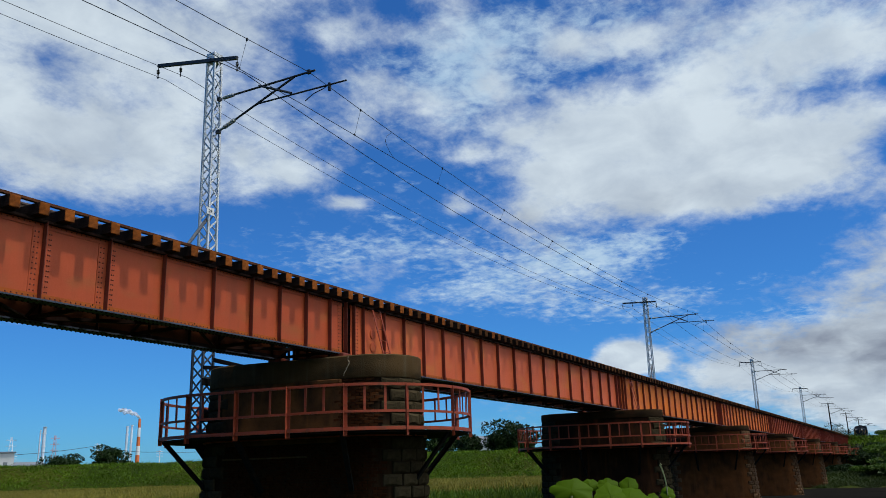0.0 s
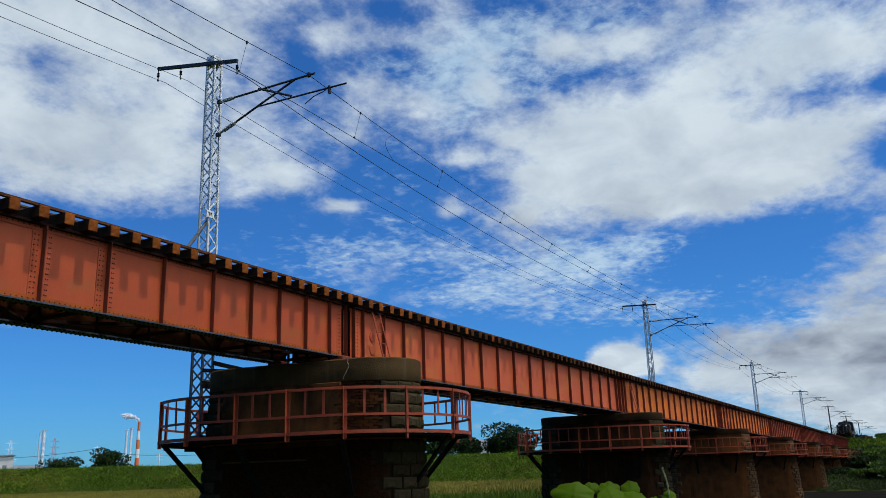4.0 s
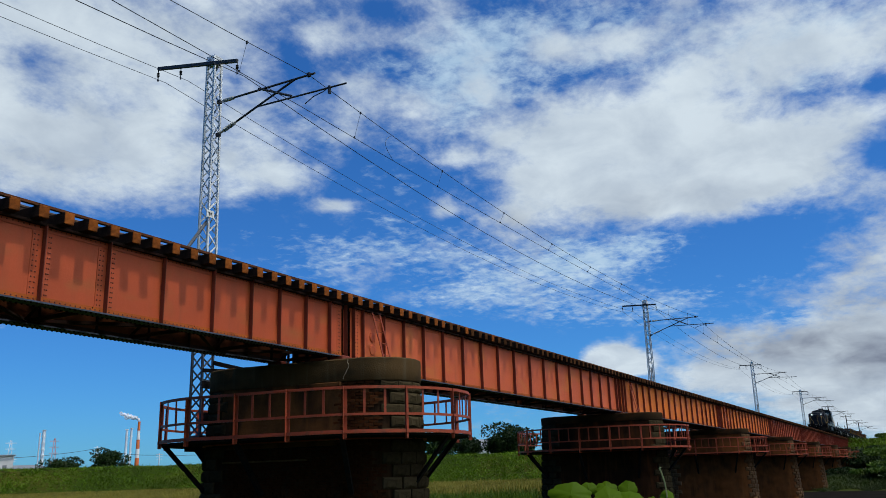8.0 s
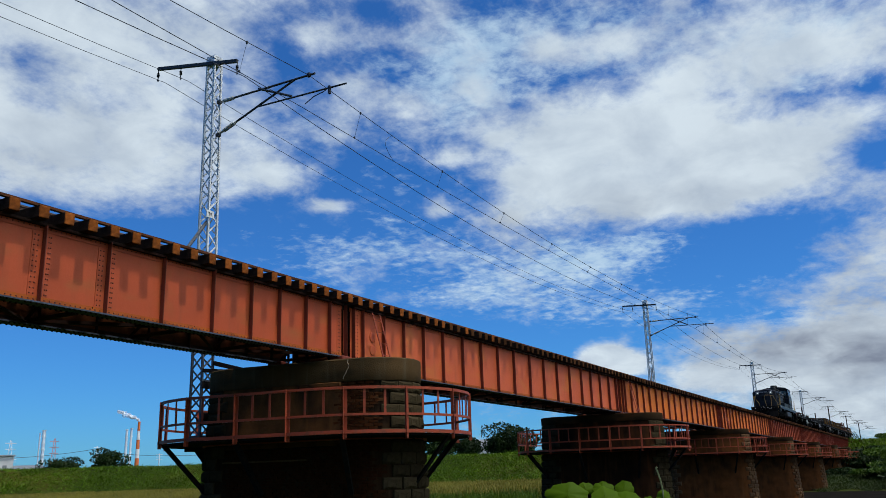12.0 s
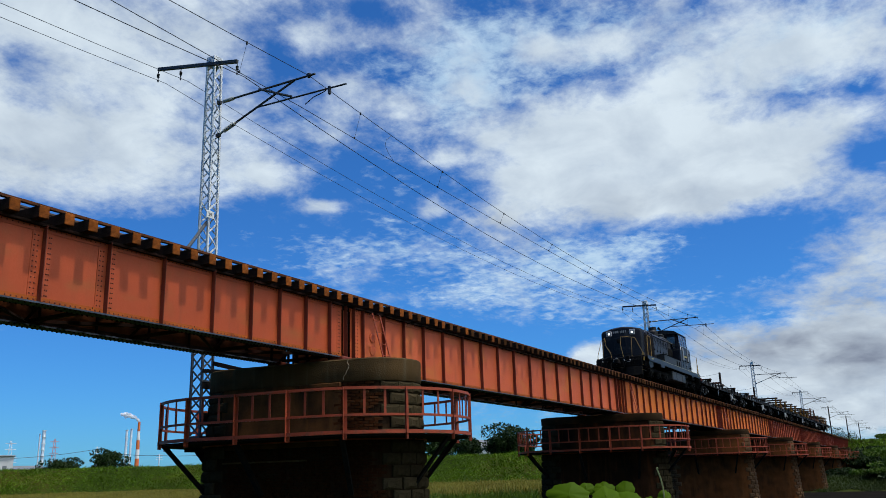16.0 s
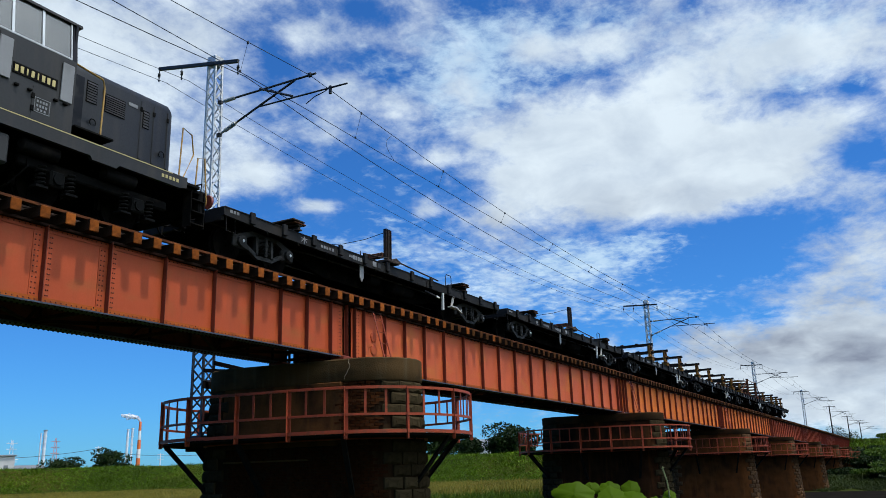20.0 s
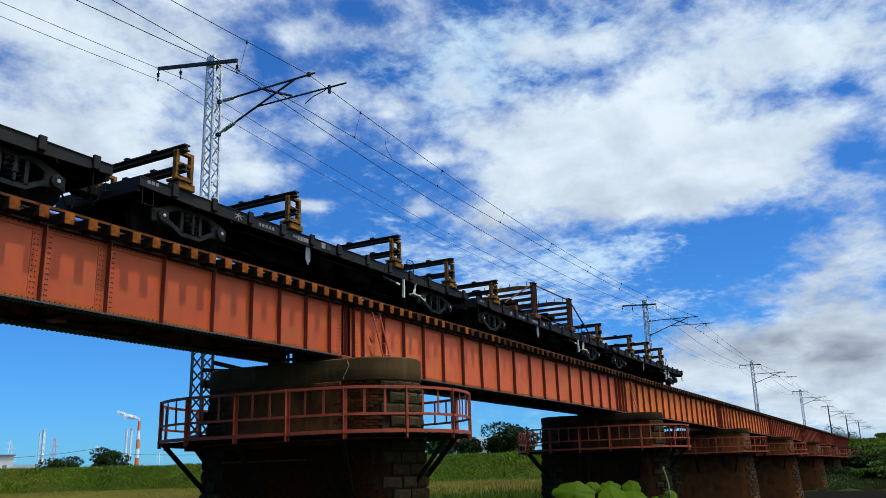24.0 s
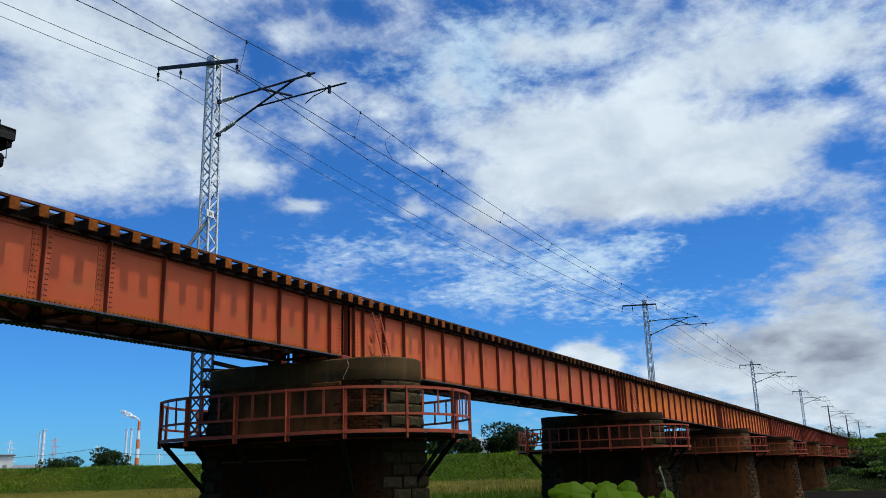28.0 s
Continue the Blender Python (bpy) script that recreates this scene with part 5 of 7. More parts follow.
house(26.6, 262, 14, 11, 9.0, 3.2, "pale house with a grey gable roof behind the levee", 20)
house(46.2, 330, 10, 8, 7.0, 1.2, "low house with a dark roof beyond the levee", 10)
house(45.0, 330, 7, 8, 6.8, 1.2, "low house with a dark roof beyond the levee", 0)


def utility_pole(az, el, dist):
    x, y, z = far(az, el, dist)
    t = thing("utility_pole", pose(x, y, 0, 0, 0, az), "thin grey utility pole beyond the levee", "utility pole", "utility poles beyond the levee")
    part("pole", Shape().tube((0, 0, 0), (0, 0, z), 0.22, 8, 0.16), STACK_STEEL, t)
    for h in (0.4, 1.2, 2.0):
        part("crossbar", Shape().beam((0, -1.1, z - h), (0, 1.1, z - h), 0.14, 0.14), STACK_STEEL, t)


utility_pole(51.28, 2.4, 330)
utility_pole(47.6, 1.9, 320)
utility_pole(55.9, 1.9, 320)
utility_pole(20.9, 2.1, 260)
a, b, c = far(51.28, 2.25, 330), far(47.6, 1.8, 320), far(42.5, 2.0, 330)
line("power_line", [far(57.5, 1.75, 330), a, b, c], 0.8, 0.07, "thin power line beyond the levee")

# ---- train: parts shared by locomotive and wagons ----
V, T0, X0 = 11.48, 19.0, 10.9
SPIN = []


def wheelset_mesh():
    s = Shape()
    s.tube((0, -0.62, 0), (0, 0.62, 0), 0.07, 10)
    for y, o in ((-0.535, -1), (0.535, 1)):
        s.lathe([(0.10, y + o * 0.07), (0.14, y + o * 0.06), (0.36, y + o * 0.045), (0.43, y + o * 0.06), (0.425, y - o * 0.04), (0.455, y - o * 0.045), (0.455, y - o * 0.07), (0.36, y - o * 0.06), (0.14, y - o * 0.06), (0.08, y - o * 0.07)], (0, 0, 0), 24, "y")
        for a in range(3):
            c = 2.094 * a
            s.tube((0.25 * math.cos(c), y + o * 0.035, 0.25 * math.sin(c)), (0.25 * math.cos(c), y + o * 0.062, 0.25 * math.sin(c)), 0.05, 8)
    return s.mesh("wheelset", UNDER, True)


WHEELSET = wheelset_mesh()


def wheelset(parent, x):
    w = part("wheelset", WHEELSET, UNDER, parent, "steel wheels on an axle", at=pose(x, 0, 0.43))
    SPIN.append((w, x))
    return w


def coil(s, x, y, z0, z1, r=0.085, turns=5, wire=0.018):
    s.rope([(x + r * math.cos(a), y + r * math.sin(a), z0 + (z1 - z0) * a / (2 * math.pi * turns)) for a in [i * 2 * math.pi / 10 for i in range(10 * turns + 1)]], wire, 5)


def lettering(t, n, w, h, gap, x, z, y, material=None, label="", narrow=()):
    """A row of plain upright bars, one for each character, on a side that faces -y."""
    row = part("lettering", Shape().box(x, x + w, y - 0.006, y, z, z + h), material or PANEL_GREY, t, label)
    slim = w * 0.45
    for i in range(1, n):
        a = x + i * (w + gap)
        c = slim if i in narrow else w
        part("lettering_bar", Shape().box(a + (w - c) / 2, a + (w + c) / 2, y - 0.006, y, z, z + h), material or PANEL_GREY, row)


def coupler(t, x, d):
    c = Shape().cbox(min(x, x + d * 0.38), max(x, x + d * 0.38), -0.09, 0.09, 0.79, 0.97, 0.02)
    c.cbox(min(x + d * 0.3, x + d * 0.56), max(x + d * 0.3, x + d * 0.56), -0.16, 0.15, 0.74, 1.02, 0.05)
    part("coupler", c, UNDER, t, "black knuckle coupler")
    for y in (-0.4, 0.42):
        part("brake_hose", Shape().rope([(x, y, 0.85), (x + d * 0.18, y, 0.80), (x + d * 0.25, y * 0.9, 0.6), (x + d * 0.35, y * 0.7, 0.5), (x + d * 0.45, y * 0.5, 0.55)], 0.022, 6), UNDER, t)


# ---- locomotive ----


def hood_section(half, z0, top, crown, r=0.2):
    """Outline of a hood across the track: upright sides, rounded shoulders, slightly domed top."""
    pts = [(-half, z0)]
    for i in range(5):
        a = math.pi - i * math.pi / 8
        pts.append((-half + r + r * math.cos(a), top - r + r * math.sin(a)))
    for i in range(1, 6):
        y = -(half - r) + 2 * (half - r) * i / 6
        pts.append((y, top + (crown - top) * (1 - (y / (half - r)) ** 2)))
    for i in range(5):
        a = math.pi / 2 - i * math.pi / 8
        pts.append((half - r + r * math.cos(a), top - r + r * math.sin(a)))
    pts.append((half, z0))
    return pts


def hood(name, t, x0, x1, half, top, crown, material, round_front=0, round_rear=0):
    rings = []
    steps = []
    if round_front:
        steps += [(x0, round_front), (x0 + round_front * 0.3, round_front * 0.35), (x0 + round_front, 0.0)]
    else:
        steps.append((x0, 0))
    if round_rear:
        steps += [(x1 - round_rear, 0.0), (x1 - round_rear * 0.3, round_rear * 0.35), (x1, round_rear)]
    else:
        steps.append((x1, 0))
    for x, inset in steps:
        rings.append([(x, y, z) for y, z in hood_section(half - inset, 1.2, top - inset * 0.5, crown - inset * 0.5)])
    return part(name, Shape().loft(rings), material, t, smooth=True)


def louvre(t, x, z, w, h, y, n=8):
    s = Shape().box(x - 0.015, x + w + 0.015, y - 0.004, y, z - 0.015, z + h + 0.015)
    part("louvre_frame", s, UNDER, t)
    for i in range(n):
        a = z + h * i / n
        part("louvre_slat", Shape().prism([(y - 0.022, a), (y - 0.005, a + h / n * 0.85), (y - 0.005, a + h / n * 0.6)], x, x + w, "x"), LOCO, t)


def door_lines(t, xs, z0, z1, y):
    for x in xs:
        part("door_seam", Shape().box(x - 0.012, x + 0.012, y - 0.008, y, z0, z1), LOCO, t)
        for z in (z0 + 0.18, z1 - 0.18):
            part("hinge", Shape().cbox(x - 0.03, x + 0.03, y - 0.022, y - 0.002, z - 0.05, z + 0.05, 0.006), UNDER, t)


def ring_handle(t, x, z, y):
    part("ring_handle", Shape().rope([(x + 0.07 * math.cos(a), y - 0.03, z + 0.07 * math.sin(a)) for a in [i * 1.5 * math.pi / 9 - 0.6 for i in range(10)]], 0.011, 5), UNDER, t)


def loco_bogie(t, axles, name):
    b = part(name, Shape().cbox(axles[0] - 0.75, axles[-1] + 0.75, -1.12, -0.98, 0.52, 0.72, 0.03).cbox(axles[0] - 0.75, axles[-1] + 0.75, 0.98, 1.12, 0.52, 0.72, 0.03)
             .box(axles[0] - 0.6, axles[-1] + 0.6, -0.98, 0.98, 0.55, 0.68), UNDER, t, "black bogie frame with coil springs")
    for x in axles:
        for y in (-1.05, 1.05):
            s = Shape().cbox(x - 0.15, x + 0.15, y - 0.12, y + 0.10, 0.28, 0.58, 0.03)
            s.lathe([(0.11, y - 0.16), (0.11, y - 0.11), (0.12, y - 0.10)], (x, 0, 0.43), 12, "y")
            part("axle_box", s, LOCO_BOGIE, b)
            for o in (-0.30, 0.30):
                c = Shape()
                coil(c, x + o, y - 0.03, 0.25, 0.62)
                c.box(x + o - 0.12, x + o + 0.12, y - 0.12, y + 0.08, 0.20, 0.245)
                part("coil_spring", c, LOCO_BOGIE, b)
        part("traction_beam", Shape().cbox(x - 0.42, x + 0.42, -0.46, 0.46, 0.16, 0.40, 0.03), UNDER, b)
        for o in (-0.47, 0.47):
            part("brake_shoe", Shape().prism([(x + o * 0.98, 0.30), (x + o * 1.12, 0.32), (x + o * 1.08, 0.60), (x + o * 1.0, 0.60)], -0.62, -0.50), LOCO_BOGIE, b)
    return b


def locomotive():
    t = thing("locomotive", pose(X0, TRACK_Y, RAIL_Z), "dark grey diesel locomotive with centre cab hauling flat wagons", "locomotive")
    part("deck", Shape().cbox(-0.35, 12.75, -1.36, 1.36, 1.13, 1.20, 0.01), UNDER, t)
    for y in (-1, 1):
        sill = Shape().prism([(-0.05, 1.235), (12.30, 1.235), (12.30, 1.02), (12.1, 0.97), (10.6, 0.97), (10.55, 0.90), (10.0, 0.90), (9.95, 0.97), (3.38, 0.97), (3.35, 0.83), (2.62, 0.83), (2.58, 0.97), (0.35, 0.97), (0.0, 1.10)], *((-1.45, -1.37) if y < 0 else (1.37, 1.45)))
        part("side_sill", sill, LOCO, t)
        part("sill_line", Shape().box(3.0, 11.9, y * 1.452 - 0.004, y * 1.452 + 0.004, 1.212, 1.229), CREAM, t, "cream lining along the sill")
    part("front_beam", Shape().cbox(-0.62, -0.42, -1.28, 1.28, 0.62, 1.16, 0.03), UNDER, t)
    part("rear_beam", Shape().cbox(12.82, 13.02, -1.28, 1.28, 0.62, 1.16, 0.03), UNDER, t)
    part("front_platform", Shape().cbox(-0.45, 0.45, -1.28, 1.28, 1.06, 1.13, 0.01), UNDER, t)
    part("rear_platform", Shape().cbox(12.3, 12.85, -1.28, 1.28, 1.06, 1.13, 0.01), UNDER, t)
    coupler(t, -0.62, -1)
    coupler(t, 13.02, 1)
    plough = Shape().prism([(-0.55, 0.14), (-0.47, 0.14), (-0.40, 0.60), (-0.48, 0.60)], -1.2, 1.2)
    part("plough", plough, UNDER, t, "black pilot plate above the rails")
    for x, d in ((-0.35, -1), (12.75, 1)):
        for y in (-1.2, 1.2):
            for z in (0.35, 0.62, 0.88):
                part("step", Shape().cbox(x - 0.18, x + 0.18, y - 0.14, y + 0.14, z, z + 0.03, 0.006), UNDER, t)
            part("step_hanger", Shape().box(x - 0.19, x - 0.175, y - 0.12, y + 0.12, 0.3, 1.1).box(x + 0.175, x + 0.19, y - 0.12, y + 0.12, 0.3, 1.1), UNDER, t)
    # long hood
    H = 0.96
    N, nose = 1.18, 0.08
    hood("long_hood", t, 2.40, 7.1, H, 2.93, 3.04, LOCO)
    hood("radiator_hood", t, nose, 2.42, N, 2.82, 2.97, LOCO_BLUE, round_front=0.2)
    y = -H
    for yy in (-0.66, 0.66):
        lamp = part("headlamp", Shape().cbox(nose - 0.035, nose + 0.02, yy - 0.155, yy + 0.155, 2.46, 2.75, 0.02), ALU, t, "square alloy headlamp housing")
        part("reflector", Shape().box(nose - 0.039, nose - 0.0355, yy - 0.12, yy + 0.12, 2.49, 2.72), PANEL_GREY, lamp, "silvery reflector panel")
        part("lens", Shape().lathe([(0.062, nose - 0.040), (0.05, nose - 0.052), (0.02, nose - 0.057)], (0, yy, 2.59), 14, "x"), LENS, lamp, "lit headlamp lens", smooth=True)
    for yy, c in ((0.40, 0.055), (0.30, 0.055), (0.22, 0.025), (0.14, 0.055), (0.0, 0.025), (-0.09, 0.055), (-0.19, 0.055), (-0.29, 0.055)):
        part("lettering_bar", Shape().box(nose - 0.008, nose, yy - c / 2, yy + c / 2, 2.61, 2.73), PANEL_GREY, t, "pale bar across the nose")
    part("nose_door", Shape().cbox(nose - 0.022, nose, -0.28, 0.42, 1.35, 2.35, 0.01), LOCO_BLUE, t)
    part("nose_valve", Shape().lathe([(0.13, nose - 0.023), (0.13, nose - 0.07), (0.06, nose - 0.09)], (0, 0.10, 2.15), 14, "x"), UNDER, t)
    for pts in ([(-0.3, -0.20, 1.1), (-0.3, -0.06, 1.9), (-0.3, -0.10, 2.33), (-0.3, -0.5, 2.30), (-0.3, -0.90, 2.2), (-0.3, -1.30, 1.30), (-0.3, -1.32, 0.9)], [(-0.3, -0.70, 2.25), (-0.3, -0.66, 1.2)],
                [(-0.45, 1.22, 0.75), (-0.38, 1.25, 1.38), (-0.3, 1.02, 2.2), (-0.3, 0.82, 2.35), (-0.3, 0.80, 1.94), (-0.3, 0.53, 1.48), (-0.3, 0.5, 1.2)], [(-0.3, 1.0, 1.1), (-0.3, 0.92, 2.2)],
                [(-0.3, 0.82, 2.33), (-0.1, 0.86, 2.2), (nose, 0.9, 2.2)]):
        part("front_handrail", Shape().rope(pts, 0.017, 6), HANDRAIL, t, "cream handrail")
    part("front_handrail", Shape().rope([(-0.56, -1.2, 0.55), (-0.58, -1.2, 1.1), (-0.58, -0.6, 1.32), (-0.58, 0.6, 1.32), (-0.58, 1.2, 1.1), (-0.56, 1.22, 0.55)], 0.017, 6), UNDER, t)
    part("hose_coil", Shape().rope([(-0.66, 0.15 + 0.16 * math.cos(a), 0.95 + 0.17 * math.sin(a)) for a in [i * 1.7 * math.pi / 14 for i in range(15)]], 0.016, 5), GALV, t, "pale hose looped on the beam")
    part("hose_coil", Shape().rope([(-0.66, -0.55 + 0.10 * math.cos(a), 0.95 + 0.08 * math.sin(a)) for a in [i * 1.7 * math.pi / 14 for i in range(15)]], 0.014, 5), GALV, t, "pale hose looped on the beam")
    part("plough_wing", Shape().prism([(-0.75, 0.13), (-0.50, 0.13), (-0.40, 0.62), (-0.62, 0.62)], -1.25, -0.35), UNDER, t, "black snow plough wing")
    part("plough_wing", Shape().prism([(-0.75, 0.13), (-0.50, 0.13), (-0.40, 0.62), (-0.62, 0.62)], 0.35, 1.25), UNDER, t, "black snow plough wing")
    for yy, drop in ((-0.95, 0.30), (-0.78, 0.24), (-0.32, 0.34), (0.34, 0.30), (0.62, 0.24), (0.92, 0.34)):
        hose = part("air_hose", Shape().rope([(-0.63, yy, 0.98), (-0.74, yy, 0.97), (-0.80, yy, 0.90), (-0.82, yy + 0.03, 0.98 - drop * 0.7), (-0.78, yy + 0.06, 0.98 - drop), (-0.70, yy + 0.10, 1.0 - drop)], 0.021, 6), UNDER, t, "black air hose")
        part("hose_cock", Shape().cbox(-0.70, -0.62, yy - 0.035, yy + 0.035, 0.95, 1.03, 0.01), GALV if drop > 0.32 else UNDER, hose)
    part("jumper_box", Shape().cbox(-0.72, -0.60, -0.62, -0.42, 0.98, 1.20, 0.02), UNDER, t)
    part("jumper_box", Shape().cbox(-0.70, -0.60, 0.40, 0.66, 1.02, 1.22, 0.02), UNDER, t)
    part("release_rod", Shape().rope([(-0.70, -1.25, 0.92), (-0.72, -0.6, 0.94), (-0.80, -0.12, 1.12), (-0.80, 0.12, 1.12), (-0.72, 0.7, 0.94), (-0.70, 1.25, 0.92)], 0.016, 6), UNDER, t, "uncoupling rod")
    part("step_edge", Shape().box(-0.545, -0.535, -1.335, -1.065, 0.655, 0.675).box(-0.545, -0.535, -1.335, -1.065, 0.385, 0.405), HANDRAIL, t, "cream step edges")
    part("corner_panel", Shape().cbox(-0.33, -0.30, -1.345, -1.21, 0.92, 1.34, 0.006), HANDRAIL, t, "cream corner panel above the steps")
    part("sand_box", Shape().prism([(0.42, 0.98), (1.35, 0.98), (1.22, 0.70), (0.80, 0.62), (0.55, 0.66)], -1.36, -1.05), LOCO_BOX, t, "dark sand box below the sill")
    for i in range(3):
        a = 0.42 + 0.66 * i
        g = part("radiator_grille", Shape().box(a, a + 0.60, -N - 0.012, -N, 1.30, 2.56), GRILLE, t, "brown radiator grille panel")
        for j in range(10):
            part("grille_bar", Shape().box(a + 0.03 + 0.058 * j, a + 0.045 + 0.058 * j, -N - 0.0145, -N - 0.0125, 1.33, 2.53), GRILLE, g)
        part("grille_latch", Shape().cbox(a + 0.22, a + 0.40, -N - 0.03, -N, 2.60, 2.68, 0.008), UNDER, t)
    part("grille_frame", Shape().box(0.36, 2.42, -N - 0.016, -N - 0.001, 2.565, 2.595).box(0.36, 2.42, -N - 0.016, -N - 0.001, 1.262, 1.292), LOCO_BLUE, t)
    for a in (0.36, 1.03, 1.69, 2.35):
        part("grille_post", Shape().box(a, a + 0.05, -N - 0.018, -N - 0.001, 1.2925, 2.5645), LOCO_BLUE, t)
    part("maker_plate", Shape().box(0.56, 0.78, -N - 0.040, -N - 0.031, 2.61, 2.67), PANEL_GREY, t, "small pale plate")
    part("side_handrail", Shape().rope([(0.31, -1.38, 1.2), (0.36, -1.38, 1.9), (0.40, -1.38, 2.27), (0.50, -1.38, 2.36), (0.95, -1.38, 2.36), (1.02, -1.38, 2.27), (1.02, -1.38, 1.2)], 0.017, 6), HANDRAIL, t, "cream handrail beside the radiator")
    for i in range(6):
        louvre(t, 2.95 + 0.62 * i, 2.28, 0.28, 0.38, y)
    door_lines(t, [2.80, 3.40, 4.02, 4.64, 5.26, 5.90, 6.45], 1.26, 2.72, y)
    for i in range(5):
        ring_handle(t, 3.28 + 0.62 * i, 1.95 - 0.04 * (i % 2), y)
    part("gutter", Shape().box(2.43, 7.0, y - 0.03, y + 0.02, 2.72, 2.745), UNDER, t)
    for i in range(4):
        part("lifting_eye", Shape().rope([(2.7 + 1.2 * i + 0.06 * math.cos(a), y + 0.15, 2.93 + 0.09 * math.sin(a)) for a in [k * math.pi / 6 for k in range(7)]], 0.013, 5), UNDER, t)
    part("vent_box", Shape().cbox(6.35, 7.45, y - 0.02, y + 0.06, 1.95, 2.4, 0.02), UNDER, t, "dark air intake")
    part("roof_pipe", Shape().rope([(5.2, y + 0.12, 2.95), (6.4, y + 0.08, 2.96), (7.3, y + 0.02, 2.80), (7.6, y - 0.1, 2.76)], 0.02, 6), ALU, t)
    part("exhaust_stack", Shape().lathe([(0.32, 2.95), (0.32, 3.55), (0.25, 3.64), (0.25, 3.84), (0.21, 3.84), (0.21, 3.6)], (6.85, 0.0, 0), 18), LOCO_ROOF, t, "black exhaust stack", smooth=True)
    part("exhaust_box", Shape().cbox(6.95, 7.5, -0.55, 0.55, 3.0, 3.42, 0.08), LOCO_ROOF, t)
    # walkway box
    part("side_box", Shape().cbox(3.62, 7.5, -1.43, -0.97, 1.20, 1.66, 0.02), LOCO_BOX, t, "grey equipment box along the walkway")
    part("side_box", Shape().cbox(3.62, 7.5, 0.97, 1.43, 1.20, 1.66, 0.02), LOCO_BOX, t)
    for a in (6.35, 6.85):
        part("box_opening", Shape().box(a, a + 0.3, -1.436, -1.42, 1.26, 1.56), UNDER, t)
    part("box_lid", Shape().box(3.6, 7.52, -1.45, -0.965, 1.6605, 1.685), UNDER, t)
    # cab
    C0, C1, CW = 7.5, 9.52, 1.44

    # walls leave the window openings free
    for x0, x1, y0, y1, z1 in ((C0, C1, -CW, -CW + 0.05, 2.64), (C0, C1, CW - 0.05, CW, 2.64), (C0, C0 + 0.05, -CW + 0.05, CW - 0.05, 2.45), (C1 - 0.05, C1, -CW + 0.05, CW - 0.05, 2.45)):
        part("cab_wall", Shape().box(x0, x1, y0, y1, 1.2, z1), LOCO, t, "grey cab wall")

    def lean(z):
        return -CW + 0.10 * (z - 2.64) / 0.80
    up = Shape()
    for a, b in ((C0, C0 + 0.11), (C1 - 0.09, C1)):
        up.prism([(-CW, 2.64), (-CW + 0.05, 2.64), (lean(3.44) + 0.05, 3.44), (lean(3.44), 3.44)], a, b, "x")
        up.prism([(CW - 0.05, 2.64), (CW, 2.64), (-lean(3.44), 3.44), (-lean(3.44) - 0.05, 3.44)], a, b, "x")
    part("cab_post", up, LOCO_BLUE, t)
    part("roof", Shape().loft([[(x, yy, z) for yy, z in ((-CW + 0.06, 3.40), (-CW + 0.08, 3.46), (-CW + 0.26, 3.58), (-0.6, 3.68), (0, 3.71), (0.6, 3.68), (CW - 0.26, 3.58), (CW - 0.08, 3.46), (CW - 0.06, 3.40))] for x in (C0 - 0.10, C0, C1, C1 + 0.10)]), LOCO_ROOF, t, "dark cab roof", smooth=True)
    for x, n, d in ((C0, -1, 1), (C1 - 0.05, 1, -1)):
        ends = Shape()
        for yy in (-1.39, -0.55, 0.35, 1.19):
            ends.box(x, x + 0.05, yy, yy + 0.2, 2.45, 3.42)
        ends.box(x, x + 0.05, -1.3, 1.3, 3.22, 3.42)
        part("cab_end", ends, LOCO_BLUE, t, "dark cab end wall")
        for yy in (-1.19, -0.35, 0.55):
            part("end_window", Shape().box(x + 0.02, x + 0.03, yy, yy + 0.64 if yy > -1 else yy + 0.64, 2.45, 3.22), WINDOW, t, "cab end window pane")
    xs = [C0 + 0.13, C0 + 0.74, C0 + 1.32, C1 - 0.11]
    for a, b in zip(xs, xs[1:]):
        w = part("side_window", Shape().prism([(lean(2.66) + 0.012, 2.66), (lean(2.66) + 0.02, 2.66), (lean(3.42) + 0.02, 3.42), (lean(3.42) + 0.012, 3.42)], a, b, "x"), WINDOW, t, "sliding cab window pane")
        fr = Shape()
        for q in (a, b - 0.025):
            fr.prism([(lean(2.66) - 0.006, 2.66), (lean(2.66) + 0.011, 2.66), (lean(3.42) + 0.011, 3.42), (lean(3.42) - 0.006, 3.42)], q, q + 0.025, "x")
        fr.box(a, b, lean(2.66) - 0.006, lean(2.66) + 0.012, 2.645, 2.675)
        part("window_frame", fr, ALU, w, "bright alloy frame")
    for a, b in zip(xs, xs[1:]):
        part("far_window", Shape().box(a, b, CW - 0.06, CW - 0.05, 2.66, 3.40), WINDOW, t)
    part("seat", Shape().cbox(8.95, 9.3, -0.95, -0.5, 1.6, 1.75, 0.03).cbox(9.22, 9.32, -0.95, -0.5, 1.75, 2.95, 0.04), WHITE, t, "driver seat with a white cover")
    for a in (8.02, 9.22):
        part("deflector", Shape().cbox(a, a + 0.24, -CW - 0.035, -CW - 0.004, 1.78, 2.52, 0.008), PANEL_GREY, t, "grey side panel")
    for a in (7.62, 7.86):
        part("data_panel", Shape().cbox(a, a + 0.16, -CW - 0.012, -CW - 0.001, 2.38, 2.58, 0.004), WHITE if a < 7.8 else UNDER, t)
    part("side_plate", Shape().cbox(8.30, 9.16, -CW - 0.014, -CW - 0.001, 1.94, 2.14, 0.004), UNDER, t, "dark plate")
    lettering(t, 8, 0.060, 0.12, 0.042, 8.335, 1.98, -CW - 0.0145, CREAM, "row of cream bars on a plate", (2, 4))
    yb = -CW - 0.001
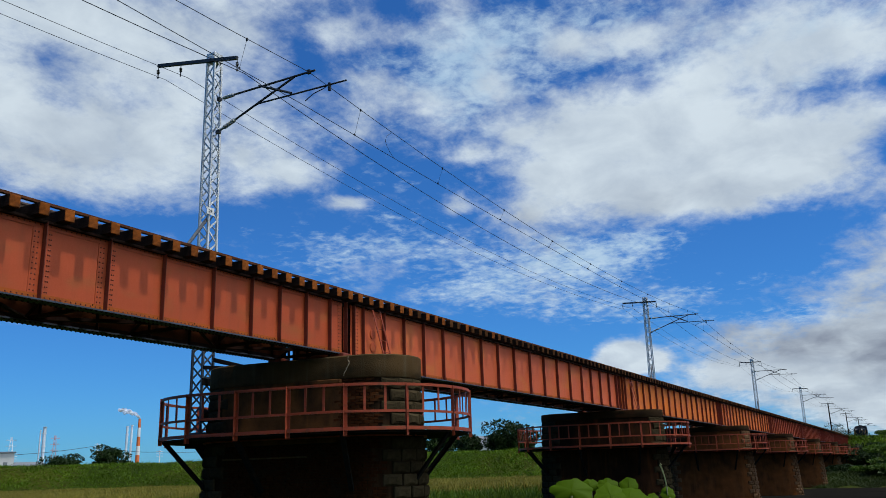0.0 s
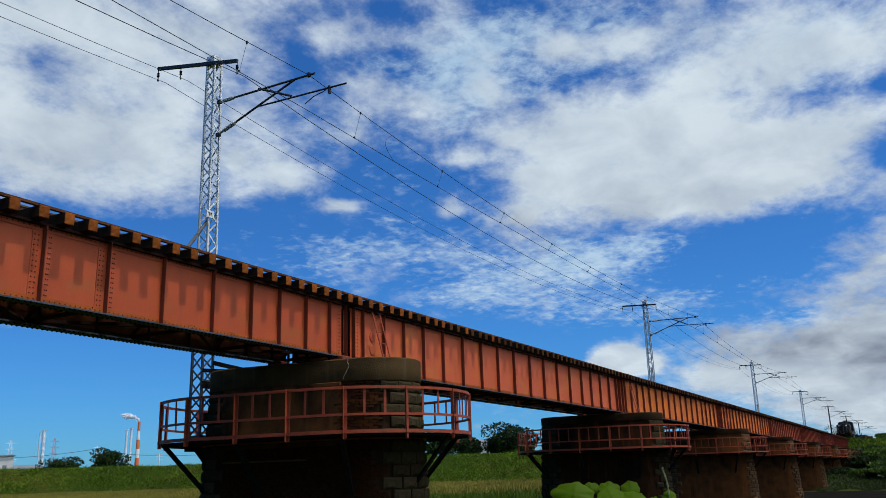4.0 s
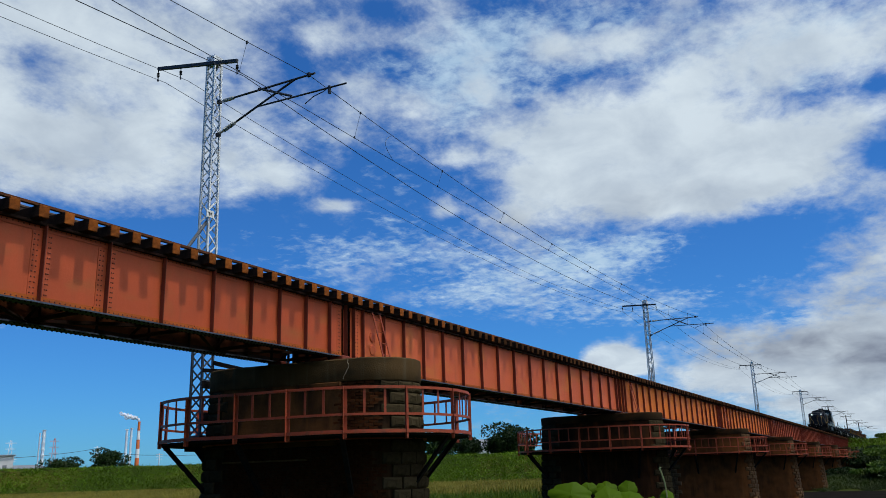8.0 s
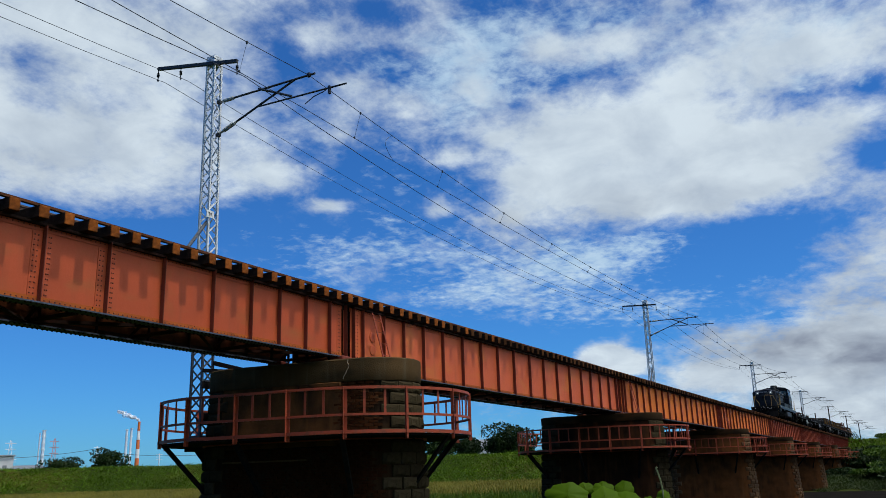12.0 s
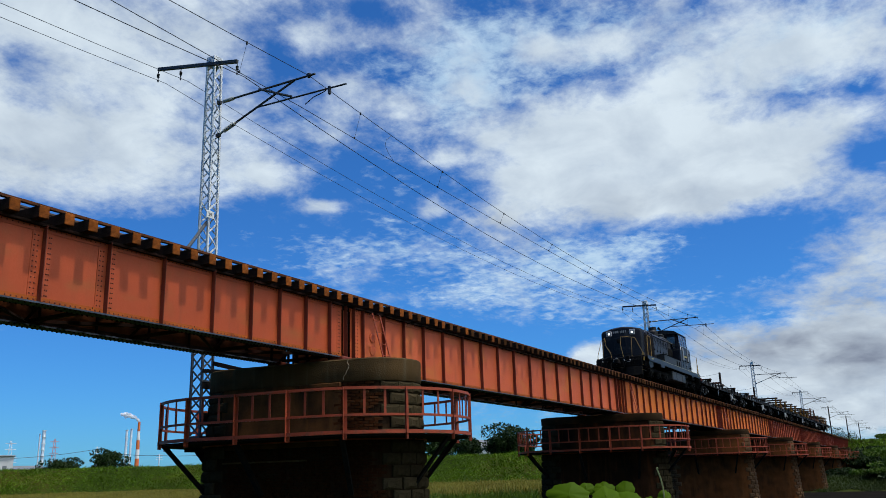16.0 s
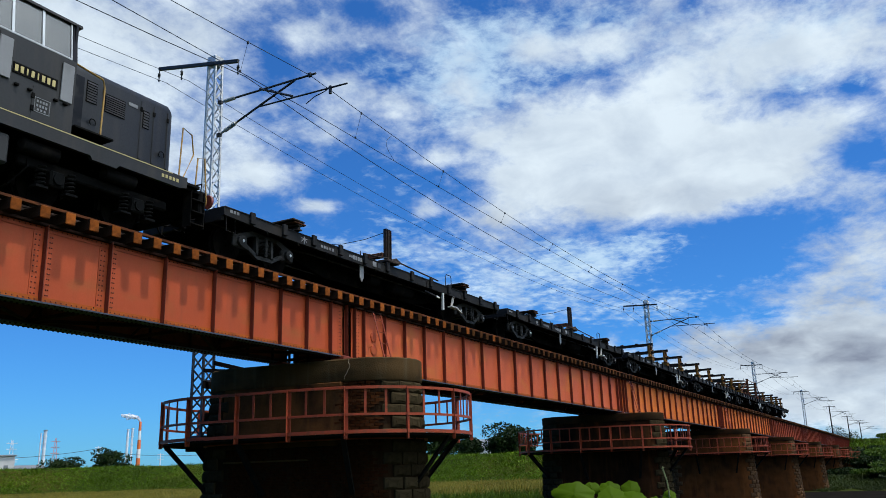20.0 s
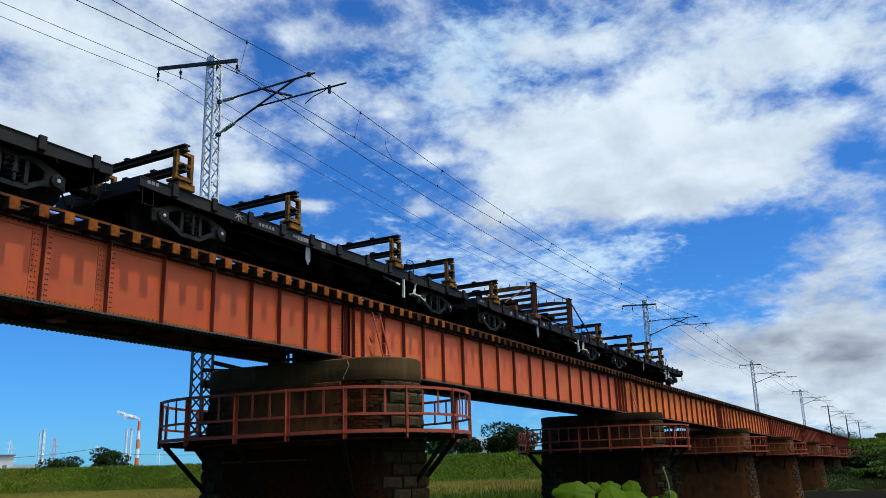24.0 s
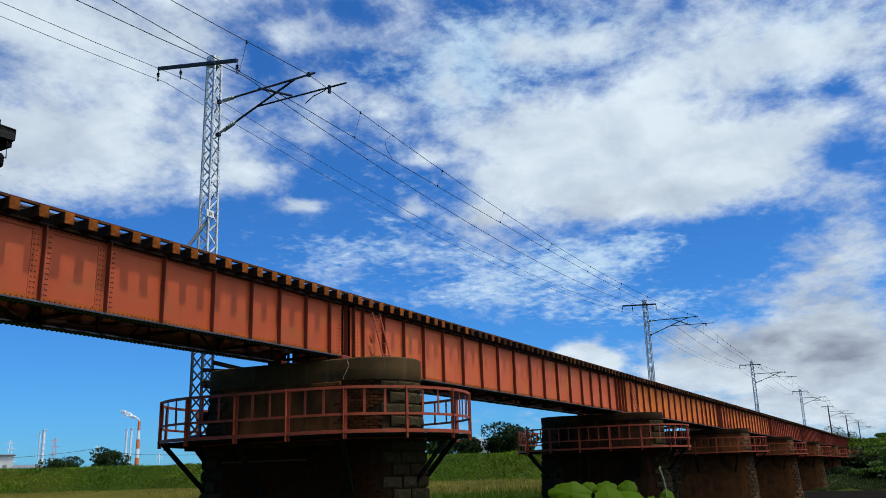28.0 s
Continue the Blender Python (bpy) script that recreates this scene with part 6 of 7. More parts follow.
    part("data_frame", Shape().box(8.76, 9.06, yb - 0.005, yb, 1.40, 1.41).box(8.76, 9.06, yb - 0.005, yb, 1.66, 1.67).box(8.76, 8.77, yb - 0.005, yb, 1.4101, 1.6599).box(9.05, 9.06, yb - 0.005, yb, 1.4101, 1.6599), PANEL_GREY, t, "thin pale painted frame")
    lettering(t, 4, 0.035, 0.045, 0.022, 8.80, 1.58, yb, PANEL_GREY)
    lettering(t, 4, 0.035, 0.045, 0.022, 8.80, 1.50, yb, PANEL_GREY)
    lettering(t, 3, 0.035, 0.04, 0.03, 8.82, 1.43, yb, PANEL_GREY)
    door_lines(t, [8.0, 8.72], 1.26, 1.85, -CW)
    for a in (7.7, 8.35, 8.6, 9.1, 9.3):
        part("bracket", Shape().cbox(a, a + 0.08, -CW - 0.05, -CW, 1.72, 1.76, 0.006), UNDER, t)
    part("wiper", Shape().rope([(7.47, -0.9, 2.42), (7.45, -0.88, 2.62), (7.45, -0.55, 2.78)], 0.010, 5), UNDER, t)
    part("front_door", Shape().cbox(7.478, 7.498, -1.38, -0.98, 1.75, 2.36, 0.01), LOCO_BLUE, t)
    part("grab_rail", Shape().rope([(7.44, -1.2, 2.40), (7.40, -1.2, 2.46), (7.40, -1.2, 3.30), (7.44, -1.2, 3.36)], 0.012, 5), UNDER, t)
    part("horn", Shape().lathe([(0.03, 7.55), (0.04, 7.35), (0.09, 7.2)], (0, -0.3, 3.80), 10, "x").box(7.5, 7.6, -0.34, -0.26, 3.69, 3.8), UNDER, t)
    part("roof_fitting", Shape().cbox(8.3, 8.9, -0.3, 0.3, 3.70, 3.80, 0.03).tube((7.75, 0.35, 3.68), (7.75, 0.35, 3.92), 0.03, 8), LOCO_ROOF, t)
    part("door_handrail", Shape().rope([(9.60, -1.30, 1.3), (9.60, -1.30, 2.55)], 0.015, 6), HANDRAIL, t)
    # short hood
    hood("short_hood", t, 9.52, 12.32, H, 2.98, 3.08, LOCO, round_rear=0.16)
    part("hood_door", Shape().box(9.60, 10.05, y - 0.006, y, 1.25, 2.7), LOCO_BLUE, t, "dark door recess")
    part("hood_handrail", Shape().rope([(9.62, y - 0.28, 2.74), (10.25, y - 0.28, 2.66), (10.30, y - 0.28, 2.5), (10.28, y - 0.28, 1.5)], 0.018, 6), HANDRAIL, t, "cream handrail")
    part("door_step", Shape().cbox(9.6, 10.45, -1.42, y, 1.42, 1.46, 0.006), UNDER, t)
    louvre(t, 10.12, 2.25, 0.22, 0.42, y)
    louvre(t, 10.55, 2.2, 0.46, 0.36, y)
    louvre(t, 11.48, 2.2, 0.14, 0.36, y, 6)
    part("maker_plate", Shape().box(11.1, 11.32, y - 0.010, y, 2.54, 2.61), PANEL_GREY, t, "small pale plate")
    door_lines(t, [10.5, 11.42, 11.75, 12.12], 1.26, 2.75, y)
    ring_handle(t, 10.28, 1.85, y)
    ring_handle(t, 11.98, 1.75, y)
    part("hood_base", Shape().cbox(9.6, 12.4, -1.02, -0.95, 1.21, 1.30, 0.01), GRILLE, t)
    for pts in ([(12.15, -1.35, 1.2), (12.2, -1.35, 2.35), (12.5, -1.3, 2.3), (12.62, -1.25, 1.9), (12.3, -1.3, 1.25)], [(12.75, -1.2, 1.1), (12.8, -1.2, 1.9), (13.0, -1.2, 1.95), (13.1, -1.2, 0.9)],
                [(12.75, 1.2, 1.1), (12.8, 1.2, 1.9), (13.0, 1.2, 1.95), (13.1, 1.2, 0.9)]):
        part("rear_handrail", Shape().rope(pts, 0.017, 6), HANDRAIL, t, "cream handrail")
    part("rear_hand_bar", Shape().rope([(12.9, -1.2, 1.1), (12.95, -1.2, 1.35), (12.95, 1.2, 1.35), (12.9, 1.2, 1.1)], 0.017, 6), UNDER, t)
    part("marker_disc", Shape().lathe([(0.15, 13.03), (0.16, 13.05), (0.16, 13.08)], (0.06, -1.22, 0.98), 18, "x"), RED, t, "dull red tail disc", smooth=True)
    lettering(t, 5, 0.06, 0.07, 0.035, 11.62, 1.07, -1.452, CREAM)
    lettering(t, 4, 0.06, 0.07, 0.035, 0.75, 1.08, -1.452, CREAM)
    # underframe
    for s in (-1, 1):
        for a, b, m in ((5.35, 6.25, LOCO_BOX), (6.27, 7.62, LOCO_BOX), (7.64, 8.45, LOCO_BOX)):
            lo, hi = sorted((s * 1.38, s * 0.65))
            part("fuel_tank", Shape().cbox(a, b, lo, hi, 0.33, 0.86, 0.04), m, t, "grey box tank below the sill")
    part("main_frame", Shape().box(0.2, 12.2, -0.5, 0.5, 0.72, 1.13), UNDER, t)
    for a in (8.7, 10.4):
        part("air_reservoir", Shape().lathe([(0.05, a), (0.13, a + 0.05), (0.13, a + 0.75), (0.05, a + 0.8)], (0, -1.2, 0.83), 12, "x"), UNDER, t, smooth=True)
    part("sand_pipe", Shape().rope([(8.95, -1.1, 0.9), (8.95, -1.15, 0.5), (8.8, -0.9, 0.2), (8.75, -0.6, 0.12)], 0.02, 6).rope([(0.75, -1.1, 0.9), (0.75, -1.15, 0.5), (0.95, -0.9, 0.2)], 0.02, 6), UNDER, t)
    front = loco_bogie(t, (1.55, 3.10, 4.65), "front_bogie")
    rear = loco_bogie(t, (9.55, 11.35), "rear_bogie")
    for x in (1.55, 3.10, 4.65):
        wheelset(front, x)
    for x in (9.55, 11.35):
        wheelset(rear, x)
    return t


loco = locomotive()

# ---- flat wagons ----
SIDE_Y, SILL_TOP = 1.27, 1.02


def wagon_bogie(t, x):
    """Cast side frames with two windows, springs, and axle boxes."""
    b = part("bogie", Shape().cbox(x - 0.14, x + 0.14, -1.0, 1.0, 0.42, 0.72, 0.03), BOGIE, t, "dark cast steel bogie")
    for y in (-1, 1):
        lo, hi = sorted((y * 0.93, y * 1.02))
        s = Shape()
        # top member, lower member, pillars and pedestals leave two openings
        s.prism([(x + a, z) for a, z in ((-1.05, 0.50), (-0.62, 0.56), (-0.40, 0.66), (0.40, 0.66), (0.62, 0.56), (1.05, 0.50), (0.86, 0.62), (0.45, 0.76), (-0.45, 0.76), (-0.86, 0.62))], lo, hi)
        s.prism([(x + a, z) for a, z in ((-0.70, 0.30), (-0.55, 0.28), (-0.26, 0.13), (0.26, 0.13), (0.55, 0.28), (0.70, 0.30), (0.62, 0.42), (0.22, 0.22), (-0.22, 0.22), (-0.62, 0.42))], lo, hi)
        for o in (-0.30, 0.22):
            s.box(x + o, x + o + 0.08, lo, hi, 0.2, 0.68)
        for o in (-0.825, 0.825):
            s.cbox(x + o - 0.22, x + o + 0.22, lo - 0.005, hi + 0.005, 0.28, 0.58, 0.03)
        part("side_frame", s, BOGIE, b)
        for o in (-0.825, 0.825):
            ab = Shape().lathe([(0.13, y * 1.02), (0.13, y * 1.10), (0.06, y * 1.12)], (x + o, 0, 0.43), 12, "y")
            part("axle_box", ab, BOGIE, b)
            part("axle_cap", Shape().lathe([(0.04, y * 1.121), (0.03, y * 1.13)], (x + o, 0, 0.43), 8, "y"), GALV, b)
        c = Shape()
        coil(c, x - 0.05, y * 0.99, 0.24, 0.60, 0.075, 4)
        coil(c, x + 0.08, y * 1.01, 0.24, 0.60, 0.06, 4)
        part("spring", c, UNDER, b)
        part("damper", Shape().tube((x, y * 1.06, 0.22), (x, y * 1.06, 0.66), 0.035, 8).tube((x, y * 1.06, 0.36), (x, y * 1.06, 0.52), 0.055, 8), BOGIE, b)
    for o in (-0.825, 0.825):
        wheelset(b, x + o)
    return b


def rack(t, x, h=1.90):
    """A yellow ladder-like end post on each side with two rail beams across."""
    r = part("rack", Shape().cbox(x - 0.24, x + 0.24, -1.34, -1.0, SILL_TOP + 0.01, SILL_TOP + 0.17, 0.02), YELLOW, t, "worn yellow steel rail rack")
    part("rack_seat", Shape().cbox(x - 0.24, x + 0.24, 1.0, 1.34, SILL_TOP + 0.01, SILL_TOP + 0.17, 0.02), YELLOW, r)
    for y in (-1.2, 1.2):
        for o in (-0.20, 0.20):
            part("rack_post", Shape().cbox(x + o - 0.045, x + o + 0.045, y - 0.06, y + 0.06, SILL_TOP + 0.16, h - 0.05, 0.01), YELLOW, r)
        for z in (1.27, 1.56, h - 0.08):
            part("rack_rung", Shape().cbox(x - 0.25, x + 0.25, y - 0.055, y + 0.055, z, z + 0.075, 0.008), YELLOW, r)
        part("rack_foot", Shape().cbox(x - 0.30, x + 0.12, y - 0.17, y + 0.17, SILL_TOP + 0.171, SILL_TOP + 0.23, 0.012), YELLOW, r)
    for z in (1.47, h + 0.02):
        for o in (-0.12,):
            part("rack_beam", Shape().ibeam((x + o, -1.42, z), (x + o, 1.42, z), 0.16, 0.14, 0.03), RACK_IRON, r, "dark iron cross beam")
        for y in (-0.5, 0.35, 1.0):
            part("rack_clip", Shape().cbox(x - 0.22, x - 0.02, y - 0.07, y + 0.07, z + 0.072, z + 0.12, 0.01), RACK_IRON, r)
    return r


def low_rack(t, x):
    r = part("rack", Shape().ibeam((x, -1.36, SILL_TOP + 0.10), (x, 1.36, SILL_TOP + 0.10), 0.18, 0.14, 0.03), RACK_IRON, t, "low dark iron cross beam")
    part("rack_plate", Shape().cbox(x - 0.22, x + 0.22, -1.38, -1.05, SILL_TOP + 0.18, SILL_TOP + 0.22, 0.01).cbox(x - 0.22, x + 0.22, 1.05, 1.38, SILL_TOP + 0.18, SILL_TOP + 0.22, 0.01), RACK_RED, r)
    part("rack_plate", Shape().cbox(x - 0.3, x + 0.14, -1.40, 1.40, SILL_TOP + 0.225, SILL_TOP + 0.27, 0.01), RACK_IRON, r)
    return r


def tall_frame(t, x, top=2.45):
    r = part("rack", Shape().cbox(x - 0.2, x + 0.3, -1.36, -1.0, SILL_TOP + 0.01, SILL_TOP + 0.20, 0.02), RACK_RED, t, "tall rusty red rail rack with cross slats")
    part("rack_seat", Shape().cbox(x - 0.2, x + 0.3, 1.0, 1.36, SILL_TOP + 0.01, SILL_TOP + 0.20, 0.02), RACK_RED, r)
    for y in (-1.22, 1.22):
        for o in (-0.06, 0.13):
            part("rack_post", Shape().ibeam((x + o, y, SILL_TOP + 0.18), (x + o, y, top), 0.13, 0.15, 0.015, (1, 0, 0)), RACK_RED, r)
        part("post_cap", Shape().cbox(x - 0.14, x + 0.24, y - 0.1, y + 0.1, top, top + 0.04, 0.008), RACK_IRON, r)
    for i, z in enumerate((1.36, 1.60, 1.84, 2.10)):
        part("rack_slat", Shape().ibeam((x, -1.15, z), (x, 1.15, z), 0.10, 0.12, 0.02), RACK_RED if i % 2 else YELLOW, r)
    part("rack_slat", Shape().prism([(-1.15, 2.28), (1.15, 2.28), (1.1, 2.36), (0.5, 2.44), (-0.5, 2.44), (-1.1, 2.36)], x - 0.05, x + 0.05, "x"), YELLOW if x < 7 else RACK_IRON, r, "arched top beam")
    for k in range(6):
        yy = -0.95 + 0.38 * k
        part("pin", Shape().tube((x, yy, 2.30), (x, yy, 2.56), 0.014, 5), RACK_IRON, r)
    part("chain_block", Shape().cbox(x - 0.08, x + 0.1, -0.25, 0.25, 1.56, 1.98, 0.05).cbox(x - 0.12, x + 0.14, -0.5, -0.1, 1.62, 1.80, 0.04), UNDER, r)
    return r


def wagon(k, kind):
    x0 = 13.58 + 14.55 * (k - 1)
    note = {"post": "black flat wagon with two stanchions and low cross beams", "rack": "black flat wagon carrying yellow empty rail racks", "tall": "black flat wagon with tall rusty rail racks and stay rods"}[kind]
    t = thing("flat_wagon", pose(X0 + x0, TRACK_Y, RAIL_Z), note, "freight wagon", "flat wagons of the train")
    L = 13.9
    part("deck", Shape().box(0.05, L - 0.05, -SIDE_Y + 0.09, SIDE_Y - 0.09, SILL_TOP - 0.06, SILL_TOP - 0.012), UNDER, t, "dark timber deck")
    for s in (-1, 1):
        lo, hi = sorted((s * SIDE_Y, s * (SIDE_Y - 0.08)))
        part("side_sill", Shape().prism([(0.0, SILL_TOP), (L, SILL_TOP), (L, SILL_TOP - 0.20), (L - 1.6, SILL_TOP - 0.26), (1.6, SILL_TOP - 0.26), (0.0, SILL_TOP - 0.20)], lo, hi), WAGON, t)
    for a, b in ((0.0, 0.08), (L - 0.08, L)):
        part("end_sill", Shape().box(a, b, -SIDE_Y + 0.08, SIDE_Y - 0.08, SILL_TOP - 0.30, SILL_TOP), WAGON, t)
    fish = [(0.4, SILL_TOP - 0.062), (L - 0.4, SILL_TOP - 0.062), (L - 0.4, 0.70), (L - 3.4, 0.66), (L - 4.6, 0.40), (4.6, 0.40), (3.4, 0.66), (0.4, 0.70)]
    for y in (-0.42, 0.42):
        part("centre_beam", Shape().prism(fish, y - 0.03, y + 0.03), UNDER, t)
    for i in range(9):
        x = 0.9 + 1.5 * i
        part("cross_bearer", Shape().box(x - 0.02, x + 0.02, -SIDE_Y + 0.08, SIDE_Y - 0.08, SILL_TOP - 0.24, SILL_TOP - 0.061), UNDER, t)
    for i in range(12):
        x = 0.87 + 1.13 * i + (0.2 if i > 5 else 0)
        if x > L - 0.4:
            continue
        for s in (-1, 1):
            lo, hi = sorted((s * (SIDE_Y + 0.001), s * (SIDE_Y + 0.075)))
            part("stake_pocket", Shape().cbox(x - 0.075, x + 0.075, lo, hi, SILL_TOP - 0.22, SILL_TOP + 0.055, 0.012), WAGON, t)
    for i in range(11):
        x = 1.4 + 1.13 * i
        part("rope_hook", Shape().rope([(x, -SIDE_Y - 0.01, SILL_TOP - 0.25), (x, -SIDE_Y - 0.02, SILL_TOP - 0.33), (x + 0.05, -SIDE_Y - 0.02, SILL_TOP - 0.34)], 0.012, 5), UNDER, t)
    wagon_bogie(t, 1.63)
    wagon_bogie(t, 12.07)
    coupler(t, 0.0, -1)
    coupler(t, L, 1)
    # brake gear on the side
    part("brake_cylinder", Shape().lathe([(0.05, 6.2), (0.16, 6.25), (0.16, 6.75), (0.05, 6.8)], (0, -0.75, 0.62), 12, "x"), UNDER, t, smooth=True)
    part("air_tank", Shape().lathe([(0.05, 7.4), (0.2, 7.5), (0.2, 8.6), (0.05, 8.7)], (0, -0.7, 0.62), 12, "x"), UNDER, t, smooth=True)
    part("brake_pipe", Shape().rope([(0.1, -0.62, 0.80), (2.9, -0.62, 0.78), (3.4, -0.95, 0.70), (10.2, -0.95, 0.70), (10.9, -0.62, 0.78), (L - 0.1, -0.62, 0.80)], 0.022, 6), BOGIE, t, "dark brake pipe along the frame")
    for a in (4.1, 5.9, 7.9, 9.3):
        part("pipe_hanger", Shape().box(a - 0.02, a + 0.02, -0.99, -0.93, 0.66, SILL_TOP - 0.062), UNDER, t)
    part("brake_rod", Shape().tube((3.1, -0.35, 0.45), (10.6, -0.35, 0.45), 0.018, 6), BOGIE, t)
    for a in (0.25, L - 0.25):
        part("corner_step", Shape().rope([(a - 0.14, -1.22, SILL_TOP - 0.2), (a - 0.14, -1.24, 0.48), (a + 0.14, -1.24, 0.48), (a + 0.14, -1.22, SILL_TOP - 0.2)], 0.013, 5), WAGON, t, "bent steel corner step")
    for i in range(5):
        part("sill_rib", Shape().box(1.95 + 2.26 * i, 1.97 + 2.26 * i, -SIDE_Y - 0.014, -SIDE_Y - 0.001, SILL_TOP - 0.25, SILL_TOP - 0.01), WAGON, t)
    part("sill_lip", Shape().box(0.01, L - 0.01, -SIDE_Y - 0.018, -SIDE_Y - 0.001, SILL_TOP - 0.018, SILL_TOP - 0.001), WAGON, t)
    part("brake_lever", Shape().beam((8.75, -1.2, 0.66), (9.42, -1.22, 0.60), 0.03, 0.05), WAGON, t)
    part("lever_grip", Shape().beam((9.43, -1.22, 0.60), (9.62, -1.22, 0.58), 0.034, 0.055), WHITE, t, "white painted lever end")
    part("lever_guide", Shape().box(9.78, 9.84, -1.27, -1.2, 0.22, 0.76), WHITE, t, "white painted guide bar")
    part("step_post", Shape().beam((10.50, -1.24, 0.76), (10.38, -1.24, 0.40), 0.07, 0.03), WHITE, t, "white painted step hanger")
    part("step", Shape().cbox(10.2, 10.62, -1.36, -1.18, 0.36, 0.40, 0.008), WHITE, t)
    part("step", Shape().beam((10.45, -1.34, 0.40), (10.95, -1.30, 0.28), 0.04, 0.03), GALV, t)
    part("hand_hold", Shape().rope([(10.05, -1.22, SILL_TOP - 0.1), (10.05, -1.22, SILL_TOP + 0.36), (10.10, -1.22, SILL_TOP + 0.41), (10.38, -1.22, SILL_TOP + 0.41), (10.43, -1.22, SILL_TOP + 0.36), (10.43, -1.22, SILL_TOP - 0.1)], 0.014, 6), WAGON, t, "bent handhold")
    part("data_plate", Shape().prism([(5.26, 0.76), (5.44, 0.76), (5.44, 0.42), (5.35, 0.30), (5.26, 0.42)], -1.215, -1.20), PANEL_GREY, t, "pointed pale plate")
    y = -SIDE_Y - 0.001
    lettering(t, 3, 0.075, 0.07, 0.03, 0.18, SILL_TOP - 0.11, y, PANEL_GREY)
    lettering(t, 5, 0.075, 0.075, 0.04, 3.45, SILL_TOP - 0.18, y, PANEL_GREY)
    lettering(t, 4, 0.085, 0.11, 0.03, 4.85, SILL_TOP - 0.19, y, PANEL_GREY, "row of white bars on the sill")
    lettering(t, 2, 0.06, 0.06, 0.03, 4.68, SILL_TOP - 0.16, y, PANEL_GREY)
    part("label_holder", Shape().cbox(5.80, 5.96, y - 0.02, y, SILL_TOP - 0.20, SILL_TOP - 0.05, 0.005), PANEL_GREY, t, "pale card holder")
    part("label_holder", Shape().cbox(6.02, 6.18, y - 0.02, y, SILL_TOP - 0.20, SILL_TOP - 0.05, 0.005), LOCO_BOX, t)
    mark = Shape().box(2.66, 2.90, y - 0.006, y, SILL_TOP - 0.115, SILL_TOP - 0.095).box(2.768, 2.792, y - 0.006, y, SILL_TOP - 0.24, SILL_TOP - 0.116).box(2.768, 2.792, y - 0.006, y, SILL_TOP - 0.094, SILL_TOP - 0.05)
    part("station_mark", mark.beam((2.77, y - 0.004, SILL_TOP - 0.11), (2.67, y - 0.004, SILL_TOP - 0.20), 0.006, 0.02).beam((2.79, y - 0.004, SILL_TOP - 0.11), (2.89, y - 0.004, SILL_TOP - 0.20), 0.006, 0.02), PANEL_GREY, t, "white painted mark")
    if kind == "post":
        low_rack(t, 2.5)
        low_rack(t, 11.2)
        r = part("stanchion_frame", Shape().cbox(6.45, 7.05, -1.38, -0.98, SILL_TOP + 0.06, SILL_TOP + 0.15, 0.02), RACK_IRON, t, "rusty stanchion base")
        part("stanchion_seat", Shape().cbox(6.45, 7.05, 0.98, 1.38, SILL_TOP + 0.06, SILL_TOP + 0.15, 0.02), RACK_IRON, r)
        for yy in (-1.18, 1.18):
            part("stanchion", Shape().ibeam((6.63, yy, SILL_TOP + 0.14), (6.63, yy, 2.12), 0.11, 0.11, 0.018, (1, 0, 0)).ibeam((6.79, yy, SILL_TOP + 0.14), (6.79, yy, 2.12), 0.11, 0.11, 0.018, (1, 0, 0)), RACK_IRON, r, "dark rusty stanchion")
        part("stanchion_beam", Shape().cbox(6.55, 6.71, -1.1, 1.1, 1.28, 1.42, 0.01), RACK_RED, r, "rusty red cross beam")
        part("pin", Shape().tube((6.60, -0.3, 1.42), (6.60, -0.3, 1.6), 0.015, 5).tube((6.60, 0.4, 1.42), (6.60, 0.4, 1.6), 0.015, 5), RACK_IRON, r)
        part("rope", Shape().rope([(6.69, -1.12, 2.05), (6.69, -0.4, 1.95), (6.69, 0.4, 1.94), (6.69, 1.12, 2.03)], 0.010, 5), UNDER, r)
        part("wedge", Shape().prism([(6.70, 1.17), (7.25, 1.17), (7.25, 1.21), (7.00, 1.3)], -1.3, -1.15).prism([(6.70, 1.17), (7.15, 1.17), (7.15, 1.21), (7.05, 1.36)], -1.0, -0.9), RACK_IRON, r)
        for yy in (-1.3, 1.3):
            part("tie_rod", Shape().rope([(7.05, yy, SILL_TOP + 0.18), (8.2, yy, SILL_TOP + 0.12), (9.42, yy, SILL_TOP + 0.06)], 0.022, 6), RACK_IRON, t)
            part("tie_rod", Shape().rope([(6.50, yy, SILL_TOP + 0.18), (6.0, yy, SILL_TOP + 0.12), (5.3, yy, SILL_TOP + 0.06)], 0.022, 6), RACK_IRON, t)
    elif kind == "rack":
        for x in {3: (4.5, 7.65, 11.1), 4: (1.15, 4.75, 9.45, 12.75), 6: (3.15, 6.3, 9.1)}[k]:
            rack(t, x)
    else:
        rack(t, 1.47, 1.78)
        rack(t, 12.75, 1.80)
        tall_frame(t, 5.1)
        tall_frame(t, 9.0)
        part("yellow_beam", Shape().cbox(3.0, 3.25, -1.35, 1.35, SILL_TOP + 0.02, SILL_TOP + 0.2, 0.02), RACK_RED, t)
        for yy in (-1.22, 1.22):
            part("stay_rod", Shape().tube((5.0, yy, 2.40), (2.3, yy, SILL_TOP + 0.2), 0.028, 7), RACK_RED, t, "rusty red stay rod")
            part("stay_rod", Shape().tube((5.2, yy, 2.42), (8.95, yy, 2.42), 0.028, 7), YELLOW, t, "yellow tie bar")
            part("stay_rod", Shape().tube((9.15, yy, 2.40), (11.6, yy, SILL_TOP + 0.15), 0.032, 7), RACK_RED, t, "rusty red stay rod")
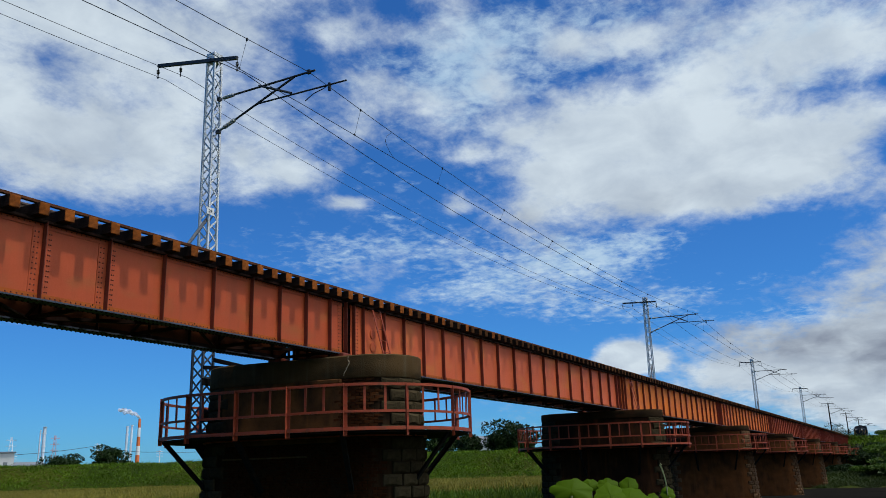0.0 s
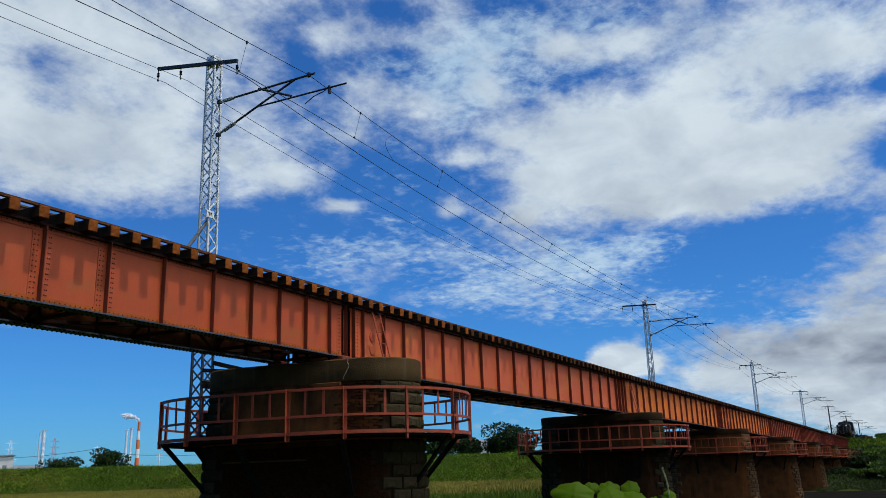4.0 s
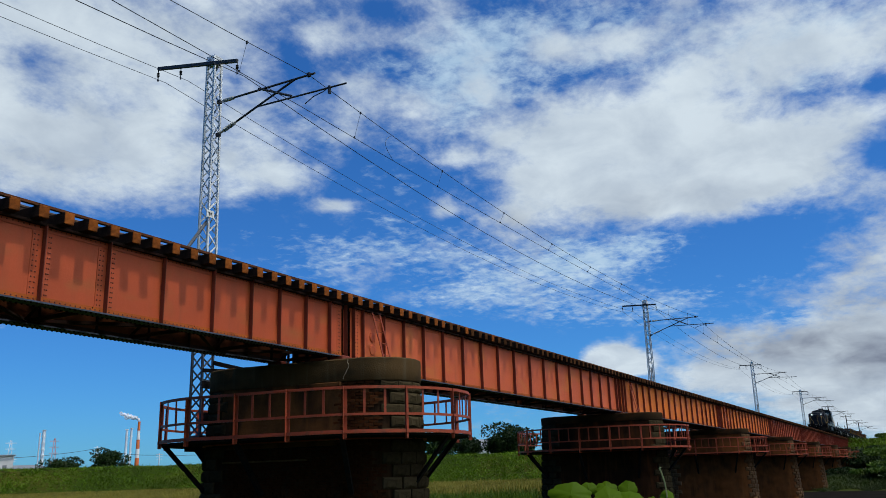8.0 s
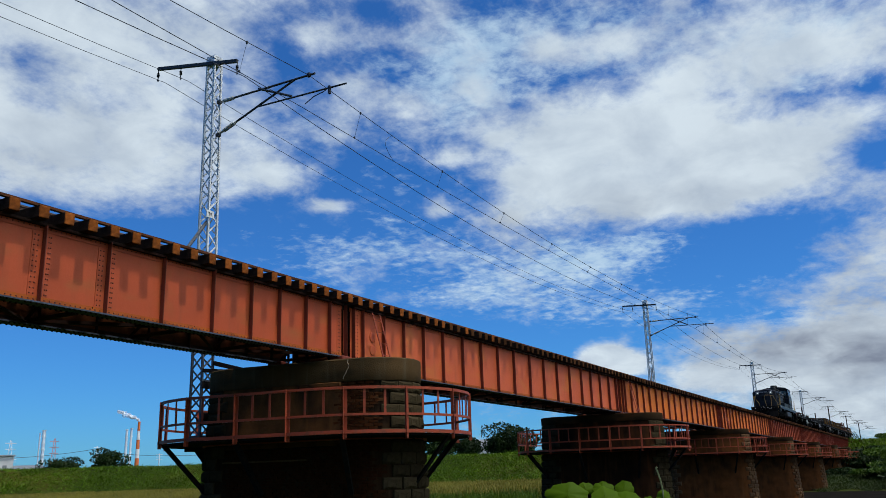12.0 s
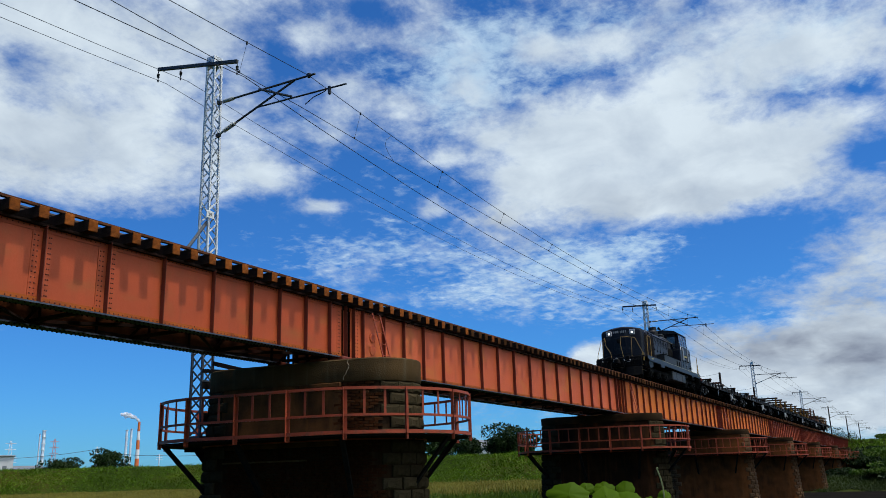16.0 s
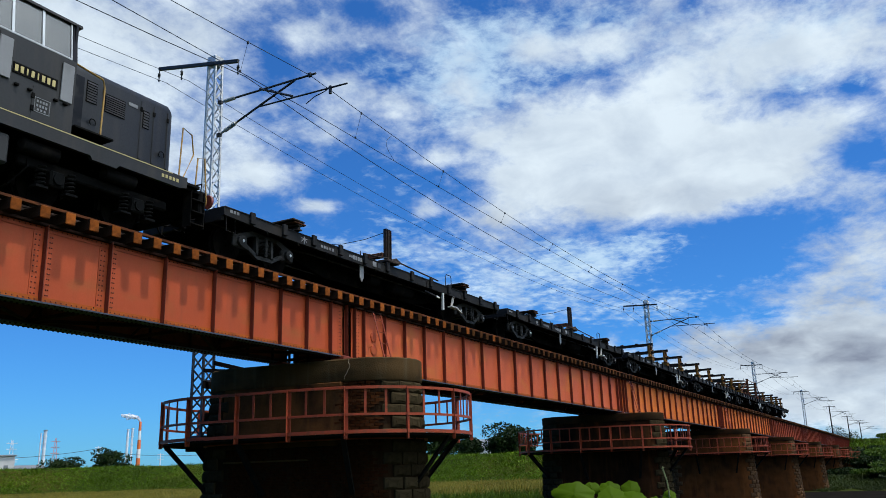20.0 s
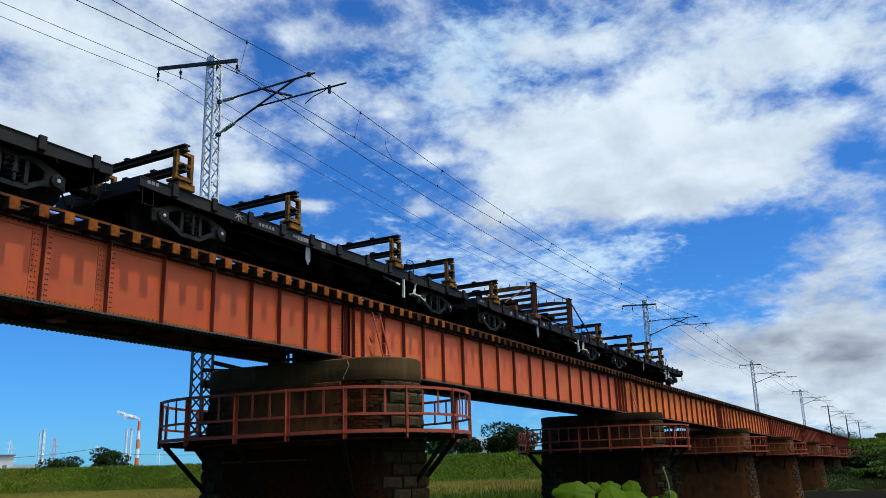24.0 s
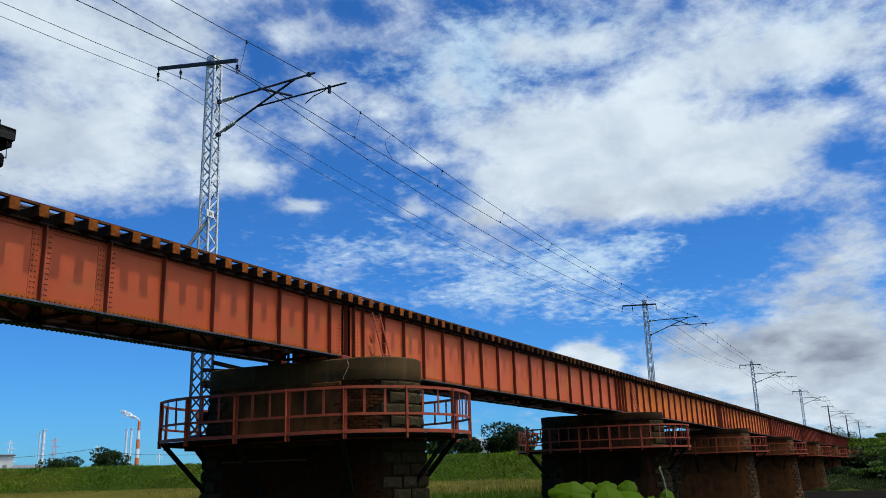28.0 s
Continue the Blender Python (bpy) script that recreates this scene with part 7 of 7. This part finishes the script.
            part("stay_rod", Shape().rope([(5.4, yy - 0.05, SILL_TOP + 0.2), (7.0, yy - 0.05, SILL_TOP + 0.12), (8.8, yy - 0.05, SILL_TOP + 0.2)], 0.025, 6), RACK_IRON, t)
        part("rod_cleat", Shape().cbox(11.3, 11.9, -1.32, -1.1, SILL_TOP + 0.01, SILL_TOP + 0.18, 0.02), RACK_RED, t)
    return t, x0


wagons = [wagon(k, kind) for k, kind in ((1, "post"), (2, "post"), (3, "rack"), (4, "rack"), (5, "tall"), (6, "rack"))]

# ---- climbing plant close to the camera ----


def leaf_shape(seed, w, h, rings=6, n=40):
    """A broad heart-shaped leaf with a notch at the stalk, cupped and wavy."""
    s = Shape()
    pts, fs = [(0.0, 0.0, 0.0)], []
    for r in range(1, rings + 1):
        f = r / rings
        for i in range(n):
            a = 2 * math.pi * i / n
            # a is measured from the tip; the notch lies opposite
            reach = 1 + 0.07 * math.sin(3 * a + seed) + 0.05 * math.sin(7 * a + 2 * seed) + 0.03 * math.sin(13 * a + seed) + 0.10 * math.exp(-(a if a < math.pi else 2 * math.pi - a) ** 2 / 0.05) - 0.45 * math.exp(-(a - math.pi) ** 2 / 0.06)
            x, y = f * reach * math.sin(a), f * reach * math.cos(a)
            cup = 0.16 * f * f + 0.07 * math.sin(2 * a + seed) * f ** 3 + 0.02 * math.sin(5 * a + seed) * f ** 2 - 0.10 * math.exp(-(x / 0.08) ** 2) * f * (1 - f) - 0.12 * max(0, y) ** 2
            pts.append((x * w, y * h, -cup * w))
    for i in range(n):
        fs.append((0, 1 + i, 1 + (i + 1) % n))
    for r in range(rings - 1):
        for i in range(n):
            p, q = 1 + r * n, 1 + (r + 1) * n
            fs.append((p + i, q + i, q + (i + 1) % n, p + (i + 1) % n))
    return s.add(pts, fs)


def vine():
    t = thing("vine", pose(2.04, 0.80, 0), "bright green broad-leaved vine growing in front of the camera", "plant")
    spots = [((1.959, 0.755, 1.652), 0.051, 0.030, 35, -8),
             ((2.021, 0.733, 1.660), 0.025, 0.017, 30, 12),
             ((2.025, 0.690, 1.662), 0.026, 0.018, 40, 0),
             ((2.032, 0.639, 1.657), 0.022, 0.023, 30, -6),
             ((1.960, 0.663, 1.640), 0.036, 0.036, 48, 10),
             ((1.984, 0.623, 1.636), 0.042, 0.029, 52, -10),
             ((2.017, 0.580, 1.629), 0.014, 0.016, 45, -20),
             ((2.047, 0.550, 1.638), 0.016, 0.018, 30, 22)]
    for i, ((x, y, z), w, h, tilt, roll) in enumerate(spots):
        c = Vector((x - 2.04, y - 0.80, z))
        away = Vector((x, y, 0)).normalized()
        across = Vector((away.y, -away.x, 0))
        up = Vector((0, 0, 1)) * math.cos(radians(tilt)) + away * math.sin(radians(tilt))
        m = Matrix((across, up, across.cross(up))).transposed().to_4x4()
        m = Matrix.Translation(c) @ m @ Matrix.Rotation(radians(roll), 4, "Z")
        leaf = part("leaf", leaf_shape(i * 1.7, w, h), VINE, t, "broad bright green leaf", smooth=True, at=m)
        part("midrib", Shape().rope([(0, -0.6 * h, 0.0005), (0, 0, 0.0015), (0, 0.7 * h, 0.0005 - 0.03 * w)], 0.0005, 4), VINE, leaf)
        base = m @ Vector((0, -0.55 * h, -0.001))
        root = Vector((0.05 * (i - 3), 0.03 * (i % 3 - 1), 0))
        part("stem", Shape().rope([root, root.lerp(base, 0.5) + Vector((0.02, -0.03 * (i % 2), 0.05)), base - Vector((0, 0, 0.06)), base], 0.0028, 5), VINE_STEM, t)
    part("tendril", Shape().rope([(0.09, -0.26, 0.6), (0.0059, -0.2496, 1.6246), (0.0065, -0.2485, 1.6552), (0.0062, -0.2463, 1.6733), (0.0054, -0.2427, 1.6889), (0.0047, -0.2398, 1.6993), (0.0041, -0.2377, 1.7033), (0.0045, -0.2392, 1.7059), (0.0051, -0.2415, 1.7032)], 0.0019, 5), VINE_STEM, t, "pale curling shoot tip")
    part("stem", Shape().rope([(0.0, 0.0, 0), (0.05, -0.2, 0.35), (0.09, -0.26, 0.6)], 0.005, 5), VINE_STEM, t)
    return t


plant = vine()

# ---- smoke from the striped chimney ----


def puff(seed, r):
    bm = bmesh.new()
    bmesh.ops.create_icosphere(bm, subdivisions=3, radius=r)
    for v in bm.verts:
        v.co *= 1 + 0.38 * noise.fractal(v.co / r * 1.3 + Vector((seed, 0, 0)), 0.8, 2.0, 4)
    return Shape().take(bm)


SMOKE = leaf_mat("smoke_white", (0.93, 0.93, 0.94), (0.97, 0.97, 0.97), 1.0, 0.6)
thin = SMOKE.node_tree.nodes.new("ShaderNodeMixShader")
thin.inputs[0].default_value = 0.66
clear = SMOKE.node_tree.nodes.new("ShaderNodeBsdfTransparent")
last = SMOKE.node_tree.nodes["Material Output"].inputs["Surface"]
SMOKE.node_tree.links.new(last.links[0].from_socket, thin.inputs[1])
SMOKE.node_tree.links.new(clear.outputs[0], thin.inputs[2])
SMOKE.node_tree.links.new(thin.outputs[0], last)
smoke = thing("smoke_plume", pose(*CHIM_TOP), "white smoke drifting from the chimney", "smoke")
PUFFS = []
side = Vector((-math.sin(radians(49)), math.cos(radians(49)), 0))
rng = np.random.default_rng(21)
for i in range(26):
    f = i / 25
    off = side * (0.5 + 36 * f ** 1.15 + rng.normal(0, 0.8)) + Vector((0, 0, 1.0 + 15 * f ** 0.6 + rng.normal(0, 0.4 + 2.2 * f)))
    p = part("smoke_puff", puff(i * 3.1, (1.8 + 6.0 * f * (1.0 - 0.8 * f)) * rng.uniform(0.7, 1.15)), SMOKE, smoke, smooth=True, at=Matrix.Translation(off))
    PUFFS.append((p, off, f))

# ---- the first pier: stones and bricks each of their own ----


def pier_detailed():
    t = thing("bridge_pier", pose(FIRST_X, PIER_Y, 0, 0, 0, SKEW), "round-nosed brick and stone pier with weathered concrete cap", "bridge pier", "piers of the railway bridge")
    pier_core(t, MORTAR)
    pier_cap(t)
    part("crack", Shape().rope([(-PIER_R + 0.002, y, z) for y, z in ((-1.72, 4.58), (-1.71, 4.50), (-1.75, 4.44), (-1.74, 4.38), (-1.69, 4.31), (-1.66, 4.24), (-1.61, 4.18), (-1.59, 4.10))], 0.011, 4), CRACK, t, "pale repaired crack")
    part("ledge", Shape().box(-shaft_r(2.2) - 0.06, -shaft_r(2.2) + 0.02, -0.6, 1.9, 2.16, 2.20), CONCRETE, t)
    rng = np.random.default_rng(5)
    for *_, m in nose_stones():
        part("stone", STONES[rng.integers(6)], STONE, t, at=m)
    coat = [stadium(shaft_r(z) + 0.035, n=20, z=z) for z in (2.5, 4.055)]
    keep = [i for i, p in enumerate(coat[0]) if p[0] < -0.5 and abs(p[1]) < PIER_S + 0.2]
    keep.sort(key=lambda i: coat[0][i][1])
    outer = [[Vector(g[i]) for i in keep] for g in coat]
    outer = [[p if p.y > -1.5 else Vector((p.x, -1.5, p.z)) for p in g if p.y > -PIER_S - 0.01] for g in outer]
    inner = [[p + Vector((0.08, 0, 0)) for p in reversed(g)] for g in outer]
    part("render_coat", Shape().loft([a + b for a, b in zip(outer, inner)]), RENDER, t, "smooth dark rust-stained cement render")
    part("render_patch", Shape().cbox(-PIER_R - 0.06, -PIER_R + 0.06, -1.52, -0.3, 3.93, 4.035, 0.015), RENDER, t)
    rest = []
    rows = 50
    for r in range(rows):
        z = 4.00 - 0.0745 * r
        c = 0
        r0 = shaft_r(z)
        s = 0.12 + (0.117 if r % 2 else 0)
        edge = 2 * PIER_S + r0 * (0.50 if int((4.035 - z) / 0.29) % 2 == 0 else 0.69)
        while s < edge - 0.1:
            if s < 2 * PIER_S:
                m = pose(-r0 + rng.normal(0, 0.003), PIER_S - s, z, 0, 0, rng.normal(0, 0.7))
            else:
                a = (s - 2 * PIER_S) / r0
                m = pose(-r0 * math.cos(a), -PIER_S - r0 * math.sin(a), z, 0, 0, math.degrees(a))
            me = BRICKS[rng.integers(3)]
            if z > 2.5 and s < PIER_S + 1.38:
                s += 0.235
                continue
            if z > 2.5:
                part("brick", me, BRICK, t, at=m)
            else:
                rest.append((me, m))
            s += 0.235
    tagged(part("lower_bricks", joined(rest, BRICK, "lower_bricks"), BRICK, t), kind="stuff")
    return t


pier_detailed()


def motions():
    """All that moves: clouds, train with its wheels, vine leaves, smoke."""
    drift = Vector((-0.024, -0.015, 0.105))
    walk(clouds, [(t, Matrix.Translation(EYE) @ Matrix.Rotation(radians(drift.length * (t - 12)), 4, drift)) for t in (0, 14, 28)])
    for ob, x in [(loco, 0.0)] + wagons:
        walk(ob, [(t, pose(X0 + x + ahead - V * (t - T0), TRACK_Y, RAIL_Z)) for t, ahead in ((0, 4.6), (7, 4.5), (10, 4.0), (12, 2.2), (14, 0.7), (16, 0), (19, 0), (22, -0.1), (25, 0.02), (28, 0.22))])
    turn = math.degrees(V / 0.43)
    for w, x in SPIN:
        walk(w, [(i / 30, pose(x, 0, 0.43, 0, -turn * i / 30, 0)) for i in range(0, 841)])
    walk(plant, [(t, pose(2.04, 0.80, 0, 0.25 * math.sin(1.9 * t), 0.35 * math.sin(1.3 * t + 1), 0)) for t in [i * 0.5 for i in range(57)]])
    for p, off, f in PUFFS:
        walk(p, [(t, Matrix.Translation(off + side * (4 * f * math.sin(0.5 * t + 2.2 * f)) + Vector((0, 0, 4 * f * math.sin(0.42 * t + 3 * f)))) @ pose(0, 0, 0, 0, 0, 4 * t)) for t in range(0, 29, 2)])


motions()
